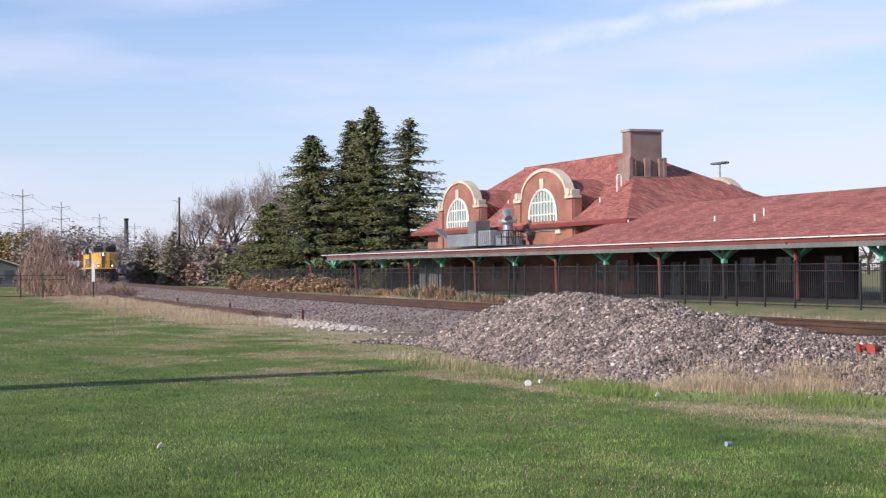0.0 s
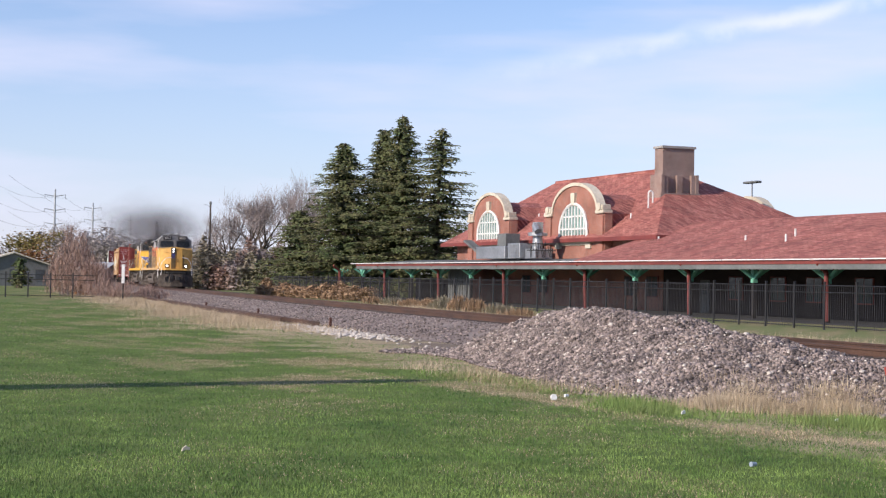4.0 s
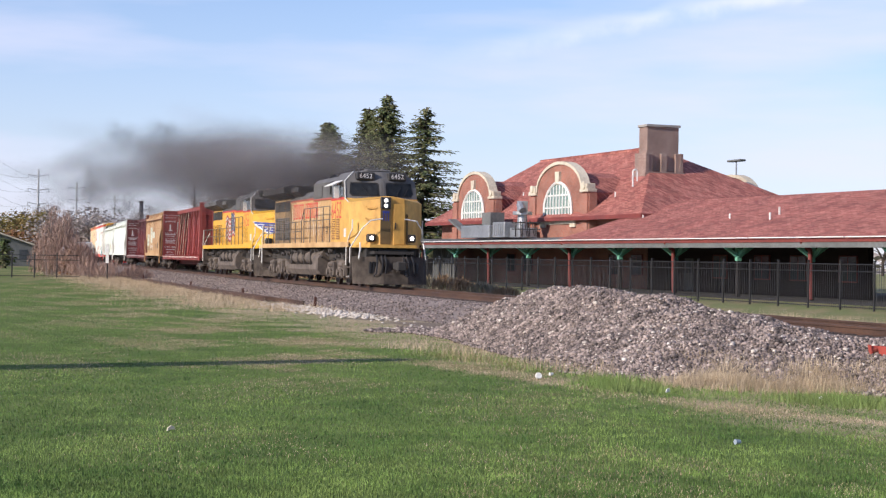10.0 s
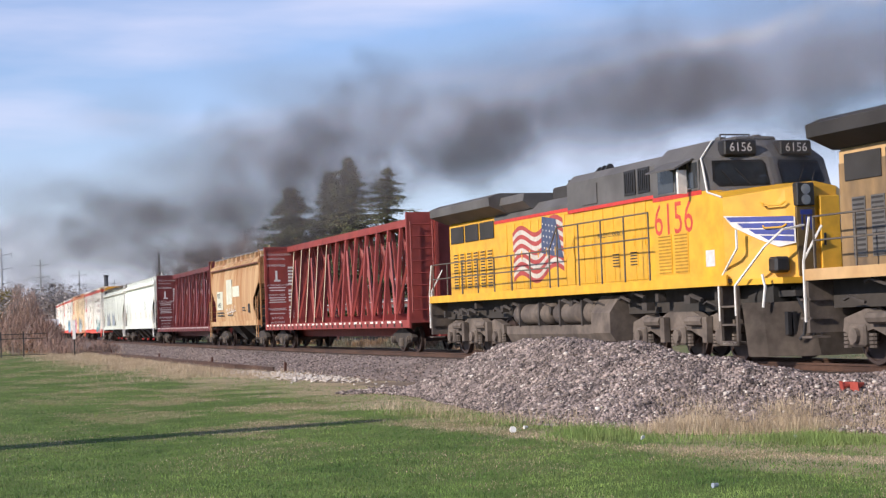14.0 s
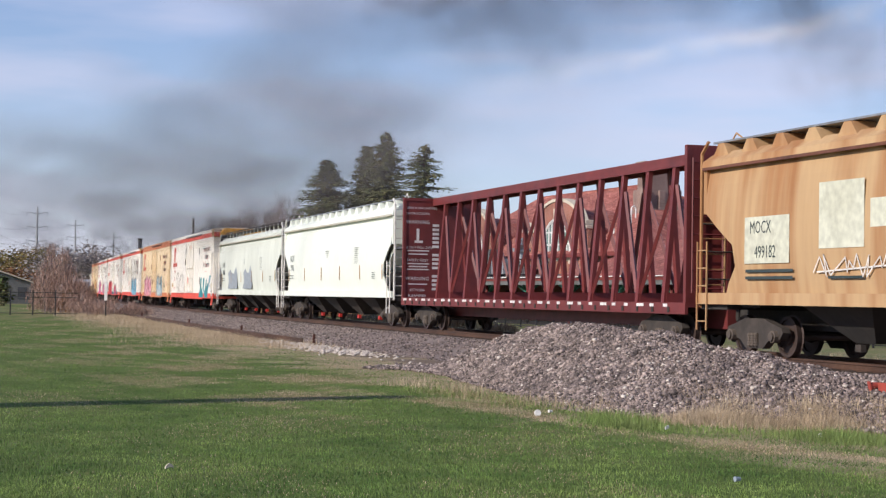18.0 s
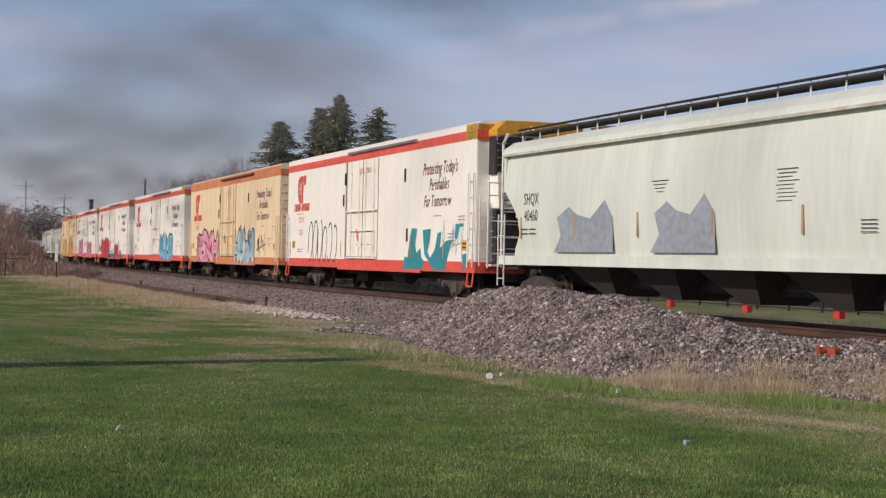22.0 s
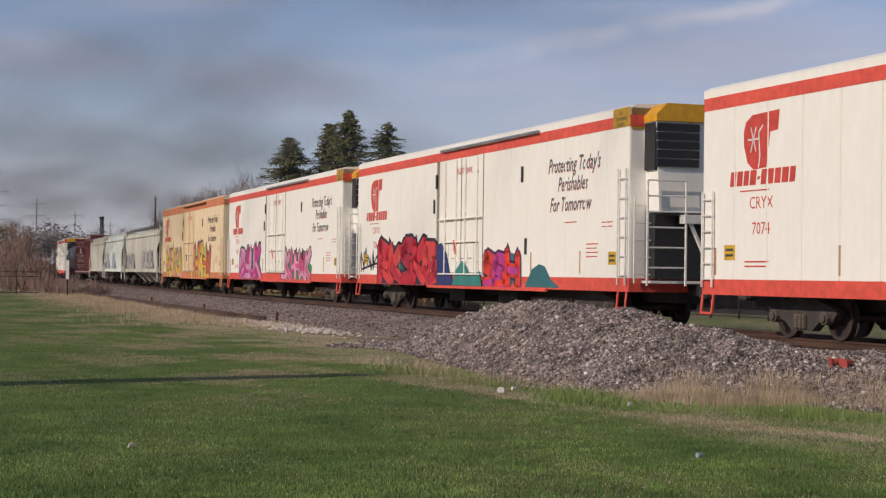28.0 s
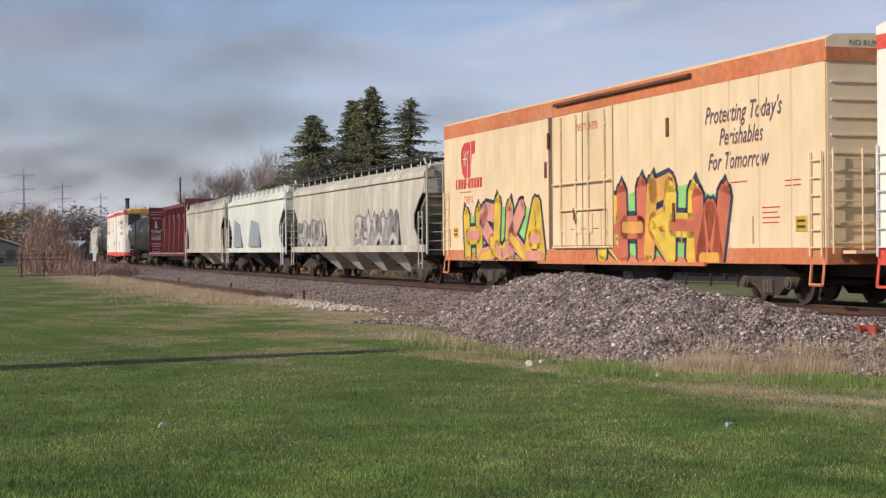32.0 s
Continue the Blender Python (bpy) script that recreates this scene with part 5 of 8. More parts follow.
def wheelset_at(parent, x, z, r, half=0.78):
    key = ("wheelset", r)
    if key not in PARTS:
        bm = bmesh.new()
        for sgn in (-1, 1):
            rings = []
            prof = [(-.065, r), (.05, r - .01), (.065, r + .03), (.065, r - .06), (.02, r - .07), (.015, .17), (.06, .15), (.06, .0)]
            for yy, rad in prof:
                rings.append([bm.verts.new((rad * math.cos(a * math.pi / 14), sgn * (half - yy), rad * math.sin(a * math.pi / 14))) for a in range(28)] if rad else [bm.verts.new((0, sgn * (half - yy), 0))])
            prof2 = [(-.065, r - .06), (-.02, r - .07), (-.02, .17), (-.07, .15)]
            outer = [[bm.verts.new((rad * math.cos(a * math.pi / 14), sgn * (half - yy), rad * math.sin(a * math.pi / 14))) for a in range(28)] for yy, rad in prof2]
            chain = [rings[0]] + rings[1:-1]
            for a, b in list(zip(chain, chain[1:])) + list(zip([rings[0]] + outer, outer)):
                for i in range(28):
                    bm.faces.new((a[i], a[(i + 1) % 28], b[(i + 1) % 28], b[i]))
            bm.faces.new(outer[-1])
            bmesh.ops.delete(bm, geom=[rings[-1][0]], context="VERTS")
        rod(bm, (0, -half - .28, 0), (0, half + .28, 0), .075, 10)
        for sgn in (-1, 1):
            for k in range(3):
                a = k * 2.094
                rod(bm, (.05 * math.cos(a), sgn * (half + .26), .05 * math.sin(a)), (.05 * math.cos(a), sgn * (half + .3), .05 * math.sin(a)), .02, 5)
        PARTS[key] = part("wheelset", bm, M_WHEEL, parent, m=pose(x, 0, z))
        WHEELS.append((PARTS[key], r))
        return PARTS[key]
    o = share(PARTS[key], parent, pose(x, 0, z))
    WHEELS.append((o, r))
    return o


WHEELS = []


def freight_truck(parent, x):
    """A two-axle freight truck: bolster, cast side frames, spring nests, wheelsets."""
    if "truck" not in PARTS:
        bm = bmesh.new()
        box(bm, -.2, .2, -1.05, 1.05, .46, .66, bevel=.03)
        box(bm, -.12, .12, -.4, .4, .66, .8)
        PARTS["truck"] = tr = part("truck", bm, M_TRUCK, parent, "grimy cast steel truck", m=pose(x, 0, 0))
        bm = bmesh.new()
        out = [(-1.18, .50), (-1.12, .60), (-.75, .68), (-.4, .78), (.4, .78), (.75, .68), (1.12, .60), (1.18, .50), (1.06, .36), (.86, .40), (.58, .32), (.36, .16), (-.36, .16), (-.58, .32), (-.86, .40), (-1.06, .36)]
        slab(bm, out, (-.09, .09))
        PARTS["frame"] = part("side_frame", bm, M_TRUCK, tr, m=pose(0, -1.02, 0))
        bm = bmesh.new()
        for i in (-1, 0, 1):
            for k in range(5):
                rod(bm, (i * .13, 0, .22 + k * .052), (i * .13, 0, .25 + k * .052), .062, 8)
            rod(bm, (i * .13, 0, .2), (i * .13, 0, .48), .04, 6)
        PARTS["springs"] = part("spring_nest", bm, M_TRUCK_GREY, tr, m=pose(0, -1.13, 0))
        bm = bmesh.new()
        rod(bm, (0, -.1, 0), (0, .06, 0), .13, 10)
        rod(bm, (0, -.14, 0), (0, -.1, 0), .09, 10)
        PARTS["cap"] = part("bearing_cap", bm, M_TRUCK_GREY, tr, m=pose(-.89, -1.1, .42))
        todo = tr
    else:
        todo = tr = share(PARTS["truck"], parent, pose(x, 0, 0))
        share(PARTS["frame"], tr, pose(0, -1.02, 0))
        share(PARTS["springs"], tr, pose(0, -1.13, 0))
        share(PARTS["cap"], tr, pose(-.89, -1.1, .42))
    share(PARTS["cap"], tr, pose(.89, -1.1, .42))
    share(PARTS["frame"], tr, pose(0, 1.02, 0))
    wheelset_at(tr, -.89, .42, .42)
    wheelset_at(tr, .89, .42, .42)
    return tr


def coupler(parent, x, sgn):
    bm = bmesh.new()
    box(bm, min(x, x + sgn * .75), max(x, x + sgn * .75), -.11, .11, .72, .98)
    a, b = x + sgn * .7, x + sgn * 1.02
    box(bm, min(a, b), max(a, b), -.2, .16, .66, 1.02, bevel=.04)
    pipe(bm, [(x, .3, .8), (x + sgn * .4, .32, .45), (x + sgn * .9, .3, .5)], .03)
    return part("coupler", bm, M_UNDER, parent)


def ladder(parent, x, y, z0, z1, width, rungs, material, along="x", r=.016, name="ladder"):
    bm = bmesh.new()
    w = width / 2
    def p(a, z):
        return (x + a, y, z) if along == "x" else (x, y + a, z)
    for a in (-w, w):
        rod(bm, p(a, z0), p(a, z1), r * 1.4, 5)
    for i in range(rungs):
        z = z0 + (i + .5) * (z1 - z0) / rungs
        rod(bm, p(-w, z), p(w, z), r, 5)
    return part(name, bm, material, parent)


# ---- locomotives ----
def loco_truck(parent, x):
    bm = bmesh.new()
    box(bm, -2.1, 2.1, -.9, .9, .55, .8)
    first = "loco_truck" not in PARTS
    if first:
        PARTS["loco_truck"] = tr = part("truck", bm, M_TRUCK_GREY, parent, "dusty grey three-axle power truck", m=pose(x, 0, 0))
        bm = bmesh.new()
        out = [(-2.45, .62), (-2.4, .86), (-1.7, 1.02), (-1.1, .9), (-.6, 1.06), (.6, 1.06), (1.1, .9), (1.7, 1.02), (2.4, .86), (2.45, .62), (2.15, .52), (1.5, .66), (1.0, .5), (.45, .66), (-.45, .66), (-1.0, .5), (-1.5, .66), (-2.15, .52)]
        slab(bm, out, (-.1, .1))
        for xx in (-1.95, 0, 1.95):
            box(bm, xx - .26, xx + .26, -.16, .1, .34, .74, bevel=.04)
            rod(bm, (xx, -.24, .54), (xx, -.1, .54), .14, 10)
            for dx in (-.4, .4):
                for k in range(4):
                    rod(bm, (xx + dx, -.06, .32 + k * .07), (xx + dx, -.06, .37 + k * .07), .085, 8)
        for xx in (-1.0, 1.0):
            rod(bm, (xx - .45, -.2, .86), (xx + .3, -.2, .86), .11, 8)
            box(bm, xx + .3, xx + .5, -.26, -.12, .4, .95)
        PARTS["loco_frame"] = part("side_frame", bm, M_TRUCK_GREY, tr, m=pose(0, -1.12, 0))
    else:
        bm.free()
        tr = share(PARTS["loco_truck"], parent, pose(x, 0, 0))
        share(PARTS["loco_frame"], tr, pose(0, -1.12, 0))
    share(PARTS["loco_frame"], tr, pose(0, 1.12, 0, 0, 0, 180))
    for xx in (-1.95, 0, 1.95):
        wheelset_at(tr, xx, .53, .53)
    return tr


def flat(parent, name, pts, y, material, label="", thick=.003, holes=None):
    """A thin painted shape on a side: an outline in x and z."""
    bm = bmesh.new()
    slab(bm, pts, (y - thick, y))
    return part(name, bm, material, parent, label)


def louvre(parent, x, z, w, h, y, n, material, frame_mat):
    bm = bmesh.new()
    box(bm, x - w / 2, x + w / 2, y - .012, y, z - h / 2, z + h / 2)
    lv = part("louvre", bm, frame_mat, parent)
    bm = bmesh.new()
    for i in range(n):
        zz = z - h / 2 + (i + .5) * h / n
        box(bm, x - w / 2 + .03, x + w / 2 - .03, y - .02, y - .013, zz - h / n * .28, zz + h / n * .16)
    tagged(part("slats", bm, material, lv), kind="stuff")


def locomotive(label, number, body, old, group):
    t = thing("locomotive", label, "locomotive", group)
    # frame, walkway, tank
    bm = bmesh.new()
    box(bm, -10.6, 9.4, -1.0, 1.0, 1.05, 1.6)
    box(bm, -10.7, 8.5, -1.52, 1.52, 1.62, 1.70)
    part("underframe", bm, M_UNDER, t)
    bm = bmesh.new()
    box(bm, -10.7, 8.5, -1.545, -1.50, 1.57, 1.78)
    box(bm, -10.7, 8.5, 1.50, 1.545, 1.57, 1.78)
    part("sill", bm, M_FADED if old else body, t)
    bm = bmesh.new()
    tank = [(-1.35, .42), (-1.5, .62), (-1.5, 1.1), (-1.2, 1.5), (1.2, 1.5), (1.5, 1.1), (1.5, .62), (1.35, .42), (.9, .3), (-.9, .3)]
    slab(bm, tank, (1.55, 2.65), "x")
    slab(bm, [(-1.3, .36), (-1.45, .6), (-1.45, .82), (1.45, .82), (1.45, .6), (1.3, .36)], (-4.3, 1.55), "x")
    part("fuel_tank", bm, M_TRUCK_GREY, t, "dusty grey fuel tank")
    for xx in (-3.75, -.95):
        bm = bmesh.new()
        rod(bm, (xx, -1.18, 1.12), (xx + 2.4, -1.18, 1.12), .28, 16)
        part("air_reservoir", bm, M_TRUCK_GREY, t, smooth=True)
        for k in (.5, 1.9):
            bm = bmesh.new()
            box(bm, xx + k - .04, xx + k + .04, -1.485, -.9, .8, 1.42)
            part("reservoir_strap", bm, M_TRUCK, t)
    bm = bmesh.new()
    rng = random.Random(len(number) + int(number))
    for i in range(26):
        xx = -9.8 + i * .7
        z0 = rng.uniform(1.18, 1.5)
        if rng.random() < .7:
            pipe(bm, [(xx, -1.3, z0), (xx + .3, -1.38, z0 + .05), (xx + .75, -1.36, z0 - .06)], rng.uniform(.02, .05))
        if rng.random() < .5:
            box(bm, xx, xx + rng.uniform(.12, .3), -1.4, -1.2, z0 - .12, z0 + .06)
    tagged(part("piping", bm, M_TRUCK, t), kind="stuff")
    loco_truck(t, -7.55)
    loco_truck(t, 5.75)
    coupler(t, -10.5, -1)
    coupler(t, 10.2, 1)
    # long hood
    bm = bmesh.new()
    slab(bm, [(-.95, 1.7), (-.95, 3.92), (-.72, 4.14), (.72, 4.14), (.95, 3.92), (.95, 1.7)], (-10.3, 5.25), "x")
    hood = M_FADED if old else body
    part("long_hood", bm, hood, t)
    if old:
        bm = bmesh.new()
        slab(bm, [(-.962, 1.75), (-.962, 3.7), (.962, 3.7), (.962, 1.75)], (-10.31, -6.02), "x")
        part("radiator_cabin", bm, mat("grimy_yellow", (.30, .19, .085), (.13, .09, .055), stain=1.2, stretch=(1, 1, .5)), t, "grimy dull yellow radiator cabin")
    bm = bmesh.new()
    slab(bm, [(-.957, 3.80), (-.96, 3.925), (-.73, 4.155), (.73, 4.155), (.96, 3.925), (.957, 3.8)], (-6.3, -.8), "x")
    slab(bm, [(-1.0, 3.72), (-1.0, 4.42), (-.8, 4.62), (.8, 4.62), (1.0, 4.42), (1.0, 3.72)], (-.8, 5.2), "x")
    part("hood_roof", bm, M_LOCO_GREY, t)
    bm = bmesh.new()
    for x0, x1, z, yy in ((-6.3, -.8, 3.74, -.966), (-.8, 5.2, 3.66, -1.007)):
        box(bm, x0, x1, yy, yy + .012, z, z + .085)
    part("red_stripe", bm, mat("faded_red", (.40, .085, .055), (.30, .08, .055)) if old else M_RED, t)
    # radiators that overhang the rear
    bm = bmesh.new()
    slab(bm, [(-.95, 3.98), (-1.5, 4.2), (-1.52, 4.44), (-1.2, 4.56), (1.2, 4.56), (1.52, 4.44), (1.5, 4.2), (.95, 3.98)], (-10.5, -5.2), "x")
    slab(bm, [(-.95, 4.0), (-1.2, 4.2), (-1.15, 4.42), (1.15, 4.42), (1.2, 4.2), (.95, 4.0)], (-5.2, -3.4), "x")
    part("radiator", bm, M_SOOT if old else M_LOCO_GREY, t, "overhanging radiator housing")
    for k in range(3):
        bm = bmesh.new()
        box(bm, -10.1 + k * 1.3, -8.95 + k * 1.3, -.985, -.962, 3.36, 3.86, bevel=.008)
        part("radiator_screen", bm, M_SOOT, t, "dark wire screen of the radiator")
    bm = bmesh.new()
    box(bm, -3.1, -1.3, -.45, .45, 4.15, 4.52, bevel=.05)
    rod(bm, (-2.2, 0, 4.5), (-2.2, 0, 4.66), .33, 12)
    part("exhaust_stack", bm, M_SOOT, t)
    bm = bmesh.new()
    for k in range(3):
        rod(bm, (-.55 + .3 * k, -.3, 4.62), (-.2 + .3 * k, -.3, 4.72 + .02 * k), .06, 8, .1)
    part("horn", bm, M_BLACK, t)
    # hood doors and louvres
    bm = bmesh.new()
    box(bm, -.275, .275, -.012, 0, -.92, .92, bevel=.008)
    box(bm, .2, .235, -.03, -.012, -.12, .12)
    first = None
    for i in range(16):
        xx = -5.6 + i * .6
        if abs(xx - 4.0) < .2:
            continue
        m = pose(xx, -.953 if xx < -.8 else -.953, 2.76)
        first = share(first, t, m) if first else part("hood_door", bm, hood, t, m=m)
        if xx == -5.6:
            keep = first
        first = keep
    for xx in (-9.7, -9.1, -8.5, -7.9, -7.3, -6.7):
        louvre(t, xx, 2.5, .42, 1.1, -.966, 12, M_SOOT, M_LOCO_GREY if old else body)
    for xx in (5.72, 6.5):
        # the newer engine's slats are a darker yellow, shade put into the colour
        louvre(t, xx, 2.32, .64, .86, -1.503, 12, M_RUST if old else mat("shaded_slat", (.42, .22, .02)), M_YELLOW_OLD if old else body)
    for xx in (2.0, 3.0):
        louvre(t, xx, 2.35, .42, .35, -.968, 5, M_SOOT, hood)
    for xx, w in ((3.0, .6), (3.75, .6)):
        bm = bmesh.new()
        box(bm, xx - w / 2, xx + w / 2, -1.03, -1.0, 3.84, 4.42)
        for k in range(5):
            box(bm, xx - w / 2 + .06 + k * .1, xx - w / 2 + .1 + k * .1, -1.05, -1.03, 3.9, 4.36)
        part("grille", bm, M_BLACK, t)
    bm = bmesh.new()
    box(bm, .15, 1.1, -1.03, -1.0, 3.8, 4.3)
    part("access_panel", bm, M_LOCO_GREY, t)
    # cab: the side walls run to the corner posts, the front is a shallow wedge
    bm = bmesh.new()
    slab(bm, [(5.2, -1.5), (7.75, -1.5), (7.95, 0), (7.75, 1.5), (5.2, 1.5)], (1.7, 3.56), "z")
    part("cab_body", bm, body, t)
    ring = [[(7.74, 1.5), (8.06, .06), (8.06, -.06), (7.74, -1.5), (5.2, -1.5), (5.2, 1.5)], [(7.48, 1.46), (7.76, .06), (7.76, -.06), (7.48, -1.46), (5.2, -1.48), (5.2, 1.48)], [(7.25, 1.05), (7.4, .06), (7.4, -.06), (7.25, -1.05), (5.2, -1.1), (5.2, 1.1)]]
    bm = bmesh.new()
    rows = [[bm.verts.new((x, y, z)) for x, y in r] for r, z in zip(ring, (3.5, 4.26, 4.66))]
    for lo, up in zip(rows, rows[1:]):
        for k in range(6):
            bm.faces.new((lo[k], lo[(k + 1) % 6], up[(k + 1) % 6], up[k]))
    bm.faces.new(rows[0])
    bm.faces.new(rows[-1])
    part("cab_roof", bm, M_LOCO_GREY, t)
    bm = bmesh.new()
    box(bm, 5.2, 7.5, -1.512, -1.5, 3.5, 3.59)
    part("red_stripe", bm, M_RED, t)
    bm = bmesh.new()
    pipe(bm, [(8.38, -1.51, 3.37), (7.77, -1.51, 3.52), (7.64, -1.5, 3.9), (7.49, -1.48, 4.25), (7.27, -1.08, 4.65)], .022, 5)
    part("corner_strip", bm, M_RAILWHITE, t, "white strip on the cab corner")
    for x0, x1 in ((5.5, 6.25), (6.35, 6.88), (7.0, 7.36)):
        bm = bmesh.new()
        box(bm, x0 - .05, x1 + .05, -1.512, -1.49, 3.6, 4.24, bevel=.01)
        sw = part("window_frame", bm, M_LOCO_GREY, t)
        bm = bmesh.new()
        box(bm, x0, x1, -1.52, -1.512, 3.65, 4.19)
        part("side_window", bm, M_PANE, sw, "dark cab side window")
    bm = bmesh.new()
    slab(bm, [(-1.48, 4.26), (-1.92, 4.06), (-1.93, 4.09), (-1.48, 4.3)], (5.7, 7.15), "x")
    part("sun_visor", bm, M_WHITE if old else M_LOCO_GREY, t)
    bm = bmesh.new()
    box(bm, 7.0, 7.08, -1.82, -1.62, 3.55, 4.05)
    rod(bm, (7.04, -1.5, 3.65), (7.04, -1.7, 3.65), .015, 5)
    part("mirror", bm, M_RAILWHITE, t)
    # windscreens in rubber frames and number boards on the wedge front
    for sgn in (-1, 1):
        def front(y, z, out):
            f, g = (abs(y) - .06) / 1.44, (z - 3.5) / .76
            x = (8.06 - .32 * f) * (1 - g) + (7.76 - .28 * f) * g
            return (x + out, y - sgn * out * -.22, z)
        for name, inset, out, material in (("window_frame", 0, .006, M_BLACK), ("windscreen", .05, .014, M_PANE)):
            bm = bmesh.new()
            v = [bm.verts.new(front(sgn * y, z, out)) for y, z in ((.14 + inset, 3.64 + inset), (1.22 - inset, 3.64 + inset), (1.33 - inset, 3.76 + inset), (1.26 - inset, 4.2 - inset), (.2 + inset, 4.2 - inset), (.14 + inset, 4.12 - inset))]
            bm.faces.new(v)
            bmesh.ops.solidify(bm, geom=bm.faces[:], thickness=.01)
            w = part(name, bm, material, t if inset == 0 else w, "" if inset == 0 else "dark sloping windscreen")
        bm = bmesh.new()
        rod(bm, front(sgn * .55, 3.66, .03), front(sgn * .8, 4.02, .03), .012, 4)
        rod(bm, front(sgn * .9, 3.66, .03), front(sgn * 1.1, 3.98, .03), .012, 4)
        part("wiper", bm, M_BLACK, w)
        bm = bmesh.new()
        box(bm, 7.4, 7.72, sgn * .66 - .38, sgn * .66 + .38, 4.3, 4.62, bevel=.03)
        nb = part("number_board", bm, M_BLACK, t)
        text(nb, number, sgn * .66, 4.46, .27, M_WHITEINK, y=7.725, front=True, name="number")
    bm = bmesh.new()
    box(bm, 5.6, 7.2, -.5, .5, 4.66, 4.76, bevel=.04)
    part("roof_box", bm, M_LOCO_GREY, t)
    bm = bmesh.new()
    pipe(bm, [(7.1, -.8, 4.6), (7.1, -.8, 4.8), (7.1, -.1, 4.8), (7.1, -.1, 4.64)], .02)
    rod(bm, (6.0, -.2, 4.76), (6.0, -.2, 4.86), .12, 10)
    rod(bm, (6.7, .3, 4.76), (6.7, .3, 4.84), .1, 10)
    part("roof_aerial", bm, M_LOCO_GREY, t)
    # nose: broad cheeks to a narrow flat front; its top falls from a centre ridge to the cab corners
    plan = [(7.74, -1.505, 3.5), (8.4, -1.505, 3.36), (9.42, -.6, 3.46), (9.54, -.46, 3.5), (9.54, .5, 3.5), (9.42, .64, 3.46), (8.4, 1.505, 3.36), (7.74, 1.505, 3.5)]
    bm = bmesh.new()
    lo = [bm.verts.new((x, y, 1.66)) for x, y, z in plan]
    up = [bm.verts.new((x - (.1 if x > 9 else 0), y, z)) for x, y, z in plan]
    rf, rb = bm.verts.new((9.42, .03, 3.6)), bm.verts.new((7.98, 0, 3.66))
    bm.faces.new(lo[::-1])
    for k in range(7):
        bm.faces.new((lo[k], lo[k + 1], up[k + 1], up[k]))
    bm.faces.new((lo[7], lo[0], up[0], rb, up[7]))
    bm.faces.new((up[0], up[1], up[2], up[3], rf, rb))
    bm.faces.new((rb, rf, up[4], up[5], up[6], up[7]))
    bm.faces.new((up[3], up[4], rf))
    nose = part("nose", bm, body, t)
    # dark brown that paints the shade of the nose's recesses onto flat plates
    recess = mat("shaded_recess", (.16, .10, .035), (.1, .07, .03))
    bm = bmesh.new()
    box(bm, 9.480, 9.555, -.48, -.08, 1.7, 3.08)
    part("nose_recess", bm, recess, nose, "recess below the headlight with its shade painted in")
    bm = bmesh.new()
    for k in range(3):
        box(bm, 9.555, 9.56, -.39 + k * .1, -.355 + k * .1, 2.62, 2.9)
    box(bm, 9.555, 9.562, -.41, -.14, 2.92, 3.02)
    part("emblem", bm, M_BLUE, nose, "plain blue shield emblem")
    bm = bmesh.new()
    box(bm, 9.460, 9.560, .05, .5, 1.7, 3.3, bevel=.012)
    door_ = part("nose_door", bm, body, nose)
    bm = bmesh.new()
    box(bm, 9.560, 9.590, .1, .14, 2.3, 2.55)
    part("door_handle", bm, M_BLACK, door_)
    bm = bmesh.new()
    box(bm, 9.400, 9.460, .58, .66, 1.7, 2.9)
    part("door_seam", bm, recess, nose)
    for z in (2.75, 3.2):
        bm = bmesh.new()
        pipe(bm, [(9.000, -.95, z), (9.100, -.98, z - .06), (9.360, -.72, z - .06), (9.400, -.64, z)], .02)
        part("grab_iron", bm, body, nose)
    bm = bmesh.new()
    box(bm, 9.400, 9.580, -.48, -.08, 3.1, 3.56, bevel=.02)
    hl = part("headlight", bm, M_BLACK, t)
    for z in (3.22, 3.43):
        bm = bmesh.new()
        rod(bm, (9.560, -.28, z), (9.590, -.28, z), .105, 14)
        ht = part("lens_rim", bm, M_STEEL, hl)
        bm = bmesh.new()
        rod(bm, (9.590, -.28, z), (9.600, -.28, z), .065, 12)
        part("lens", bm, M_LAMP if old else M_STEEL, ht, "headlamp lens")
    for sgn in (-1, 1):
        bm = bmesh.new()
        box(bm, 9.2, 9.52, sgn * .82 - .17, sgn * .82 + .17, 1.78, 2.1, bevel=.05)
        dl = part("ditch_light", bm, M_BLACK, t)
        if old:
            bm = bmesh.new()
            rod(bm, (9.52, sgn * .82, 1.94), (9.54, sgn * .82, 1.94), .08, 12)
            part("lens", bm, M_LAMP, dl, "lit white lamp lens")
    # front platform, pilot and plough
    bm = bmesh.new()
    slab(bm, [(8.0, -1.52), (8.2, -1.52), (9.7, -.95), (9.8, .95), (8.2, 1.52), (8.0, 1.52)], (1.56, 1.68), "z")
    part("front_platform", bm, body, t)
    bm = bmesh.new()
    slab(bm, [(9.0, -.95), (9.9, -.8), (9.95, .8), (9.0, .95)], (1.3, 1.42), "z")
    box(bm, 8.9, 9.6, -.6, .6, .75, 1.5)
    part("anticlimber", bm, M_UNDER, t, "dark ribbed anticlimber above the coupler")
    bm = bmesh.new()
    box(bm, 8.02, 8.08, -1.5, 1.5, .35, 1.55)
    for y in (-1.52, 1.46):
        box(bm, 8.09, 8.16, y, y + .06, .35, 1.55)
        box(bm, 8.78, 8.86, y, y + .06, .35, 1.55)
        box(bm, 8.09, 8.86, y, y + .06, .35, .44)
    well = part("step_well", bm, M_TRUCK_GREY, t)
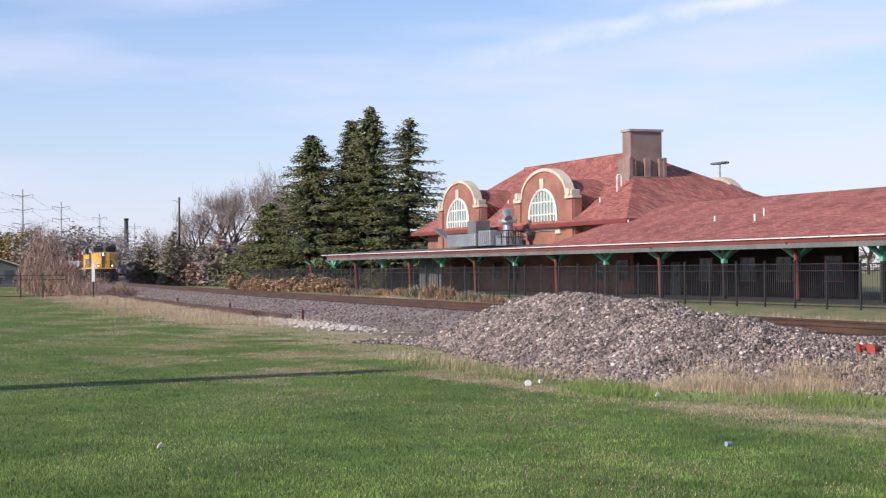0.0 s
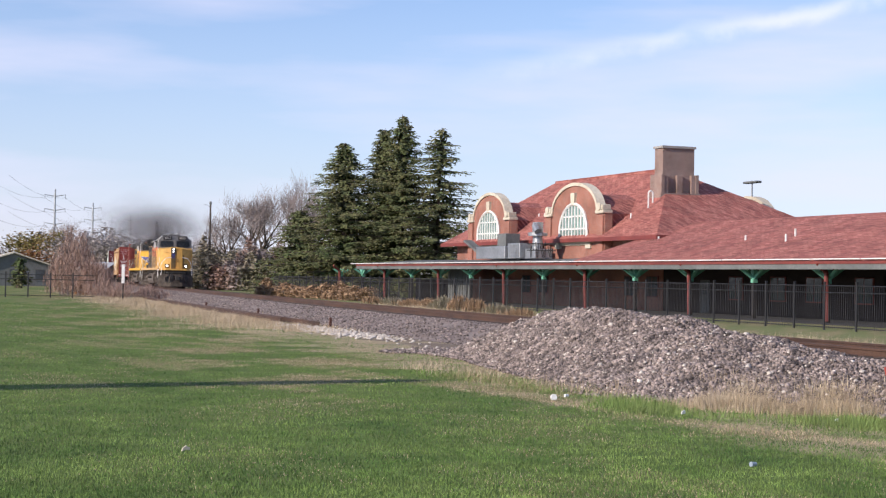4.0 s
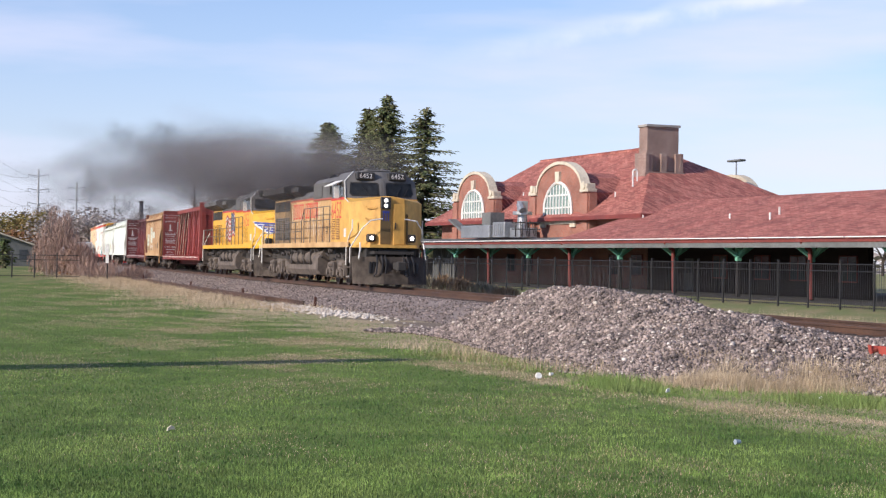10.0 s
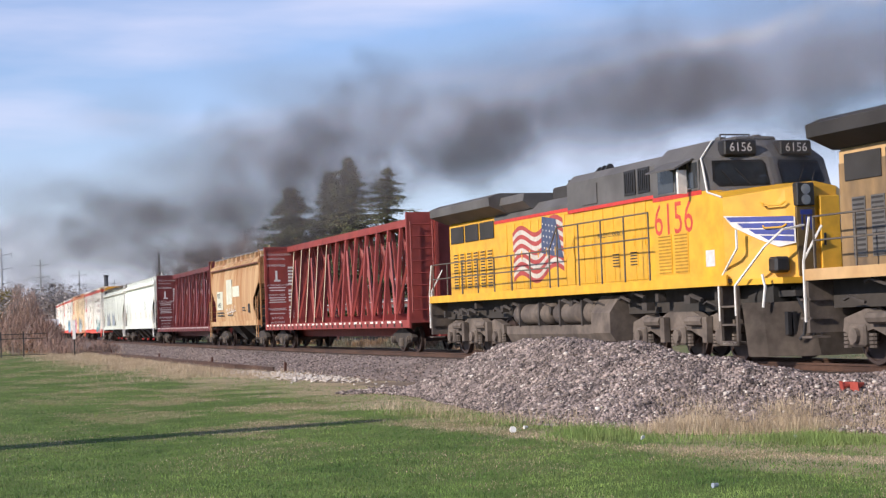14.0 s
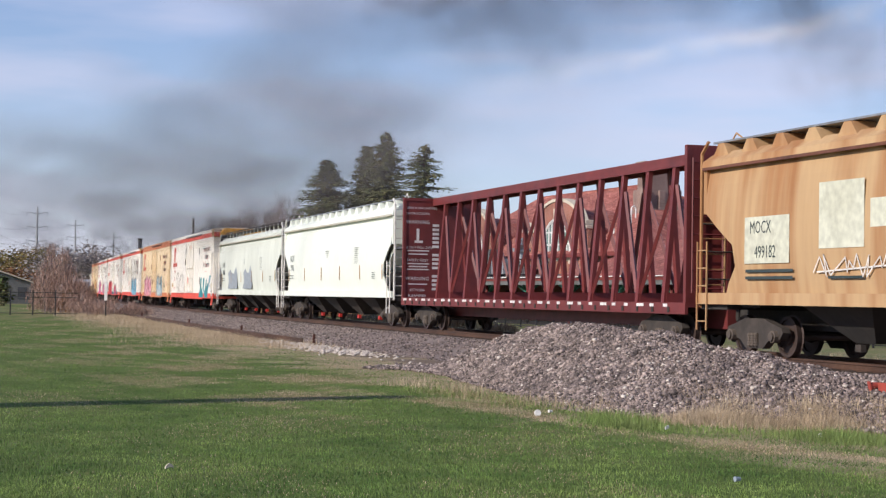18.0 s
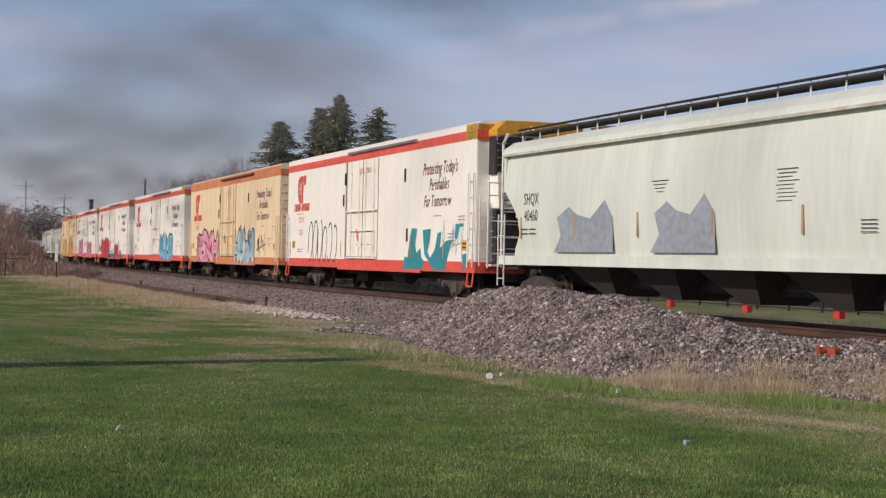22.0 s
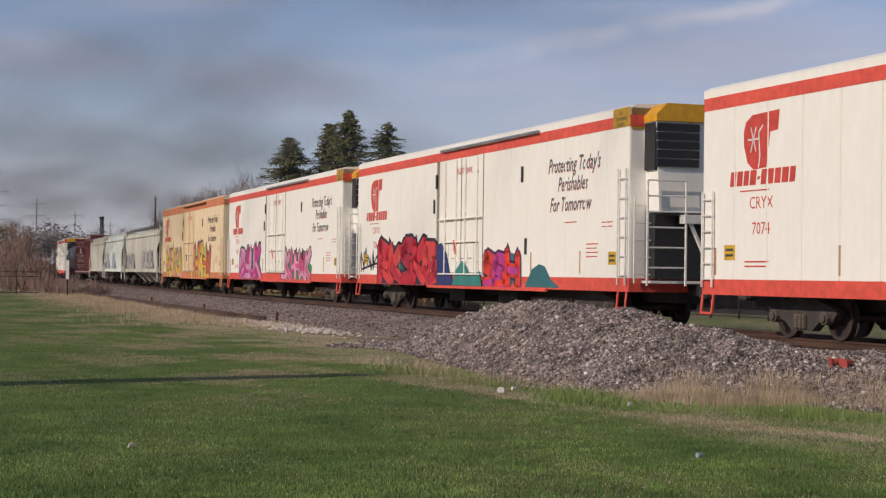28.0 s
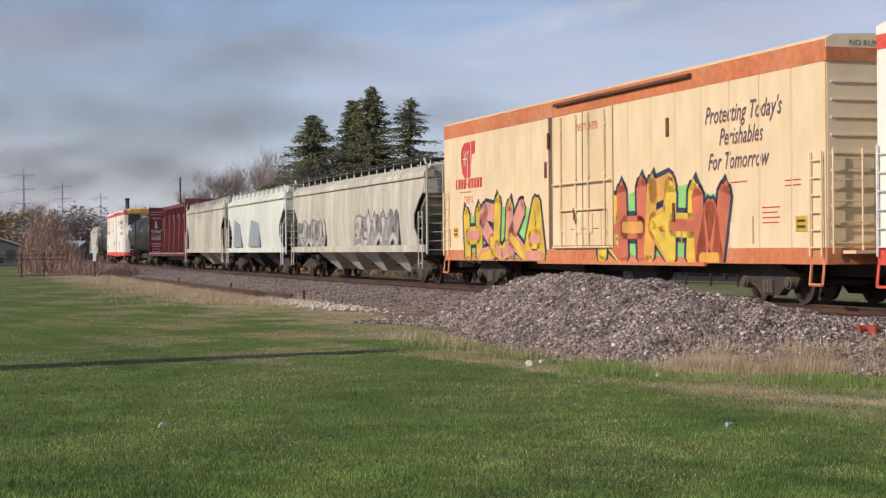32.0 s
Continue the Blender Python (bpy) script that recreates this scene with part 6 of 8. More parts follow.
    for z in (.38, .75, 1.12):
        for y in (-1.5, 1.1):
            bm = bmesh.new()
            box(bm, 8.1, 8.84, y, y + .4, z, z + .04)
            st_ = part("step", bm, M_TRUCK_GREY, well)
            if z < .5:
                bm = bmesh.new()
                box(bm, 8.2, 8.74, y - .02, y, z, z + .045)
                part("step_edge", bm, M_RAILWHITE, st_, "white step edge")
    bm = bmesh.new()
    pl = [(9.15, -1.52), (9.55, -1.3), (10.05, -.5), (10.05, .5), (9.55, 1.3), (9.15, 1.52)]
    a = [bm.verts.new((x + (.22 if abs(y) < 1 else .1), y, .13)) for x, y in pl]
    b = [bm.verts.new((x - .1, y, 1.2)) for x, y in pl]
    for k in range(5):
        bm.faces.new((a[k], a[k + 1], b[k + 1], b[k]))
    bmesh.ops.solidify(bm, geom=bm.faces[:], thickness=.04)
    pg = part("plough", bm, M_TRUCK_GREY, t, "dusty steel snow plough")
    bm = bmesh.new()
    for y in (-.95, -.82, .82, .95):
        box(bm, 9.78, 9.9, y - .04, y + .04, .55, 1.0)
    tagged(part("plough_slot", bm, M_BLACK, pg), kind="stuff")
    for yy in (-.7, -.5, -.36, .36, .5, .7):
        bm = bmesh.new()
        pipe(bm, [(9.8, yy, 1.3), (10.15, yy * 1.05, .95), (10.12, yy * 1.1, .55), (10.05, yy * 1.2, .45)], .035)
        part("air_hose", bm, M_BLACK, t)
    # handrails
    bm = bmesh.new()
    for sgn in (-1, 1):
        y = sgn * 1.5
        lowx = [-10.4 + 1.35 * i for i in range(8)]
        for xx in lowx:
            rod(bm, (xx, y, 1.75), (xx, y, 2.74), .022, 5)
        for z in (2.74, 2.3):
            rod(bm, (-10.4, y, z), (-.95, y, z), .02, 5)
        pipe(bm, [(-.95, y, 2.74), (-.4, y, 3.3), (4.9, y, 3.3)], .02)
        rod(bm, (-.4, y, 2.74), (4.9, y, 2.74), .02, 5)
        for xx in (-.4, .95, 2.3, 3.6, 4.9):
            rod(bm, (xx, y, 1.75), (xx, y, 3.3), .022, 5)
    part("side_handrail", bm, M_RAILDARK, t)
    for sgn in (-1, 1):
        y = sgn * 1.52
        for run in ([(8.12, y, .85), (8.12, y, 1.62), (8.7, y * .98, 2.15), (8.8, y * .95, 2.3), (8.8, y * .95, 2.68)], [(8.8, y, .95), (8.8, y, 1.55), (9.5, y * .8, 2.3), (9.75, y * .62, 2.62), (9.75, y * .3, 2.7)], [(9.62, y * .9, 1.1), (9.62, y * .86, 1.5), (9.5, y * .85, 1.75)],
                    [(-10.75, y, .8), (-10.75, y, 1.9), (-10.5, y, 2.74)], [(-11.0, y * .9, 1.0), (-11.0, y * .9, 1.95), (-10.8, y * .7, 2.6)]):
            bm = bmesh.new()
            pipe(bm, run, .026)
            part("step_handrail", bm, M_RAILWHITE, t, "white step handrail")
    bm = bmesh.new()
    for z in (.5, .85, 1.2):
        box(bm, -10.95, -10.6, -1.5, -1.1, z, z + .04)
        box(bm, -10.95, -10.6, 1.1, 1.5, z, z + .04)
    box(bm, -10.75, -10.65, -1.5, 1.5, .6, 1.65)
    part("rear_steps", bm, M_TRUCK_GREY, t)
    text(t, number, 6.15, 3.05, 1.0, M_REDINK, y=-1.504, name="number", squeeze=.95)
    bm = bmesh.new()
    box(bm, 7.6, 7.98, -1.514, -1.504, 1.98, 2.32)
    part("placard", bm, M_WHITEINK, t)
    return t


def union_decals_old(t):
    """The heading on the hood: plain red blocks, one for a letter."""
    rng = random.Random(4)
    for name, colour, count in (("rust_streak", (.26, .12, .055), 110), ("bare_streak", (.74, .62, .48), 130)):
        bm = bmesh.new()
        for i in range(count):
            x, z = (rng.uniform(-5.8, 4.9), rng.uniform(2.0, 3.0)) if name == "rust_streak" else (rng.uniform(-5.8, 1.2), rng.uniform(2.6, 3.68))
            w, hgt = rng.uniform(.012, .045), rng.uniform(.08, .75)
            box(bm, x, x + w, -.9675, -.9665, max(1.85, z - hgt), z)
        tagged(part(name, bm, mat(name, colour), t), kind="stuff")
    x = -5.45
    for k, w in enumerate((.40, .42, .16, .44, .42, 0, .38, .42, .40, .15, .36, .40)):
        if w == 0:
            x += .36
            continue
        bm = bmesh.new()
        tall = .7
        if w > .2:
            box(bm, x, x + .1, -.974, -.97, 2.92, 2.92 + tall)
            box(bm, x + w - .1, x + w, -.974, -.97, 2.92, 2.92 + tall)
            box(bm, x + .1, x + w - .1, -.974, -.97, 2.92, 3.0)
            box(bm, x + .1, x + w - .1, -.974, -.97, 2.84 + tall, 2.92 + tall)
        else:
            box(bm, x, x + w * .7, -.974, -.97, 2.92, 2.92 + tall)
        part("lettering", bm, M_REDINK, t)
        x += w + .115


def flag_decals(t):
    """A waving striped flag on the hood and a winged emblem on the nose."""
    red, white = mat("flag_red", (.42, .07, .06), (.34, .06, .055), bump=0), mat("flag_white", (.58, .54, .47), (.5, .46, .4), bump=0)
    def wave(x, z):
        return z + .16 * math.sin((x + 4.9) * 2.6) + (x + 3) * .06
    for k in range(11):
        z0, z1 = 2.12 + k * .125, 2.12 + (k + 1) * .125
        xs = [-4.85 + i * .19 for i in range(20)]
        pts = [(x, wave(x, z0)) for x in xs] + [(x, wave(x, z1)) for x in xs[::-1]]
        bm = bmesh.new()
        a = [bm.verts.new((x, -.968, z)) for x, z in pts[:20]]
        b = [bm.verts.new((x, -.968, z)) for x, z in pts[:19:-1]]
        for i in range(19):
            bm.faces.new((a[i], a[i + 1], b[i + 1], b[i]))
        part("flag_stripe", bm, red if k % 2 == 0 else white, t)
    flat(t, "flag_canton", [(-2.75, 2.75), (-1.25, 2.55), (-1.7, 3.6), (-2.65, 3.72)], -.972, mat("flag_blue", (.07, .09, .16), (.05, .07, .13), bump=0))
    bm = bmesh.new()
    for i in range(5):
        for j in range(5):
            x, z = -2.55 + i * .22 - j * .02, 2.85 + j * .16 - i * .03
            box(bm, x, x + .05, -.977, -.975, z, z + .05)
    tagged(part("flag_star", bm, white, t), kind="stuff")
    text(t, "BUILDING AMERICA", 1.7, 2.98, .17, M_INK, y=-.968)
    # winged emblem on the slanting nose cheeks
    for sgn in (-1, 1):
        d = Vector((1.02, sgn * -.905, 0)).normalized()
        out = Vector((.905, sgn * 1.02, 0)).normalized()
        base = Vector((8.4, sgn * 1.505, 0))
        bm = bmesh.new()
        v = [bm.verts.new(base + d * a + out * .01 + Vector((0, 0, z))) for a, z in ((.0, 2.98), (1.5, 2.88), (1.5, 2.36), (1.15, 2.3), (.75, 2.46), (.2, 2.74))]
        bm.faces.new(v)
        ground_ = part("wing_ground", bm, M_WHITEINK, t, "white ground of the winged emblem")
        for k in range(4):
            bm = bmesh.new()
            z = 2.95 - k * .135
            pts = [(.05 + k * .24, z), (1.47, z - .05), (1.47, z - .155), (.15 + k * .26, z - .1)]
            bm.faces.new([bm.verts.new(base + d * a + out * .018 + Vector((0, 0, zz))) for a, zz in pts])
            part("wing", bm, M_BLUE, ground_)


# ---- refrigerator cars ----
def stroke(bm, pts, w, y):
    """A broad painted stroke with round ends."""
    for (x0, z0), (x1, z1) in zip(pts, pts[1:]):
        d = Vector((x1 - x0, z1 - z0))
        if d.length < 1e-4:
            continue
        d.normalize()
        n = Vector((-d.y, d.x)) * w / 2
        e = d * w * .3
        q = [(x0 - e.x + n.x * .6, z0 - e.y + n.y * .6), (x0 + n.x, z0 + n.y), (x1 + n.x, z1 + n.y), (x1 + e.x + n.x * .6, z1 + e.y + n.y * .6), (x1 + e.x - n.x * .6, z1 + e.y - n.y * .6), (x1 - n.x, z1 - n.y), (x0 - n.x, z0 - n.y), (x0 - e.x - n.x * .6, z0 - e.y - n.y * .6)]
        bm.faces.new([bm.verts.new((a, y, max(b, .815))) for a, b in q])


GLYPHS = [[[(0, 0), (.1, 1), (.5, .3), (.9, 1), (1, 0)]], [[(.9, .9), (.3, 1), (.05, .7), (.8, .4), (.9, .1), (.1, 0)]], [[(0, 1), (.1, 0)], [(.9, 1), (.95, 0)], [(.1, .5), (.9, .5)]],
          [[(.9, .9), (.2, .95), (.05, .3), (.4, 0), (.95, .2), (.85, .5), (.5, .45)]], [[(0, 1), (.2, 0), (.5, .7), (.8, 0), (1, 1)]], [[(.1, 0), (.15, 1)], [(.15, .95), (.9, .9), (.85, .5), (.2, .45), (.95, 0)]],
          [[(.05, 0), (.5, 1), (.95, 0)], [(.25, .35), (.75, .35)]], [[(.1, 1), (.15, 0)], [(.9, 1), (.15, .45), (1, 0)]], [[(.1, 1), (.1, .2), (.5, 0), (.9, .2), (.9, 1)]]]
PAINTS = {}


def paint(color):
    if color not in PAINTS:
        PAINTS[color] = mat("spray_%d" % len(PAINTS), color, tuple(c * .8 + .015 for c in color), rough=.6, grain=2, stain=1.5, bump=0)
    return PAINTS[color]


def graffiti(t, x0, x1, z0, z1, fills, edge, back, seed, letters=4, y=-1.607, weight=.42):
    """Spray-painted shapes that spell nothing: a cloud, then outlined strokes with spiked ends in two colours."""
    rng = random.Random(seed)
    g = None
    if back:
        n = 26
        cx, cz = (x0 + x1) / 2, (z0 + z1) / 2
        pts = []
        for i in range(n):
            a = 2 * math.pi * i / n
            k = rng.uniform(.82, 1.08)
            ca, sa = math.cos(a), math.sin(a)
            pts.append((cx + math.copysign(abs(ca) ** .6, ca) * (x1 - x0) * .52 * k, max(.83, cz + math.copysign(abs(sa) ** .6, sa) * (z1 - z0) * .52 * k)))
        g = flat(t, "graffiti", pts, y, paint(back), "spray-painted cloud of colour", thick=.0015)
    w = (x1 - x0) / letters
    tall = z1 - z0
    for i in range(letters):
        gl = rng.choice(GLYPHS)
        lx, lz = x0 + i * w + rng.uniform(-.1, .06) * w, z0 + rng.uniform(0, .1)
        hh, lean = tall * rng.uniform(.8, 1.02), rng.uniform(-.08, .2)
        strokes = [[(lx + a * w * .98 + b * lean * hh, lz + b * hh * rng.uniform(.9, 1.08)) for a, b in q] for q in gl]
        size = min(weight * w, .55)
        letter = None
        for k, (col, grow) in enumerate(((edge, 1.42), (fills[i % len(fills)], 1.0), (fills[(i + 1) % len(fills)], .5))):
            bm = bmesh.new()
            depth = y - .002 - .0012 * k - .0003 * i
            for q in strokes:
                if k == 2:
                    q = [(a, b) for a, b in q if b < lz + hh * .55]
                stroke(bm, q, size * grow, depth)
                if k < 2 and len(q) > 1:
                    # spiked flares at the ends of a stroke
                    for (a0, b0), (a1, b1) in ((q[1], q[0]), (q[-2], q[-1])):
                        d = Vector((a1 - a0, b1 - b0))
                        if d.length > .05:
                            d.normalize()
                            n_ = Vector((-d.y, d.x)) * size * grow * .5
                            tip = Vector((a1, b1)) + (d + Vector((rng.uniform(-.5, .5), .25))) * size * (.42 + .2 * (grow > 1))
                            bm.faces.new([bm.verts.new((p.x, depth, max(p.y, .82))) for p in (Vector((a1, b1)) + n_, tip, Vector((a1, b1)) - n_)])
            if bm.faces:
                ob = part("graffiti_letter" if letter is None else "fill", bm, paint(col), letter or g or t)
                letter = letter or (ob if g is None else None)
            else:
                bm.free()


def scribble(t, x0, x1, z0, z1, color, seed, y=-1.607, w=.05, n=5, jagged=False):
    """A thin tag: loops, or a jagged line that doubles back on itself."""
    rng = random.Random(seed)
    bm = bmesh.new()
    if jagged:
        pts = [(x0 + (x1 - x0) * (k + rng.uniform(-1.6, 1.6)) / (4 * n), z0 + (z1 - z0) * (rng.uniform(.6, 1.05) if k % 2 else rng.uniform(-.05, .4))) for k in range(4 * n)]
        stroke(bm, pts, w, y)
        stroke(bm, [(x0, z0 + (z1 - z0) * .2), (x1 + .2, z0 + (z1 - z0) * .45)], w, y)
        tagged(part("graffiti_tag", bm, paint(color), t), kind="stuff")
        return
    step = (x1 - x0) / n
    for i in range(n):
        a = x0 + i * step
        turn, gap = rng.uniform(2.5, 5.5), rng.uniform(4.2, 6.1)
        tall = rng.uniform(.85, 1.05)
        pts = []
        for k in range(13):
            q = turn + gap * k / 12
            u, v = .5 + .46 * math.cos(q), (.5 + .5 * math.sin(q)) * tall
            pts.append((a + step * (u + .25 * v), z0 + (z1 - z0) * v))
        stroke(bm, pts, w, y)
    tagged(part("graffiti_tag", bm, paint(color), t), kind="stuff")


def reefer(label, tan, unit, number, city, length=22.6):
    t = thing("refrigerator_car", label, "freight car", "refrigerator cars")
    body, stripe = (M_REEFER_TAN, M_STRIPE_OLD) if tan else (M_REEFER, M_STRIPE)
    h = length / 2
    bm = bmesh.new()
    box(bm, -h, h, -1.57, 1.57, .95, 4.86)
    part("body", bm, body, t)
    bm = bmesh.new()
    slab(bm, [(-1.6, 4.82), (-1.6, 4.98), (-1.45, 5.06), (0, 5.12), (1.45, 5.06), (1.6, 4.98), (1.6, 4.82)], (-h - .02, h + .02), "x")
    part("roof", bm, body, t)
    bm = bmesh.new()
    box(bm, -h + .02, h - .02, -1.577, -1.572, 1.12, 4.55)
    part("panel_seam", bm, mat("rusty_seam", (.17, .115, .065), (.11, .075, .045)) if tan else mat("grimy_seam", (.30, .26, .2), (.2, .17, .13)), t)
    n = 18
    w = length / n
    bm = bmesh.new()
    gap_ = .022 if tan else .014
    box(bm, -w / 2 + gap_, w / 2 - gap_, -.03, 0, 1.11, 4.56, bevel=.006)
    box(bm, -w / 2 + .012, -w / 2 + .05, -.037, -.03, 1.13, 4.54)
    first = None
    for i in range(n):
        xx = -h + (i + .5) * w
        if -2.2 < xx < 1.75:
            continue
        m = pose(xx, -1.57, 0)
        if first is None:
            first = part("side_panel", bm, body, t, m=m)
        else:
            share(first, t, m)
    for name, z0, z1 in (("side_sill", .80, 1.11), ("top_stripe", 4.56, 4.97 if tan else 4.82)):
        bm = bmesh.new()
        box(bm, -h, h, -1.606, -1.56, z0, z1)
        box(bm, -h, h, 1.56, 1.606, z0, z1)
        box(bm, h, h + .026, -1.6, 1.6, z0, min(z1, 4.82))
        part(name, bm, stripe, t, "faded orange stripe" if tan else "bright red stripe")
    # plug door with its bars
    bm = bmesh.new()
    box(bm, -2.2, 1.72, -1.615, -1.56, 1.13, 4.55, bevel=.01)
    for xx in (-2.15, 1.66):
        box(bm, xx, xx + .05, -1.63, -1.6, 1.13, 4.55)
    d = part("door", bm, body, t)
    bm = bmesh.new()
    for xx in (-1.55, -.55, .25, 1.25):
        rod(bm, (xx, -1.66, 1.15), (xx, -1.66, 4.5), .022, 6)
        for z in (1.5, 2.9, 4.1):
            box(bm, xx - .05, xx + .05, -1.67, -1.615, z, z + .07)
    for z, a, b in ((2.78, -2.1, 1.6), (2.1, -1.6, 1.3), (1.16, -2.1, 1.6)):
        rod(bm, (a, -1.67, z), (b, -1.67, z), .024, 6)
    part("locking_bar", bm, body, d)
    # upright door seams, and dark strips that paint shadow lines beside the bars
    bm = bmesh.new()
    for xx in (-2.17, -.16, 1.7):
        box(bm, xx - .012, xx + .012, -1.634, -1.615, 1.14, 4.54)
    for z, a, b in ((2.72, -2.1, 1.65), (2.06, -1.65, 1.35), (1.2, -2.1, 1.65), (1.62, -1.0, .8)):
        box(bm, a, b, -1.619, -1.615, z - .012, z + .012)
    for a, b in ((-1.7, -1.3), (.95, 1.35)):
        box(bm, a, a + .02, -1.619, -1.615, 1.25, 2.06)
        box(bm, b, b + .02, -1.619, -1.615, 1.25, 2.06)
    tagged(part("door_seam", bm, mat("grimy_seam", (.30, .26, .2)), d, "thin dark seams of the door and painted shadow lines at its bars"), kind="stuff")
    for xx in (-.62, .1):
        bm = bmesh.new()
        box(bm, xx, xx + .34, -1.64, -1.615, 1.5, 2.0, bevel=.01)
        part("latch_plate", bm, body, d)
    bm = bmesh.new()
    box(bm, -.64, -.54, -1.69, -1.62, 1.85, 2.1)
    rod(bm, (-.6, -1.7, 2.15), (-.45, -1.7, 1.75), .02, 5)
    part("door_handle", bm, M_STRIPE if not tan else M_RUST, d)
    bm = bmesh.new()
    rod(bm, (-1.9, -1.68, 4.84), (5.86, -1.68, 4.84), .045, 8)
    for k in range(9):
        box(bm, -1.8 + k * .95, -1.74 + k * .95, -1.68, -1.6, 4.8, 4.88)
    part("door_track", bm, M_RUST if tan else M_STEEL, t)
    bm = bmesh.new()
    box(bm, -3.2, 6.5, -1.66, -1.6, .74, .82)
    part("door_sill", bm, stripe, t)
    # underframe
    bm = bmesh.new()
    box(bm, -h, h, -.35, .35, .55, .98)
    box(bm, -5, 5, -1.3, 1.3, .78, .95)
    box(bm, -3.2, -1.8, -.9, .2, .35, .8)
    rod(bm, (1.2, -.7, .55), (2.6, -.7, .55), .22, 10)
    part("underframe", bm, M_UNDER, t)
    for x in (-8.3, 8.3):
        freight_truck(t, x)
    coupler(t, -h, -1)
    coupler(t, h, 1)
    # lettering
    bm = bmesh.new()
    slab(bm, [(-9.6, 4.2), (-9.35, 4.33), (-8.35, 4.36), (-8.4, 3.98), (-8.68, 3.96), (-8.82, 3.28), (-9.3, 3.26), (-9.52, 3.4), (-9.66, 3.72), (-9.68, 4.0)], (-1.606, -1.602))
    lg = part("emblem", bm, M_REDINK, t, "plain red emblem")
    bm = bmesh.new()
    for k in range(3):
        a = k * math.pi / 3
        stroke(bm, [(-9.3 - .2 * math.cos(a), 3.85 - .27 * math.sin(a)), (-9.3 + .2 * math.cos(a), 3.85 + .27 * math.sin(a))], .035, -1.609)
    stroke(bm, [(-8.95, 4.1), (-9.1, 3.98), (-9.05, 3.5), (-9.1, 3.3)], .04, -1.609)
    part("emblem_star", bm, M_WHITEINK, lg)
    x = -10.2
    bm = bmesh.new()
    for k, wd in enumerate((.24, .24, .22, .26, .12, .22, .24, .24, .26, .22)):
        z0, z1 = (3.06, 3.12) if wd < .15 else (2.96, 3.25)
        slab(bm, [(x, z0), (x + wd - .03, z0), (x + wd + .01, z1), (x + .04, z1)], (-1.606, -1.602))
        x += wd + .02
    tagged(part("heading", bm, M_REDINK, t, "plain red heading blocks"), kind="stuff")
    text(t, "CRYX", -9.0, 2.6, .34, M_REDINK, y=-1.604)
    text(t, number, -9.0, 2.1, .34, M_REDINK, y=-1.604)
    bars(t, [(-9.8, 2.84, 1.1, .025), (-9.6, 1.45, .9, .03), (-9.6, 1.36, .8, .03), (8.9, 1.9, .7, .025), (8.9, 1.8, .6, .025), (8.9, 1.7, .7, .025), (8.9, 1.6, .65, .025), (9.8, 2.4, .6, .025), (9.8, 2.3, .6, .025), (7.5, 2.45, .8, .025), (-1.5, 3.5, .45, .04), (-1.5, 3.4, .4, .04), (-1.5, 3.3, .45, .04)], M_REDINK, -1.604)
    text(t, city, .05, 4.15, .27, M_REDINK, y=-1.62, squeeze=.85)
    for words, x, z, s in (("Protecting Today's", 8.05, 3.88, .52), ("Perishables", 8.0, 3.4, .5), ("For Tomorrow", 7.85, 2.9, .5)):
        text(t, words, x + .008, z - .012, s, M_REDINK, y=-1.604, lean=.35, name="slogan", squeeze=.82)
        text(t, words, x, z + .01, s, mat("slogan_teal", (.03, .13, .14), (.025, .1, .11), bump=0), y=-1.606, lean=.35, name="slogan", squeeze=.82)
    for x, z in ((-10.4, 1.5), (10.2, 1.42)):
        bm = bmesh.new()
        box(bm, x, x + .42, -1.61, -1.602, z, z + .3)
        pl = part("placard", bm, mat("placard_yellow", (.7, .42, .03), bump=0), t, "small yellow placard")
        bars(pl, [(x + .06, z + .18, .3, .05), (x + .06, z + .07, .3, .05)], M_INK, -1.612)
    for x, z in ((-2.55, 3.75), (-2.75, 3.0), (4.6, 3.6), (4.9, 1.7)):
        bm = bmesh.new()
        box(bm, x, x + .12, -1.63, -1.6, z, z + .42)
        part("bracket", bm, M_UNDER if not tan else M_RUST, t)
    for x in (-10.8, 8.5, -6.3, -3.0, 5.3):
        bm = bmesh.new()
        box(bm, x, x + .06, -1.612, -1.602, 1.2, 1.75)
        part("reflector", bm, M_HOP_TAN, t, "yellow-brown reflector strip")
    # ends: ladders, grab irons, platform
    rail = M_RAILWHITE if not tan else M_REEFER_TAN
    for sx in (-1, 1):
        ladder(t, sx * (h - .28), -1.66, .95, 2.9 if not unit or sx < 0 else 3.6, .42, 6, rail)
        ladder(t, sx * (h + .1), -1.2, 1.0, 2.95, .62, 5, rail, "y", name="end_ladder")
        bm = bmesh.new()
        pipe(bm, [(sx * (h - .05), -1.62, .8), (sx * (h - .05), -1.66, .42), (sx * (h - .5), -1.66, .42), (sx * (h - .5), -1.62, .8)], .03)
        part("step", bm, stripe, t)
        bm = bmesh.new()
        box(bm, min(sx * h, sx * (h + .5)), max(sx * h, sx * (h + .5)), -1.3, 1.3, 1.0, 1.06)
        part("end_platform", bm, rail, t)
    if unit:
        bm = bmesh.new()
        slab(bm, [(-1.15, 2.6), (-1.25, 4.7), (-1.0, 5.0), (1.0, 5.0), (1.25, 4.7), (1.15, 2.6)], (h, h + .62), "x")
        u = part("refrigeration_unit", bm, M_REEFER, t, "white refrigeration unit with a yellow cowl")
        bm = bmesh.new()
        slab(bm, [(-1.27, 4.64), (-1.28, 4.78), (-1.02, 5.04), (1.02, 5.04), (1.28, 4.78), (1.27, 4.64)], (h + .01, h + .7), "x")
        part("cowl", bm, M_UNITYELLOW, u, "yellow cowl")
        bm = bmesh.new()
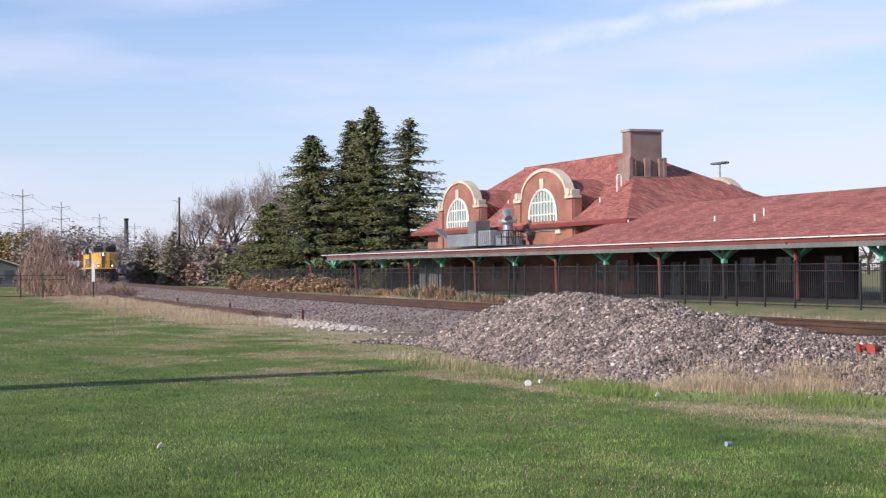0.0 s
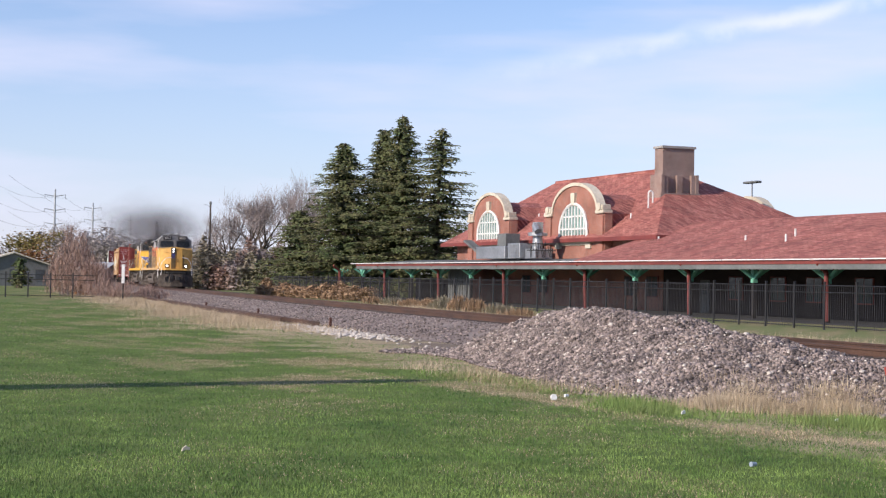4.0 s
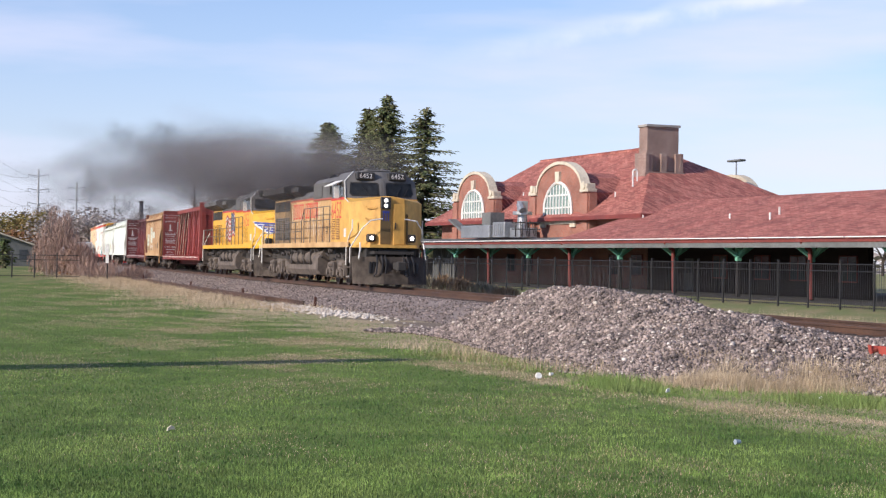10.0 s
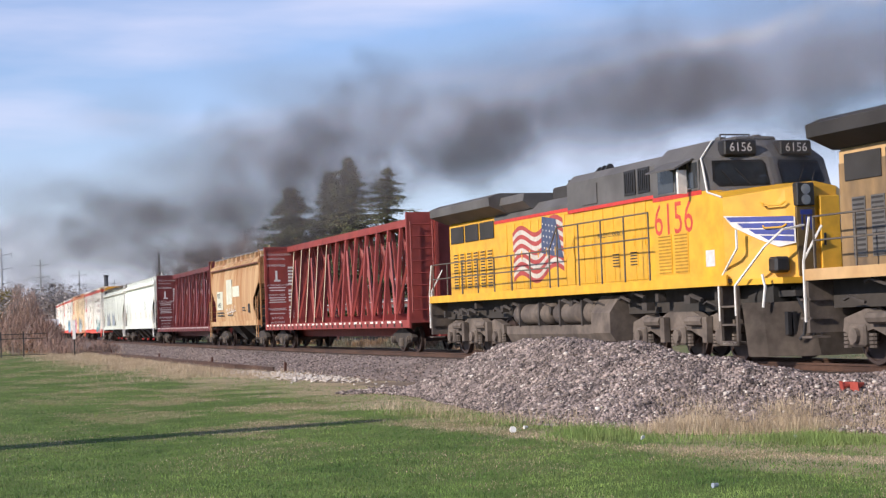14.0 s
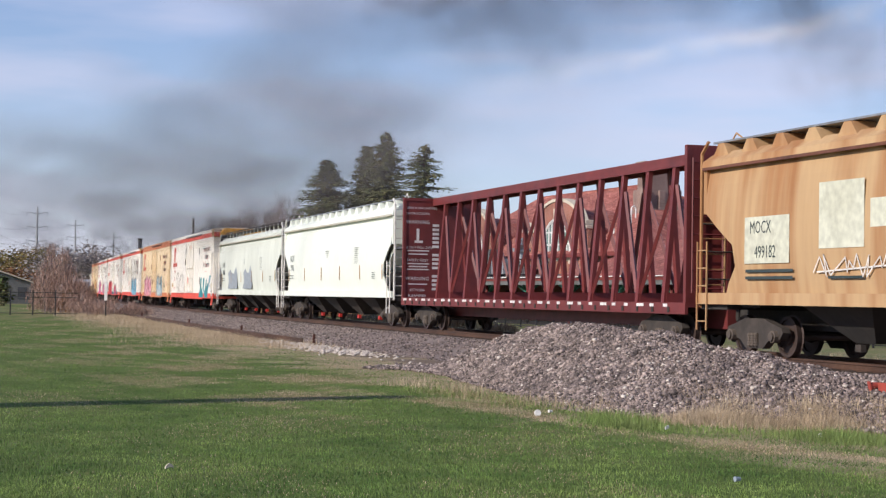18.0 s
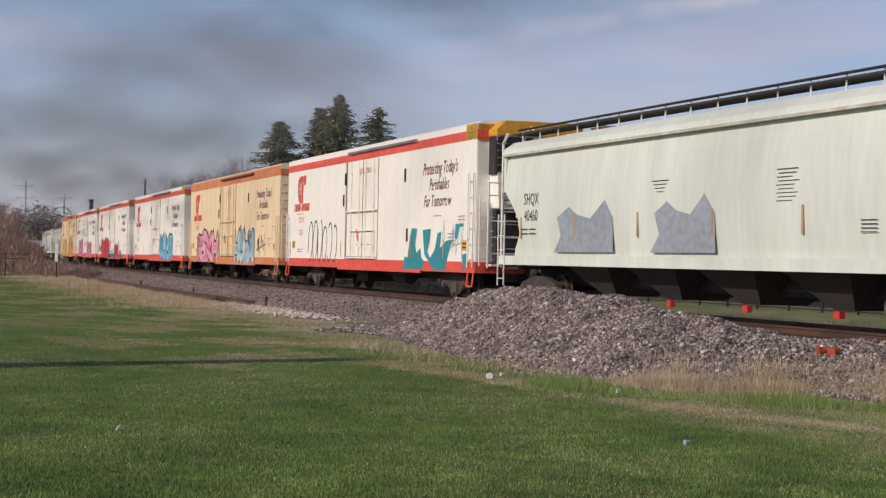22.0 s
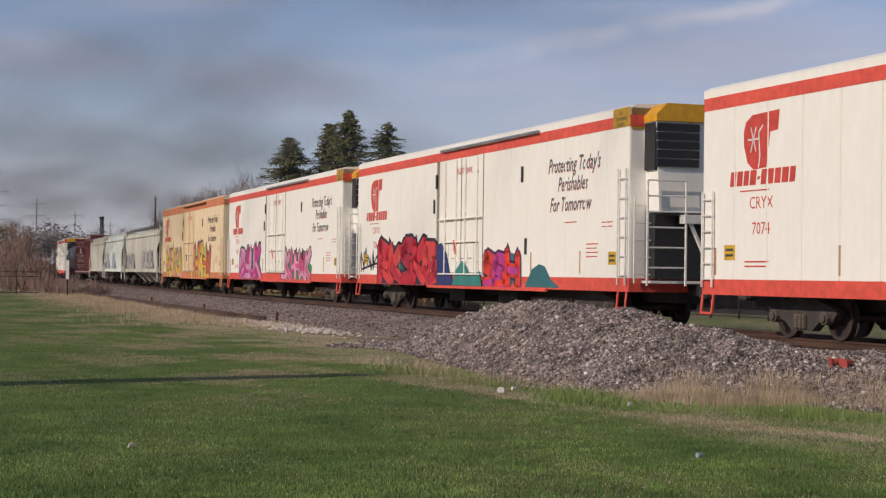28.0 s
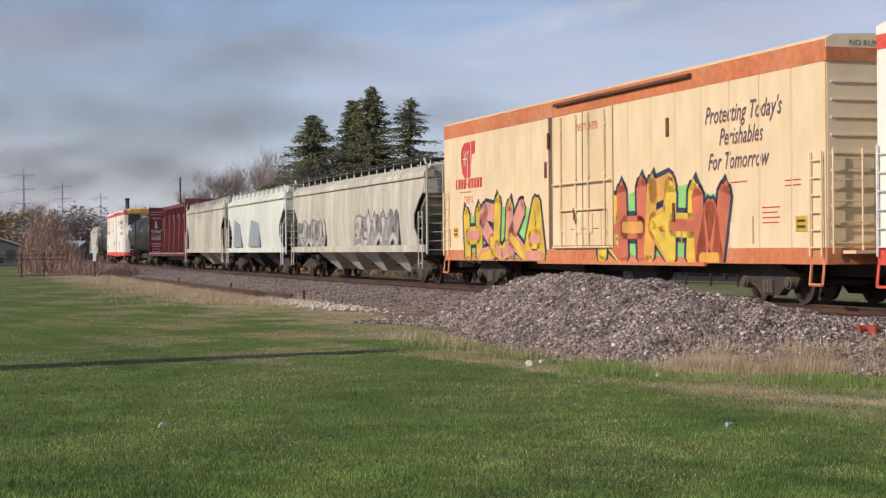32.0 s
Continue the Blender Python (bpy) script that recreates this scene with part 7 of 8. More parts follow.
        for k in range(5):
            slab(bm, [(-1.24, 3.62 + k * .2), (-1.24, 3.79 + k * .2), (-.2, 3.79 + k * .2), (-.2, 3.62 + k * .2)], (h + .6, h + .68), "x")
        box(bm, h + .05, h + .6, -1.262, -1.2, 3.55, 4.62)
        part("grille", bm, M_BLACK, u, "black curved grille")
        bm = bmesh.new()
        box(bm, h, h + .3, -1.1, 1.1, 1.1, 2.55)
        part("end_recess", bm, M_BLACK, u)
        bm = bmesh.new()
        for yy in (-1.5, -.55):
            rod(bm, (h + .75, yy, .95), (h + .75, yy, 3.3), .028, 5)
        for z in (1.35, 1.8, 2.25, 2.6, 2.95, 3.3):
            rod(bm, (h + .75, -1.5, z), (h + .75, -.55, z), .02, 5)
        rod(bm, (h + .72, -.5, 2.5), (h + .72, .2, 1.1), .05, 5)
        box(bm, h + .5, h + .8, -.6, .5, 2.35, 2.55)
        part("end_frame", bm, M_RAILWHITE, t)
    if not tan:
        bm = bmesh.new()
        box(bm, h + .013, h + .02, -1.58, 1.58, 4.5, 4.98)
        box(bm, h - .9, h + .02, -1.612, -1.606, 4.56, 5.0)
        part("corner_panel", bm, mat("ochre_panel", (.50, .29, .03), (.42, .23, .03)), t, "ochre yellow top corner panel")
        for k, wd in enumerate(("NO", "RUNNING", "BOARD")):
            text(t, wd, h - .45, 4.88 - k * .13, .13, M_INK, y=-1.615)
    else:
        text(t, "NO RUNNING BOARD", -.3, 4.9, .16, M_INK, y=h + .03, front=True)
        bm = bmesh.new()
        for k in range(10):
            box(bm, h, h + .03, -1.5, 1.5, 1.2 + k * .33, 1.24 + k * .33)
        tagged(part("end_rib", bm, body, t), kind="stuff")
    return t


# ---- covered hoppers ----
def hopper(label, material, h, top, number="", mark="", scoops=True, bays=3, notch=1.3, sill=1.16):
    t = thing("covered_hopper", label, "freight car", "covered hoppers")
    # side outline with the notch at each end under the slope sheets
    zt = top - .45
    half = [(h - .15, zt), (h - .35, 3.0), (h - .75, 2.75), (h - notch, 2.3), (h - notch - .1, 1.85), (h - notch + .25, 1.5), (h - notch + .4, sill + .12)]
    side = [(-x, z) for x, z in half] + [(x, z) for x, z in half[::-1]]
    for sgn in (-1, 1):
        bm = bmesh.new()
        slab(bm, side, (sgn * 1.5, sgn * 1.54))
        for z in (1.5, 1.8, 2.1, 2.4, 2.7, 3.0, 3.3, 3.6):
            bmesh.ops.bisect_plane(bm, geom=bm.verts[:] + bm.edges[:] + bm.faces[:], plane_co=(0, 0, z), plane_no=(0, 0, 1))
        for v in bm.verts:
            v.co.y -= sgn * .13 * ((v.co.z - 2.5) / 1.45) ** 2
        part("side_sheet", bm, material, t, smooth=False)
    bm = bmesh.new()
    slab(bm, [(-1.54, zt - .02), (-1.5, top - .28), (-1.2, top - .08), (-.5, top), (.5, top), (1.2, top - .08), (1.5, top - .28), (1.54, zt - .02)], (-h + .12, h - .12), "x")
    part("roof", bm, material, t)
    bm = bmesh.new()
    box(bm, -h + .2, h - .2, -1.56, -1.53, zt - .03, zt + .03)
    part("roof_seam", bm, M_HOP_OLD if material is not M_HOP_TAN else M_RUST, t)
    # slope sheets, end walls
    for sx in (-1, 1):
        bm = bmesh.new()
        pts = [(sx * (h - .3), 3.1), (sx * (h - notch - .95), 1.75), (sx * (h - notch - .95), 1.2), (sx * (h - notch - .7), 1.2), (sx * (h - notch - .5), 1.9), (sx * (h - .3), 2.95)]
        slab(bm, pts, (-1.36, 1.36))
        a, b = sorted((sx * (h - .3), sx * (h - .15)))
        box(bm, a, b, -1.49, 1.49, 3.0, top - .3)
        part("slope_sheet", bm, material, t)
        # shear plate, and a black block standing in for the void's shade
        bm = bmesh.new()
        box(bm, *sorted((sx * (h - notch - .6), sx * (h - .5))), -1.1, 1.1, 1.0, 1.16)
        box(bm, *sorted((sx * (h - notch - .6), sx * (h - notch + .1))), -1.2, 1.2, 1.0, 2.0)
        part("end_bolster", bm, M_UNDER, t)
        bm = bmesh.new()
        rod(bm, (sx * (h - .9), -.6, 1.5), (sx * (h - .9), .2, 1.5), .22, 10)
        box(bm, *sorted((sx * (h - .6), sx * (h - .35))), -.8, -.3, 1.16, 2.1)
        part("brake_gear", bm, M_TRUCK, t)
        bm = bmesh.new()
        for z in (1.6, 2.2, 2.8):
            rod(bm, (sx * (h - .05), -1.44, z), (sx * (h - .05), -.2, z), .018, 4)
        part("end_grab_iron", bm, M_TRUCK, t)
    # side sill and underframe
    bm = bmesh.new()
    box(bm, -h, h, -1.58, -1.5, sill - .1, sill + .14)
    box(bm, -h, h, 1.5, 1.58, sill - .1, sill + .14)
    part("side_sill", bm, material, t)
    bm = bmesh.new()
    box(bm, -h, h, -.3, .3, .55, .95)
    box(bm, -h, -h + 1.2, -1.45, 1.45, .95, 1.05)
    box(bm, h - 1.2, h, -1.45, 1.45, .95, 1.05)
    part("underframe", bm, M_UNDER, t)
    # discharge hoppers
    span = (2 * h - 6.6) / bays
    for k in range(bays):
        c = -h + 3.3 + (k + .5) * span
        bm = bmesh.new()
        top_ = [bm.verts.new(q) for q in ((c - span * .38, -1.3, 1.15), (c + span * .38, -1.3, 1.15), (c + span * .38, 1.3, 1.15), (c - span * .38, 1.3, 1.15))]
        low = [bm.verts.new(q) for q in ((c - .35, -.55, .36), (c + .35, -.55, .36), (c + .35, .55, .36), (c - .35, .55, .36))]
        for i in range(4):
            bm.faces.new((top_[i], top_[(i + 1) % 4], low[(i + 1) % 4], low[i]))
        bm.faces.new(low)
        # all but the dirty grey bays are black, under-car shade in their colour
        hp = part("discharge_hopper", bm, material if material is M_HOP_OLD else M_UNDER, t)
        bm = bmesh.new()
        box(bm, c - .1, c + .1, -.72, -.6, .2, .34)
        part("outlet_gate", bm, M_RED if mark else M_TRUCK, hp)
    for x in (-h + 1.75, h - 1.75):
        freight_truck(t, x)
    coupler(t, -h, -1)
    coupler(t, h, 1)
    # roof walk on brackets
    n = int(2 * h / 1.15)
    for k in range(n):
        x = -h + .6 + k * (2 * h - 1.2) / (n - 1)
        if scoops:
            bm = bmesh.new()
            slab(bm, [(x - .42, top - .26), (x + .42, top - .26), (x + .12, top + .1), (x - .12, top + .1)], (-1.32, -.5))
            part("walk_bracket", bm, material, t)
        else:
            bm = bmesh.new()
            rod(bm, (x, -1.15, top - .15), (x, -1.15, top + .22), .022, 4)
            part("walk_post", bm, M_HOP_GREY, t)
    bm = bmesh.new()
    box(bm, -h + .1, h - .1, -1.25, -.6, top + .12, top + .16)
    box(bm, -h + .1, h - .1, .6, 1.25, top + .12, top + .16)
    if not scoops:
        rod(bm, (-h + .4, -1.2, top + .24), (h - .4, -1.2, top + .24), .03, 4)
    part("roof_walk", bm, M_STEEL if scoops else M_UNDER, t, "grey steel roof walkway")
    bm = bmesh.new()
    box(bm, -h + 1.5, h - 1.5, -.32, .32, top, top + .1)
    part("hatch", bm, material, t)
    # ladders at the corners
    rail = M_RAILWHITE if material in (M_HOP_WHITE, M_HOP_GREY) else material
    for sx in (-1, 1):
        ladder(t, sx * (h - .02), -1.18, .98, top - .1, .56, 10, rail, "y", name="end_ladder")
        ladder(t, sx * (h - .32), -1.6, .5, 2.4, .44, 5, rail)
        bm = bmesh.new()
        pipe(bm, [(sx * h, -1.46, 1.0), (sx * h, -1.46, top - .1), (sx * (h - .3), -1.46, top + .14)], .04)
        part("corner_post", bm, rail, t)
        bm = bmesh.new()
        pipe(bm, [(sx * h, -.9, top - .1), (sx * (h - .5), -.9, top + .35), (sx * (h - .9), -.9, top + .16)], .02)
        part("roof_grab", bm, rail, t)
        bm = bmesh.new()
        pipe(bm, [(sx * h, 1.46, 1.0), (sx * h, 1.46, top - .1)], .04)
        part("corner_post", bm, rail, t)
    if mark:
        text(t, mark, -h * .78, 2.75, .42, M_INK, y=-1.545, squeeze=.85)
        text(t, number, -h * .78, 2.32, .42, M_INK, y=-1.545, squeeze=.85)
        bars(t, [(-h * .78 - .7, 1.97, .5, .03), (-h * .78 - .1, 1.97, .4, .03), (-h * .78 - .7, 1.86, .5, .03), (-h * .78 - .1, 1.86, .4, .03)] + [(h * .42 + .05 * (q % 2), 2.98 - q * .075, .75 - .1 * (q % 3), .016) for q in range(9)] + [(h * .7, 1.98 - q * .07, .5, .016) for q in range(4)] + [(-h * .1 + .08 * q, 2.95 - q * .08, .8 - .16 * q, .016) for q in range(4)], M_INK, -1.544)
        for k in range(6):
            x = -h * .85 + k * h * .34
            bm = bmesh.new()
            box(bm, x, x + .07, -1.552, -1.54, 1.75, 2.3)
            part("reflector", bm, M_HOP_TAN, t)
    return t


# ---- centre-beam flat cars ----
def centre_beam(label, material, length=22.9, wear=False):
    t = thing("centre_beam_flat_car", label, "freight car", "centre-beam flat cars")
    h = length / 2
    bm = bmesh.new()
    box(bm, -h, h, -1.38, 1.38, .98, 1.06)
    part("deck", bm, material, t)
    bm = bmesh.new()
    box(bm, -h, h, -.4, .4, .5, .98)
    part("centre_sill", bm, material, t)
    for y in (-1.45, 1.38):
        bm = bmesh.new()
        box(bm, -h, h, y, y + .07, .82, 1.08)
        part("side_sill", bm, material, t)
    bm = bmesh.new()
    for k in range(26):
        x = -h + .5 + k * .86
        box(bm, x, x + .1, -1.47, -1.44, .86, .98)
    tagged(part("winch", bm, M_UNDER, t), kind="stuff")
    bm = bmesh.new()
    for k in range(30):
        x = -h + .3 + k * .74
        box(bm, x, x + (.22 if k % 3 else .4), -1.456, -1.452, .98, 1.05)
    tagged(part("reflective_mark", bm, M_WHITEINK if not wear else M_REEFER, t), kind="stuff")
    # bulkheads
    for sx in (-1, 1):
        bm = bmesh.new()
        a, b = sorted((sx * h, sx * (h - .1)))
        box(bm, a, b, -1.4, 1.4, 1.06, 4.5)
        bh = part("bulkhead", bm, material, t)
        for y in (-1.44, -.5, .4, 1.34):
            bm = bmesh.new()
            x0, x1 = sorted((sx * (h + .004), sx * (h - .13))) if abs(y) > 1 else sorted((sx * h, sx * (h + .14)))
            box(bm, x0, x1, y, y + .1, 1.06, 4.496)
            part("bulkhead_rib", bm, material, bh)
        bm = bmesh.new()
        box(bm, *sorted((sx * (h + .006), sx * (h - .13))), -1.44, 1.44, 4.5, 4.6)
        part("bulkhead_cap", bm, material, bh)
        bm = bmesh.new()
        for k in range(8):
            z = 1.4 + k * .4
            rod(bm, (sx * (h + .12), -1.35, z), (sx * (h + .12), -.6, z), .018, 4)
        for y in (-1.35, -.6):
            rod(bm, (sx * (h + .12), y, 1.3), (sx * (h + .12), y, 4.3), .022, 4)
        part("bulkhead_ladder", bm, material, bh)
    # the rear bulkhead's inner face carries loading notes
    f = -h + .105
    for words, z, s in (("LOADING & UNLOADING", 4.35, .2), ("INSTRUCTIONS", 4.15, .2), ("WARNING", 3.85, .3), ("CAR MAY FALL OVER", 2.95, .2), ("SAFETY FIRST", 2.5, .22), ("WARNING", 1.85, .3), ("BETWEEN", 1.45, .2), ("BULKHEADS", 1.25, .2)):
        text(t, words, -.9, z - .1, s * .6, M_WHITEINK, y=f, front=True)
    bm = bmesh.new()
    for z, w in ((2.72, .8), (2.6, .7), (2.26, .8), (2.16, .7), (2.06, .8), (1.54, .7)):
        box(bm, f, f + .003, -.88 - w / 2, -.88 + w / 2, z, z + .04)
    box(bm, f, f + .003, -.95, -.85, 3.1, 3.52)
    box(bm, f, f + .003, -1.02, -.72, 3.02, 3.1)
    for k in range(16):
        if k not in (4, 9):
            box(bm, f, f + .003, -.36, -.12, 1.35 + k * .15, 1.44 + k * .15)
    tagged(part("small_print", bm, M_WHITEINK, t), kind="stuff")
    # the beam: posts, braces, top chord
    bm = bmesh.new()
    box(bm, -h, h, -.36, .36, 4.46, 4.6)
    box(bm, -h, h, -.36, -.3, 4.34, 4.46)
    box(bm, -h, h, .3, .36, 4.34, 4.46)
    part("top_chord", bm, material, t)
    n, first_at = 13, 1.45
    bm = bmesh.new()
    for sgn in (-1, 1):
        slab(bm, [(sgn * .62, 1.06), (sgn * .50, 1.06), (sgn * .22, 4.4), (sgn * .34, 4.4)], (-.085, .085), "x")
    box(bm, -.1, .1, -.55, .55, 1.06, 1.3)
    first = None
    step = (2 * h - 2 * first_at) / n
    for k in range(n + 1):
        m = pose(-h + first_at + k * step, 0, 0)
        first = first or part("post", bm, material, t, m=m)
        if k:
            share(first, t, m)
    for k in range(n):
        x0 = -h + first_at + k * step
        bm = bmesh.new()
        up = k % 2
        za, zb = (1.3, 3.9) if up else (3.9, 1.3)
        for sgn in (-1, 1):
            ya, yb = sgn * (.55 if za < 2 else .3), sgn * (.55 if zb < 2 else .3)
            rod(bm, (x0 + .1, ya, za), (x0 + step - .1, yb, zb), .06, 4)
        part("brace", bm, material, t)
    if wear:
        for k in range(0, 5):
            x = -h + first_at + k * step + .1
            bm = bmesh.new()
            slab(bm, [(-.64, 1.1), (-.635, 1.1), (-.36, 4.3), (-.365, 4.3)], (x - .1, x + .02), "x")
            part("worn_patch", bm, mat("bare_primer", (0.60, 0.47, 0.33)), t)
    for x in (-h + 2.0, h - 2.0):
        freight_truck(t, x)
    coupler(t, -h, -1)
    coupler(t, h, 1)
    return t


def tank_car(label, h=9.2):
    t = thing("tank_car", label, "freight car", "tank cars")
    bm = bmesh.new()
    rings = []
    for x, r in ((-h + .5, .6), (-h + .6, 1.1), (-h + .9, 1.45), (-h + 1.3, 1.52), (h - 1.3, 1.52), (h - .9, 1.45), (h - .6, 1.1), (h - .5, .6)):
        rings.append([bm.verts.new((x, r * math.cos(a * math.pi / 14), 2.65 + r * math.sin(a * math.pi / 14))) for a in range(28)])
    for a, b in zip(rings, rings[1:]):
        for i in range(28):
            bm.faces.new((a[i], a[(i + 1) % 28], b[(i + 1) % 28], b[i]))
    bm.faces.new(rings[0])
    bm.faces.new(rings[-1])
    part("tank", bm, M_TANK, t, smooth=True)
    bm = bmesh.new()
    rod(bm, (0, 0, 4.1), (0, 0, 4.5), .5, 14)
    box(bm, -1.2, 1.2, -.8, .8, 4.18, 4.24)
    part("dome", bm, M_TANK, t)
    bm = bmesh.new()
    for y in (-.8, .8):
        pipe(bm, [(-1.2, y, 4.2), (-1.2, y, 4.9), (1.2, y, 4.9), (1.2, y, 4.2)], .025)
    part("platform_rail", bm, M_TANK, t)
    bm = bmesh.new()
    box(bm, -h, h, -.3, .3, .6, 1.0)
    box(bm, -h, -h + 1.6, -1.4, 1.4, .95, 1.05)
    box(bm, h - 1.6, h, -1.4, 1.4, .95, 1.05)
    box(bm, -h + 1.4, -h + 1.8, -1.1, 1.1, 1.05, 1.7)
    box(bm, h - 1.8, h - 1.4, -1.1, 1.1, 1.05, 1.7)
    part("underframe", bm, M_UNDER, t)
    bars(t, [(-6, 3.0, 1.5, .25), (-6, 2.6, 1.2, .2), (4.5, 2.8, .9, .08), (4.5, 2.6, .9, .08)], M_WHITEINK, -1.5)
    ladder(t, 0, -1.55, 1.1, 4.2, .5, 8, M_TANK)
    for x in (-h + 1.6, h - 1.6):
        freight_truck(t, x)
    coupler(t, -h, -1)
    coupler(t, h, 1)
    return t


CARS = []


def couple(ob, centre, base=6.5):
    CARS.append((ob, centre, base))
    return ob


lead = couple(locomotive("yellow and grey diesel locomotive with faded, patched paint and lit headlights", "6452", M_YELLOW_OLD, True, "diesel locomotives"), -2.12, 6.8)
union_decals_old(lead)
second = couple(locomotive("bright yellow diesel locomotive with a flag painted on its hood", "6156", M_YELLOW, False, "diesel locomotives"), 20.05, 6.8)
flag_decals(second)
couple(centre_beam("brick-red empty centre-beam flat car with worn posts", M_BEAM_A, wear=True), 44.75, 9.4)
tan = couple(hopper("rust-streaked tan covered hopper with pale patches", M_HOP_TAN, 6.85, 4.42, bays=2, notch=1.55), 63.9, 5)
for x0, x1, z0, z1 in ((-1.85, -.3, 2.15, 3.4), (-.1, 1.75, 2.5, 3.02), (-4.75, -2.95, 1.9, 2.85)):
    flat(tan, "paint_patch", [(x0, z0), (x1, z0), (x1, z1), (x0, z1)], -1.542, mat("pale_patch", (.62, .64, .52), (.55, .56, .44), bump=0), "pale green-white paint patch")
text(tan, "MOCX", -4.1, 2.62, .36, M_INK, y=-1.549, squeeze=.8)
text(tan, "499182", -3.9, 2.12, .36, M_INK, y=-1.549, squeeze=.8)
scribble(tan, -1.9, .5, 1.62, 2.05, (.75, .72, .66), 3, y=-1.549, w=.03, n=4, jagged=True)
flat(tan, "placard", [(4.0, 1.68), (4.42, 1.68), (4.42, 2.1), (4.0, 2.1)], -1.543, M_BLACK)
bars(tan, [(-4.7, 1.72, 1.9, .06), (-4.7, 1.58, 1.9, .06), (-1.5, 1.58, 1.2, .05), (2.4, 1.9, .8, .05), (2.4, 1.78, .9, .05)], M_INK, -1.545)
couple(centre_beam("maroon empty centre-beam flat car with loading notes on its bulkhead", M_BEAM_B), 82.95, 9.4)
couple(hopper("clean pale green-white covered hopper with black lettering", M_HOP_WHITE, 10.1, 4.5, "7996", "NCIX", bays=4), 105.4, 8)
grey = couple(hopper("pale grey covered hopper with darker painted-out patches", M_HOP_GREY, 10.05, 4.42, "40460", "SHQX", scoops=False, bays=4), 126.15, 8)
for x0, x1 in ((-6.3, -2.9), (-1.0, 1.9)):
    flat(grey, "paint_patch", [(x0, 1.4), (x1, 1.4), (x1 - .05, 2.2), (x1 - .5, 2.62), (x0 + .62 * (x1 - x0), 2.2), (x0 + .4 * (x1 - x0), 2.3), (x0 + .25 * (x1 - x0), 2.5), (x0 + .15, 2.25), (x0 + .4, 1.8)], -1.5425, M_PATCH, "grey painted-out patch")
WHITE_R = "white refrigerator car with red stripes and graffiti"
r1 = couple(reefer("white refrigerator car with red stripes and teal graffiti", False, True, "7076", "EAST LANSING"), 149.15, 8.3)
teal = (.02, .26, .30)
for pts in ([(4.55, .84), (4.75, 1.25), (5.05, 1.2), (5.3, 1.9), (5.45, 2.12), (6.0, 2.1), (5.82, 1.62), (5.95, 1.35), (6.35, 1.5), (6.45, 1.2), (6.75, 1.1), (6.6, .84)],
            [(6.75, 1.3), (6.55, 2.05), (7.35, 2.08), (7.25, 1.7), (7.05, 1.4), (7.3, 1.2), (7.75, 1.45), (8.0, 1.95), (8.35, 1.98), (8.25, 1.5), (8.75, 1.7), (9.35, 1.75), (9.0, 1.3), (8.7, .84), (7.5, .84), (7.3, 1.05)],
            [(10.25, 1.3), (10.6, 1.36), (10.65, 1.2), (10.45, .84), (10.3, .86)], [(9.6, 2.2), (10.3, 2.2), (10.3, 2.12), (9.95, 2.1), (9.75, 1.75), (9.6, 1.75)]):
    flat(r1, "graffiti", pts, -1.607, paint(teal), "teal spray-painted block shape", thick=.0015)
scribble(r1, -7.9, -3.6, 1.0, 2.5, (.03, .03, .03), 5, n=6, w=.065)
scribble(r1, 8.6, 10.6, 1.2, 2.4, (.25, .5, .62), 8, n=3, w=.03, jagged=True)
r2 = couple(reefer("rust-stained cream refrigerator car with orange stripes and graffiti", True, False, "5332", "ECHO"), 173.3, 8.3)
graffiti(r2, -8.7, -3.0, .9, 2.1, [(.75, .26, .34), (.80, .42, .48)], (.10, .03, .05), (.42, .13, .06), 21, letters=4)
graffiti(r2, 1.5, 6.0, .9, 2.15, [(.55, .66, .66), (.32, .50, .58)], (.03, .06, .10), None, 22, letters=4)
scribble(r2, 6.6, 8.4, 1.2, 2.3, (.05, .06, .07), 23, n=3, w=.045, jagged=True)
r3 = couple(reefer("white refrigerator car with red stripes and blue graffiti", False, False, "7074", "BOSTON"), 198.3, 8.3)
graffiti(r3, 2.0, 7.2, .9, 2.25, [(.10, .42, .62), (.25, .55, .70)], (.02, .05, .10), None, 31, letters=4)
r4 = couple(reefer("white refrigerator car with red and dark teal graffiti", False, True, "7063", "NIGHTHAWK"), 224.4, 8.3)
graffiti(r4, -8.6, -2.3, .86, 2.1, [(.62, .02, .035), (.70, .05, .05), (.50, .015, .04)], (.02, .02, .025), (.03, .13, .12), 41, letters=5)
scribble(r4, -10.8, -8.8, 1.1, 2.05, (.03, .03, .05), 43, n=4, w=.08, jagged=True)
flat(r4, "graffiti", [(-2.3, .83), (-2.35, 2.0), (-1.9, 2.1), (-1.4, 1.75), (-1.1, 1.2), (-.6, .84)], -1.64, paint((.02, .03, .14)), "dark blue spray-painted blob", thick=.002)
flat(r4, "graffiti", [(-.9, .83), (-.5, 1.3), (0, 1.55), (.4, 1.4), (.7, 1.1), (1.5, 1.25), (1.7, .83)], -1.642, paint((.03, .22, .20)), "teal spray-painted cloud", thick=.002)
flat(r4, "graffiti", [(-8.9, .815), (-8.5, .95), (2.2, 1.0), (1.9, .815)], -1.6085, paint((.03, .03, .05)), "dark spray-painted base line", thick=.0008)
graffiti(r4, 1.8, 4.5, .86, 1.75, [(.72, .04, .02), (.50, .04, .25)], (.05, .02, .08), (.04, .15, .16), 42, letters=3)
flat(r4, "graffiti", [(4.9, .84), (7.3, .84), (6.7, 1.05), (6.3, 1.38), (5.9, 1.44), (5.4, 1.3)], -1.607, paint((.03, .15, .17)), "dark teal spray-painted hump")
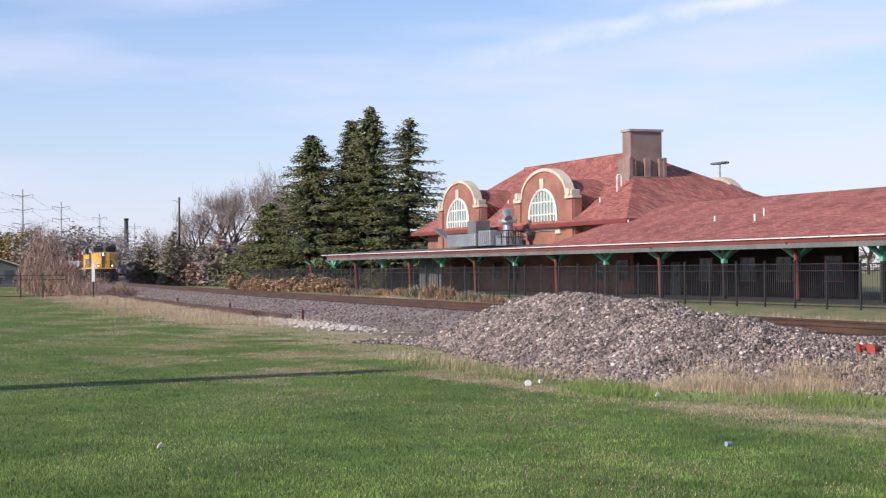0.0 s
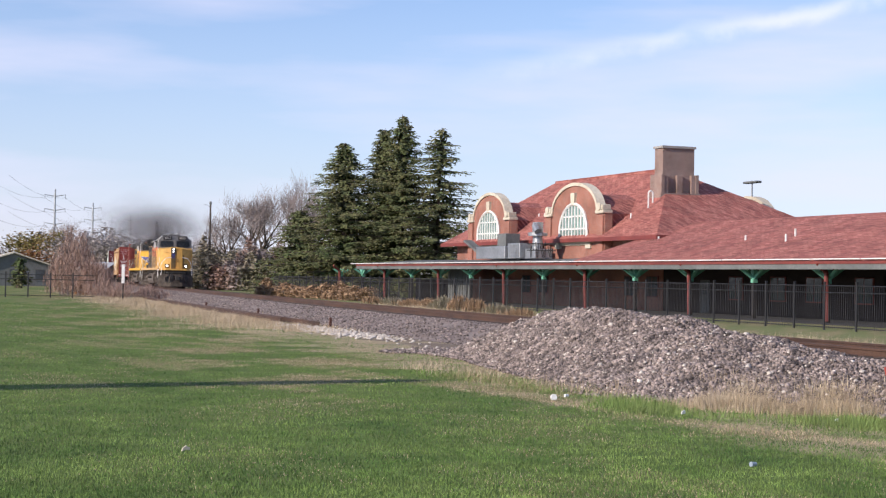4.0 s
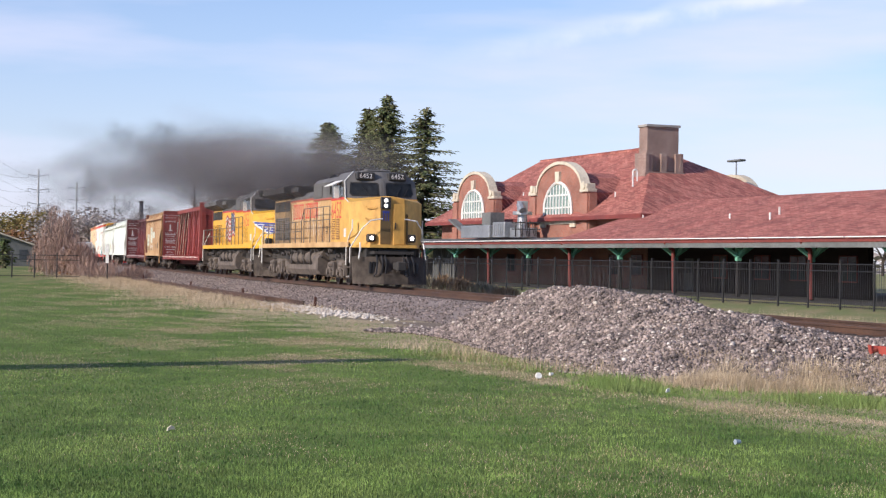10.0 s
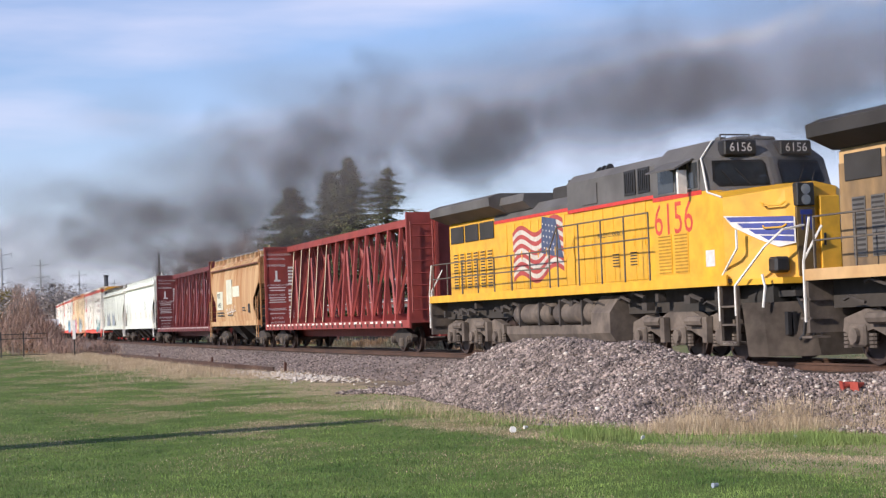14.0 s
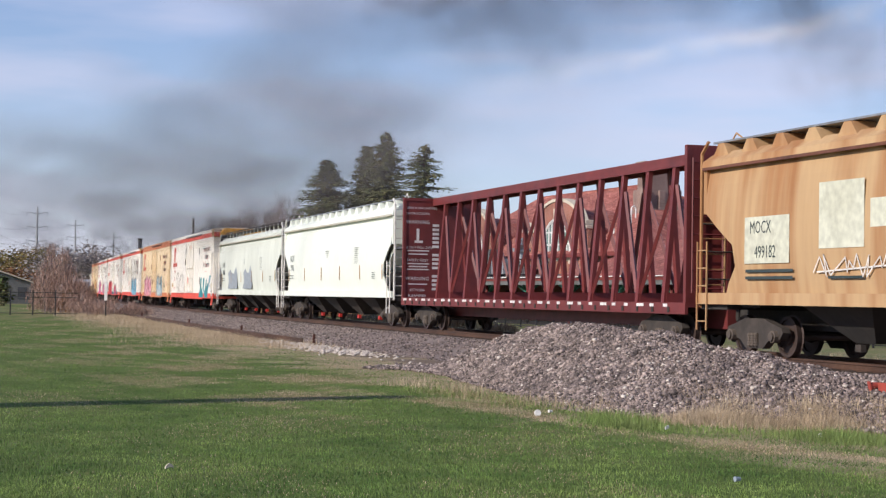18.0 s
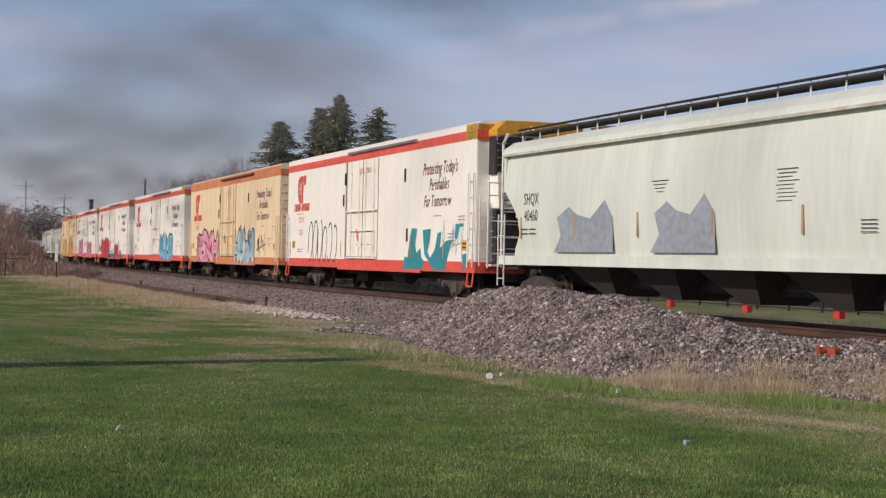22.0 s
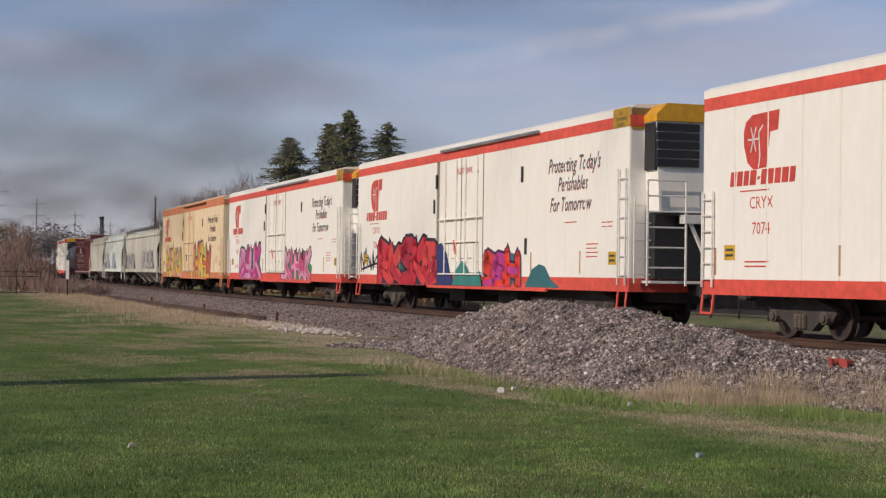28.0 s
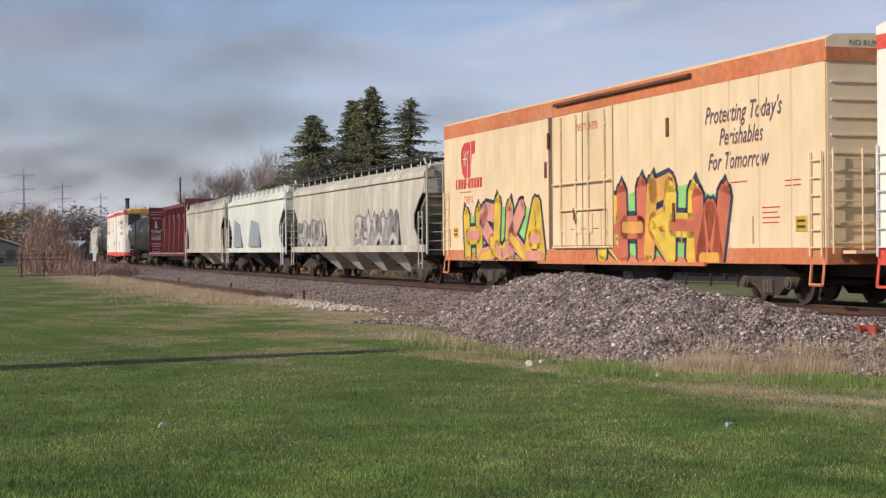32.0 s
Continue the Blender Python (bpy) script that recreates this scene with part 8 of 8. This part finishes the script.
r5 = couple(reefer("white refrigerator car with pink and green graffiti", False, True, "7077", "LYONS FERRY"), 249.2, 8.3)
graffiti(r5, -8.3, -3.4, .88, 2.2, [(.72, .30, .48), (.62, .05, .28)], (.03, .10, .05), (.05, .25, .12), 51, letters=4)
graffiti(r5, 1.0, 6.3, .88, 1.95, [(.66, .10, .24), (.74, .34, .46)], (.05, .06, .05), (.06, .28, .10), 52, letters=6)
r6 = couple(reefer("rust-stained cream refrigerator car with orange and green graffiti", True, False, "5314", "SWEETWATER"), 273.45, 8.3)
graffiti(r6, -9.2, -2.9, .86, 2.35, [(.78, .52, .05), (.70, .30, .22)], (.03, .04, .07), (.28, .60, .16), 61, letters=5)
graffiti(r6, .9, 7.3, .86, 2.5, [(.80, .55, .06), (.62, .16, .08), (.74, .38, .08)], (.03, .05, .08), (.30, .64, .20), 62, letters=5)
ha = couple(hopper("dirty grey covered hopper with dull graffiti", M_HOP_OLD, 10.35, 4.0, scoops=False, bays=4), 297.45, 8)
graffiti(ha, -9, -4, 1.35, 2.2, [(.26, .25, .24), (.5, .47, .42)], (.2, .18, .2), None, 71, letters=6, y=-1.543)
graffiti(ha, 1, 7, 1.35, 2.3, [(.55, .52, .47), (.3, .28, .27)], (.22, .2, .22), None, 72, letters=6, y=-1.543)
hb = couple(hopper("weathered white covered hopper with painted-out patches", M_HOP_GREY, 8.0, 4.0, bays=2), 317.6, 6)
flat(hb, "paint_patch", [(-1.5, 1.35), (1.8, 1.35), (1.6, 2.5), (-.6, 2.7)], -1.5425, M_PATCH, "grey painted-out patch")
flat(hb, "paint_patch", [(-6, 1.35), (-3.4, 1.35), (-3.8, 2.5), (-5.6, 2.8)], -1.5425, M_PATCH, "grey painted-out patch")
couple(hopper("weathered pale grey covered hopper", M_HOP_OLD, 8.05, 4.0, bays=2), 334.85, 6)
couple(centre_beam("maroon empty centre-beam flat car", M_BEAM_B), 355.6, 9.4)
couple(tank_car("black tank car with white markings"), 377.8, 7.5)
couple(reefer(WHITE_R, False, True, "7070", "DENVER"), 399.8, 8.3)
couple(tank_car("black tank car with white markings"), 421.5, 7.5)
couple(hopper("weathered pale grey covered hopper", M_HOP_OLD, 8.05, 4.0, bays=2), 440, 6)
# ---- diesel smoke: soft dark puffs that leave the stack one after another, rise and drift apart ----
def smoke_material(name, least, grey):
    m = bpy.data.materials.new(name)
    m.use_nodes = True
    n, l = m.node_tree.nodes, m.node_tree.links
    out = n["Material Output"]
    n.remove(n["Principled BSDF"])
    dif, tr, mx = n.new("ShaderNodeBsdfDiffuse"), n.new("ShaderNodeBsdfTransparent"), n.new("ShaderNodeMixShader")
    dif.inputs["Color"].default_value = (grey, grey * .94, grey, 1)
    at = n.new("ShaderNodeAttribute")
    at.attribute_name = "soft"
    tc, no = n.new("ShaderNodeTexCoord"), n.new("ShaderNodeTexNoise")
    no.inputs["Scale"].default_value, no.inputs["Detail"].default_value = 1.0, 4
    info = n.new("ShaderNodeObjectInfo")
    add = n.new("ShaderNodeVectorMath")
    sc = n.new("ShaderNodeVectorMath")
    sc.operation = "SCALE"
    sc.inputs[0].default_value = (31, 17, 23)
    l.new(info.outputs["Random"], sc.inputs["Scale"])
    l.new(tc.outputs["Object"], add.inputs[0])
    l.new(sc.outputs[0], add.inputs[1])
    l.new(add.outputs[0], no.inputs["Vector"])
    mr = n.new("ShaderNodeMapRange")
    for k, v in zip(("From Min", "From Max", "To Min", "To Max"), (.32, .66, least, 1.0)):
        mr.inputs[k].default_value = v
    l.new(no.outputs["Fac"], mr.inputs["Value"])
    mu = n.new("ShaderNodeMath")
    mu.operation = "MULTIPLY"
    l.new(at.outputs["Fac"], mu.inputs[0])
    l.new(mr.outputs[0], mu.inputs[1])
    l.new(mu.outputs[0], mx.inputs[0])
    l.new(tr.outputs[0], mx.inputs[1])
    l.new(dif.outputs[0], mx.inputs[2])
    l.new(mx.outputs[0], out.inputs["Surface"])
    return m


def puff_mesh(seed, dense, size, material, wide=1.0):
    """Curved veils one behind another, thick in the middle and fading to nothing at the rim ("soft")."""
    rng = random.Random(seed)
    verts, faces, soft = [], [], []
    for k in range(2):
        y0 = -.25 + .5 * k
        cx, cz, rx, rz = rng.uniform(-.25, .25), rng.uniform(-.12, .12), wide * size * rng.uniform(1.35, 1.75), size * rng.uniform(1.05, 1.3)
        base = len(verts)
        R, A = 6, 20
        verts.append((cx, y0, cz))
        soft.append(dense)
        for i in range(1, R + 1):
            f = i / R
            for j in range(A):
                a = 2 * math.pi * j / A
                w = 1 + .12 * math.sin(3 * a + seed + k) + .08 * math.sin(5 * a + 2 * k)
                verts.append((cx + rx * f * w * math.cos(a), y0 + .05 * f * math.sin(a + k), cz + rz * f * w * math.sin(a)))
                soft.append(dense * (1 - f * f) ** 1.5)
        for j in range(A):
            faces.append((base, base + 1 + j, base + 1 + (j + 1) % A))
            for i in range(R - 1):
                p, q = base + 1 + i * A, base + 1 + (i + 1) * A
                faces.append((p + j, q + j, q + (j + 1) % A, p + (j + 1) % A))
    me = bpy.data.meshes.new("smoke_puff")
    me.from_pydata(verts, [], faces)
    at = me.attributes.new("soft", "FLOAT", "POINT")
    at.data.foreach_set("value", soft)
    for p in me.polygons:
        p.use_smooth = True
    me.materials.append(material)
    return me


M_SMOKE = smoke_material("diesel_smoke", .12, .05)
M_HAZE = smoke_material("smoke_haze", .85, .1)
scene.cycles.transparent_max_bounces = 256
M_VEIL = smoke_material("thin_smoke_veil", .85, .2)
PUFF_MESHES = [puff_mesh(i, (.245, .2)[i % 2], .95 + .04 * i, M_SMOKE) for i in range(6)] + [puff_mesh(i, (.1, .08)[i % 2], 1.5, M_HAZE, 2.2) for i in range(6, 12)] + [puff_mesh(i, (.072, .06)[i % 2], 1.5, M_VEIL, 2.3) for i in range(12, 18)]
PUFFS = []
rng_s = random.Random(77)
when = 1.0
while when < 14.6:
    for k in ((1, 2) if when < 3.8 else (0, 1, 2) if when < 10.5 else (0, 0, 2) if when < 14.2 else (1, 2)):
        ob = new("smoke_puff", PUFF_MESHES[rng_s.randrange(6) + 6 * k])
        tagged(ob, "puff of black diesel exhaust smoke drifting in the air", "smoke", "diesel smoke")
        drift = (max(-1.7, min(1.7, rng_s.gauss(0, 1))), rng_s.gauss(0, .7), max(-1.4, min(1.8, rng_s.gauss(0, .8))))
        lift = 1 + .3 * math.sin(when * 5.1) + .2 * math.sin(when * 11.3 + 1)
        PUFFS.append((ob, when, lift, drift, rng_s.uniform(-28, 28), rng_s.uniform(-60, 60) * (.4 if k else 1), k))
    when += .28 if when < 3.8 else (.15 if when < 9.5 else .112 if when < 14.4 else .2)


# ---- what moves ----
def car_pose(centre, base, t):
    s = centre - gone(t)
    xa, ya, _ = line(s - base)
    xb, yb, _ = line(s + base)
    return pose((xa + xb) / 2, (ya + yb) / 2, 0, 0, 0, math.degrees(math.atan2(ya - yb, xa - xb)))


def puff_rows(when, lift, drift, yaw, roll, wide):
    """A puff rides in the engine hood until it leaves the stack, then climbs, drifts apart from the rest and thins out."""
    rows = [(k / 2, car_pose(-2.12, 6.8, k / 2) @ pose(-2.2, 0, 2.2)) for k in range(65) if k / 2 < when - .2]
    start = car_pose(-2.12, 6.8, when) @ pose(-2.2, 0, 4.3)
    rows.append((max(0, when - .1), car_pose(-2.12, 6.8, max(0, when - .1)) @ pose(-2.2, 0, 2.0)))
    forward = start.to_3x3() @ Vector((1, 0, 0))
    for age in [0, .15, .4, .8] + [1.5 + 1.0 * k for k in range(32)]:
        if when + age >= 31.9:
            break
        late = when > 8.5
        apart = .1 + (2.3 if wide else 1.7) * (1 - math.exp(-age / 3.2)) + (.38 if wide else .3) * max(0, age - 3)
        if wide == 2:
            up = 1.0 + .5 * min(age, 4) + (3.6 + 3.4 * drift[2]) * (1 - math.exp(-age / 7))
        elif wide:
            up = lift * (.55 * (1 - math.exp(-age / .3)) + .5 * min(age, 4.5)) + drift[2] * (apart if late else .1 + 2.7 * (1 - math.exp(-age / 4))) + (.22 * max(0, age - 6) ** 2 if late else 0)
        else:
            up = lift * (.55 * (1 - math.exp(-age / .3)) + .78 * (age if late else min(age, 4))) + drift[2] * (apart if late else min(apart, 2.2)) + (.6 * max(0, age - 4.2) ** 2 if late else 0)
            if not late:
                up = 1.2 - 2.6 * (1 - math.exp(-max(0, age - 7) / 4)) + (up - 1.2) * math.exp(-max(0, age - 7) / 4)
        wind = Vector((-.55, .8, 0)) * max(0, age - 2) if wide == 2 and late else Vector((.6, .5, 0)) * max(0, age - 6) if wide == 0 and not late else Vector((-.34, .1, 0)) * max(0, age - 3) if not late else Vector((0, 0, 0))
        m = pose(0, 0, 0, 0, roll * (1 - math.exp(-age / 3)), yaw)
        m.translation = start.translation + forward * (1.0 * (1 - math.exp(-age / .5)) + .4 * age) + Vector((drift[0] * apart * (1 if late else 1.5), drift[1] * apart, up + .1)) + wind
        rows.append((when + age, m))
    rows.append((32.0, Matrix.Translation((0, 0, .5)) @ rows[-1][1]))
    return rows


def motions():
    for ob, centre, base in CARS:
        walk(ob, [(k / 2, car_pose(centre, base, k / 2)) for k in range(65)])
    # wheels roll while their car is near
    for ob, radius in WHEELS:
        top = ob
        while top.parent:
            top = top.parent
        centre = next(c for o, c, b in CARS if o is top)
        t0 = max(0, 12 + (centre - 110) / SPEED)
        t1 = min(32, 12 + (centre + 32) / SPEED)
        if t1 <= t0 + .1:
            continue
        place = ob.matrix_basis.copy()
        step = radius * 1.25 / SPEED
        n = int((t1 - t0) / step) + 1
        rows = [(t0 + k * step, place @ pose(0, 0, 0, 0, 71.62 * k, 0)) for k in range(n) if t0 + k * step < 32]
        if rows[0][0] > 0:
            rows.insert(0, (0, place))
        if rows[-1][0] < 32:
            rows.append((32, rows[-1][1]))
        walk(ob, rows)
    for ob, when, lift, drift, yaw, roll, wide in PUFFS:
        walk(ob, puff_rows(when, lift, drift, yaw, roll, wide))


motions()
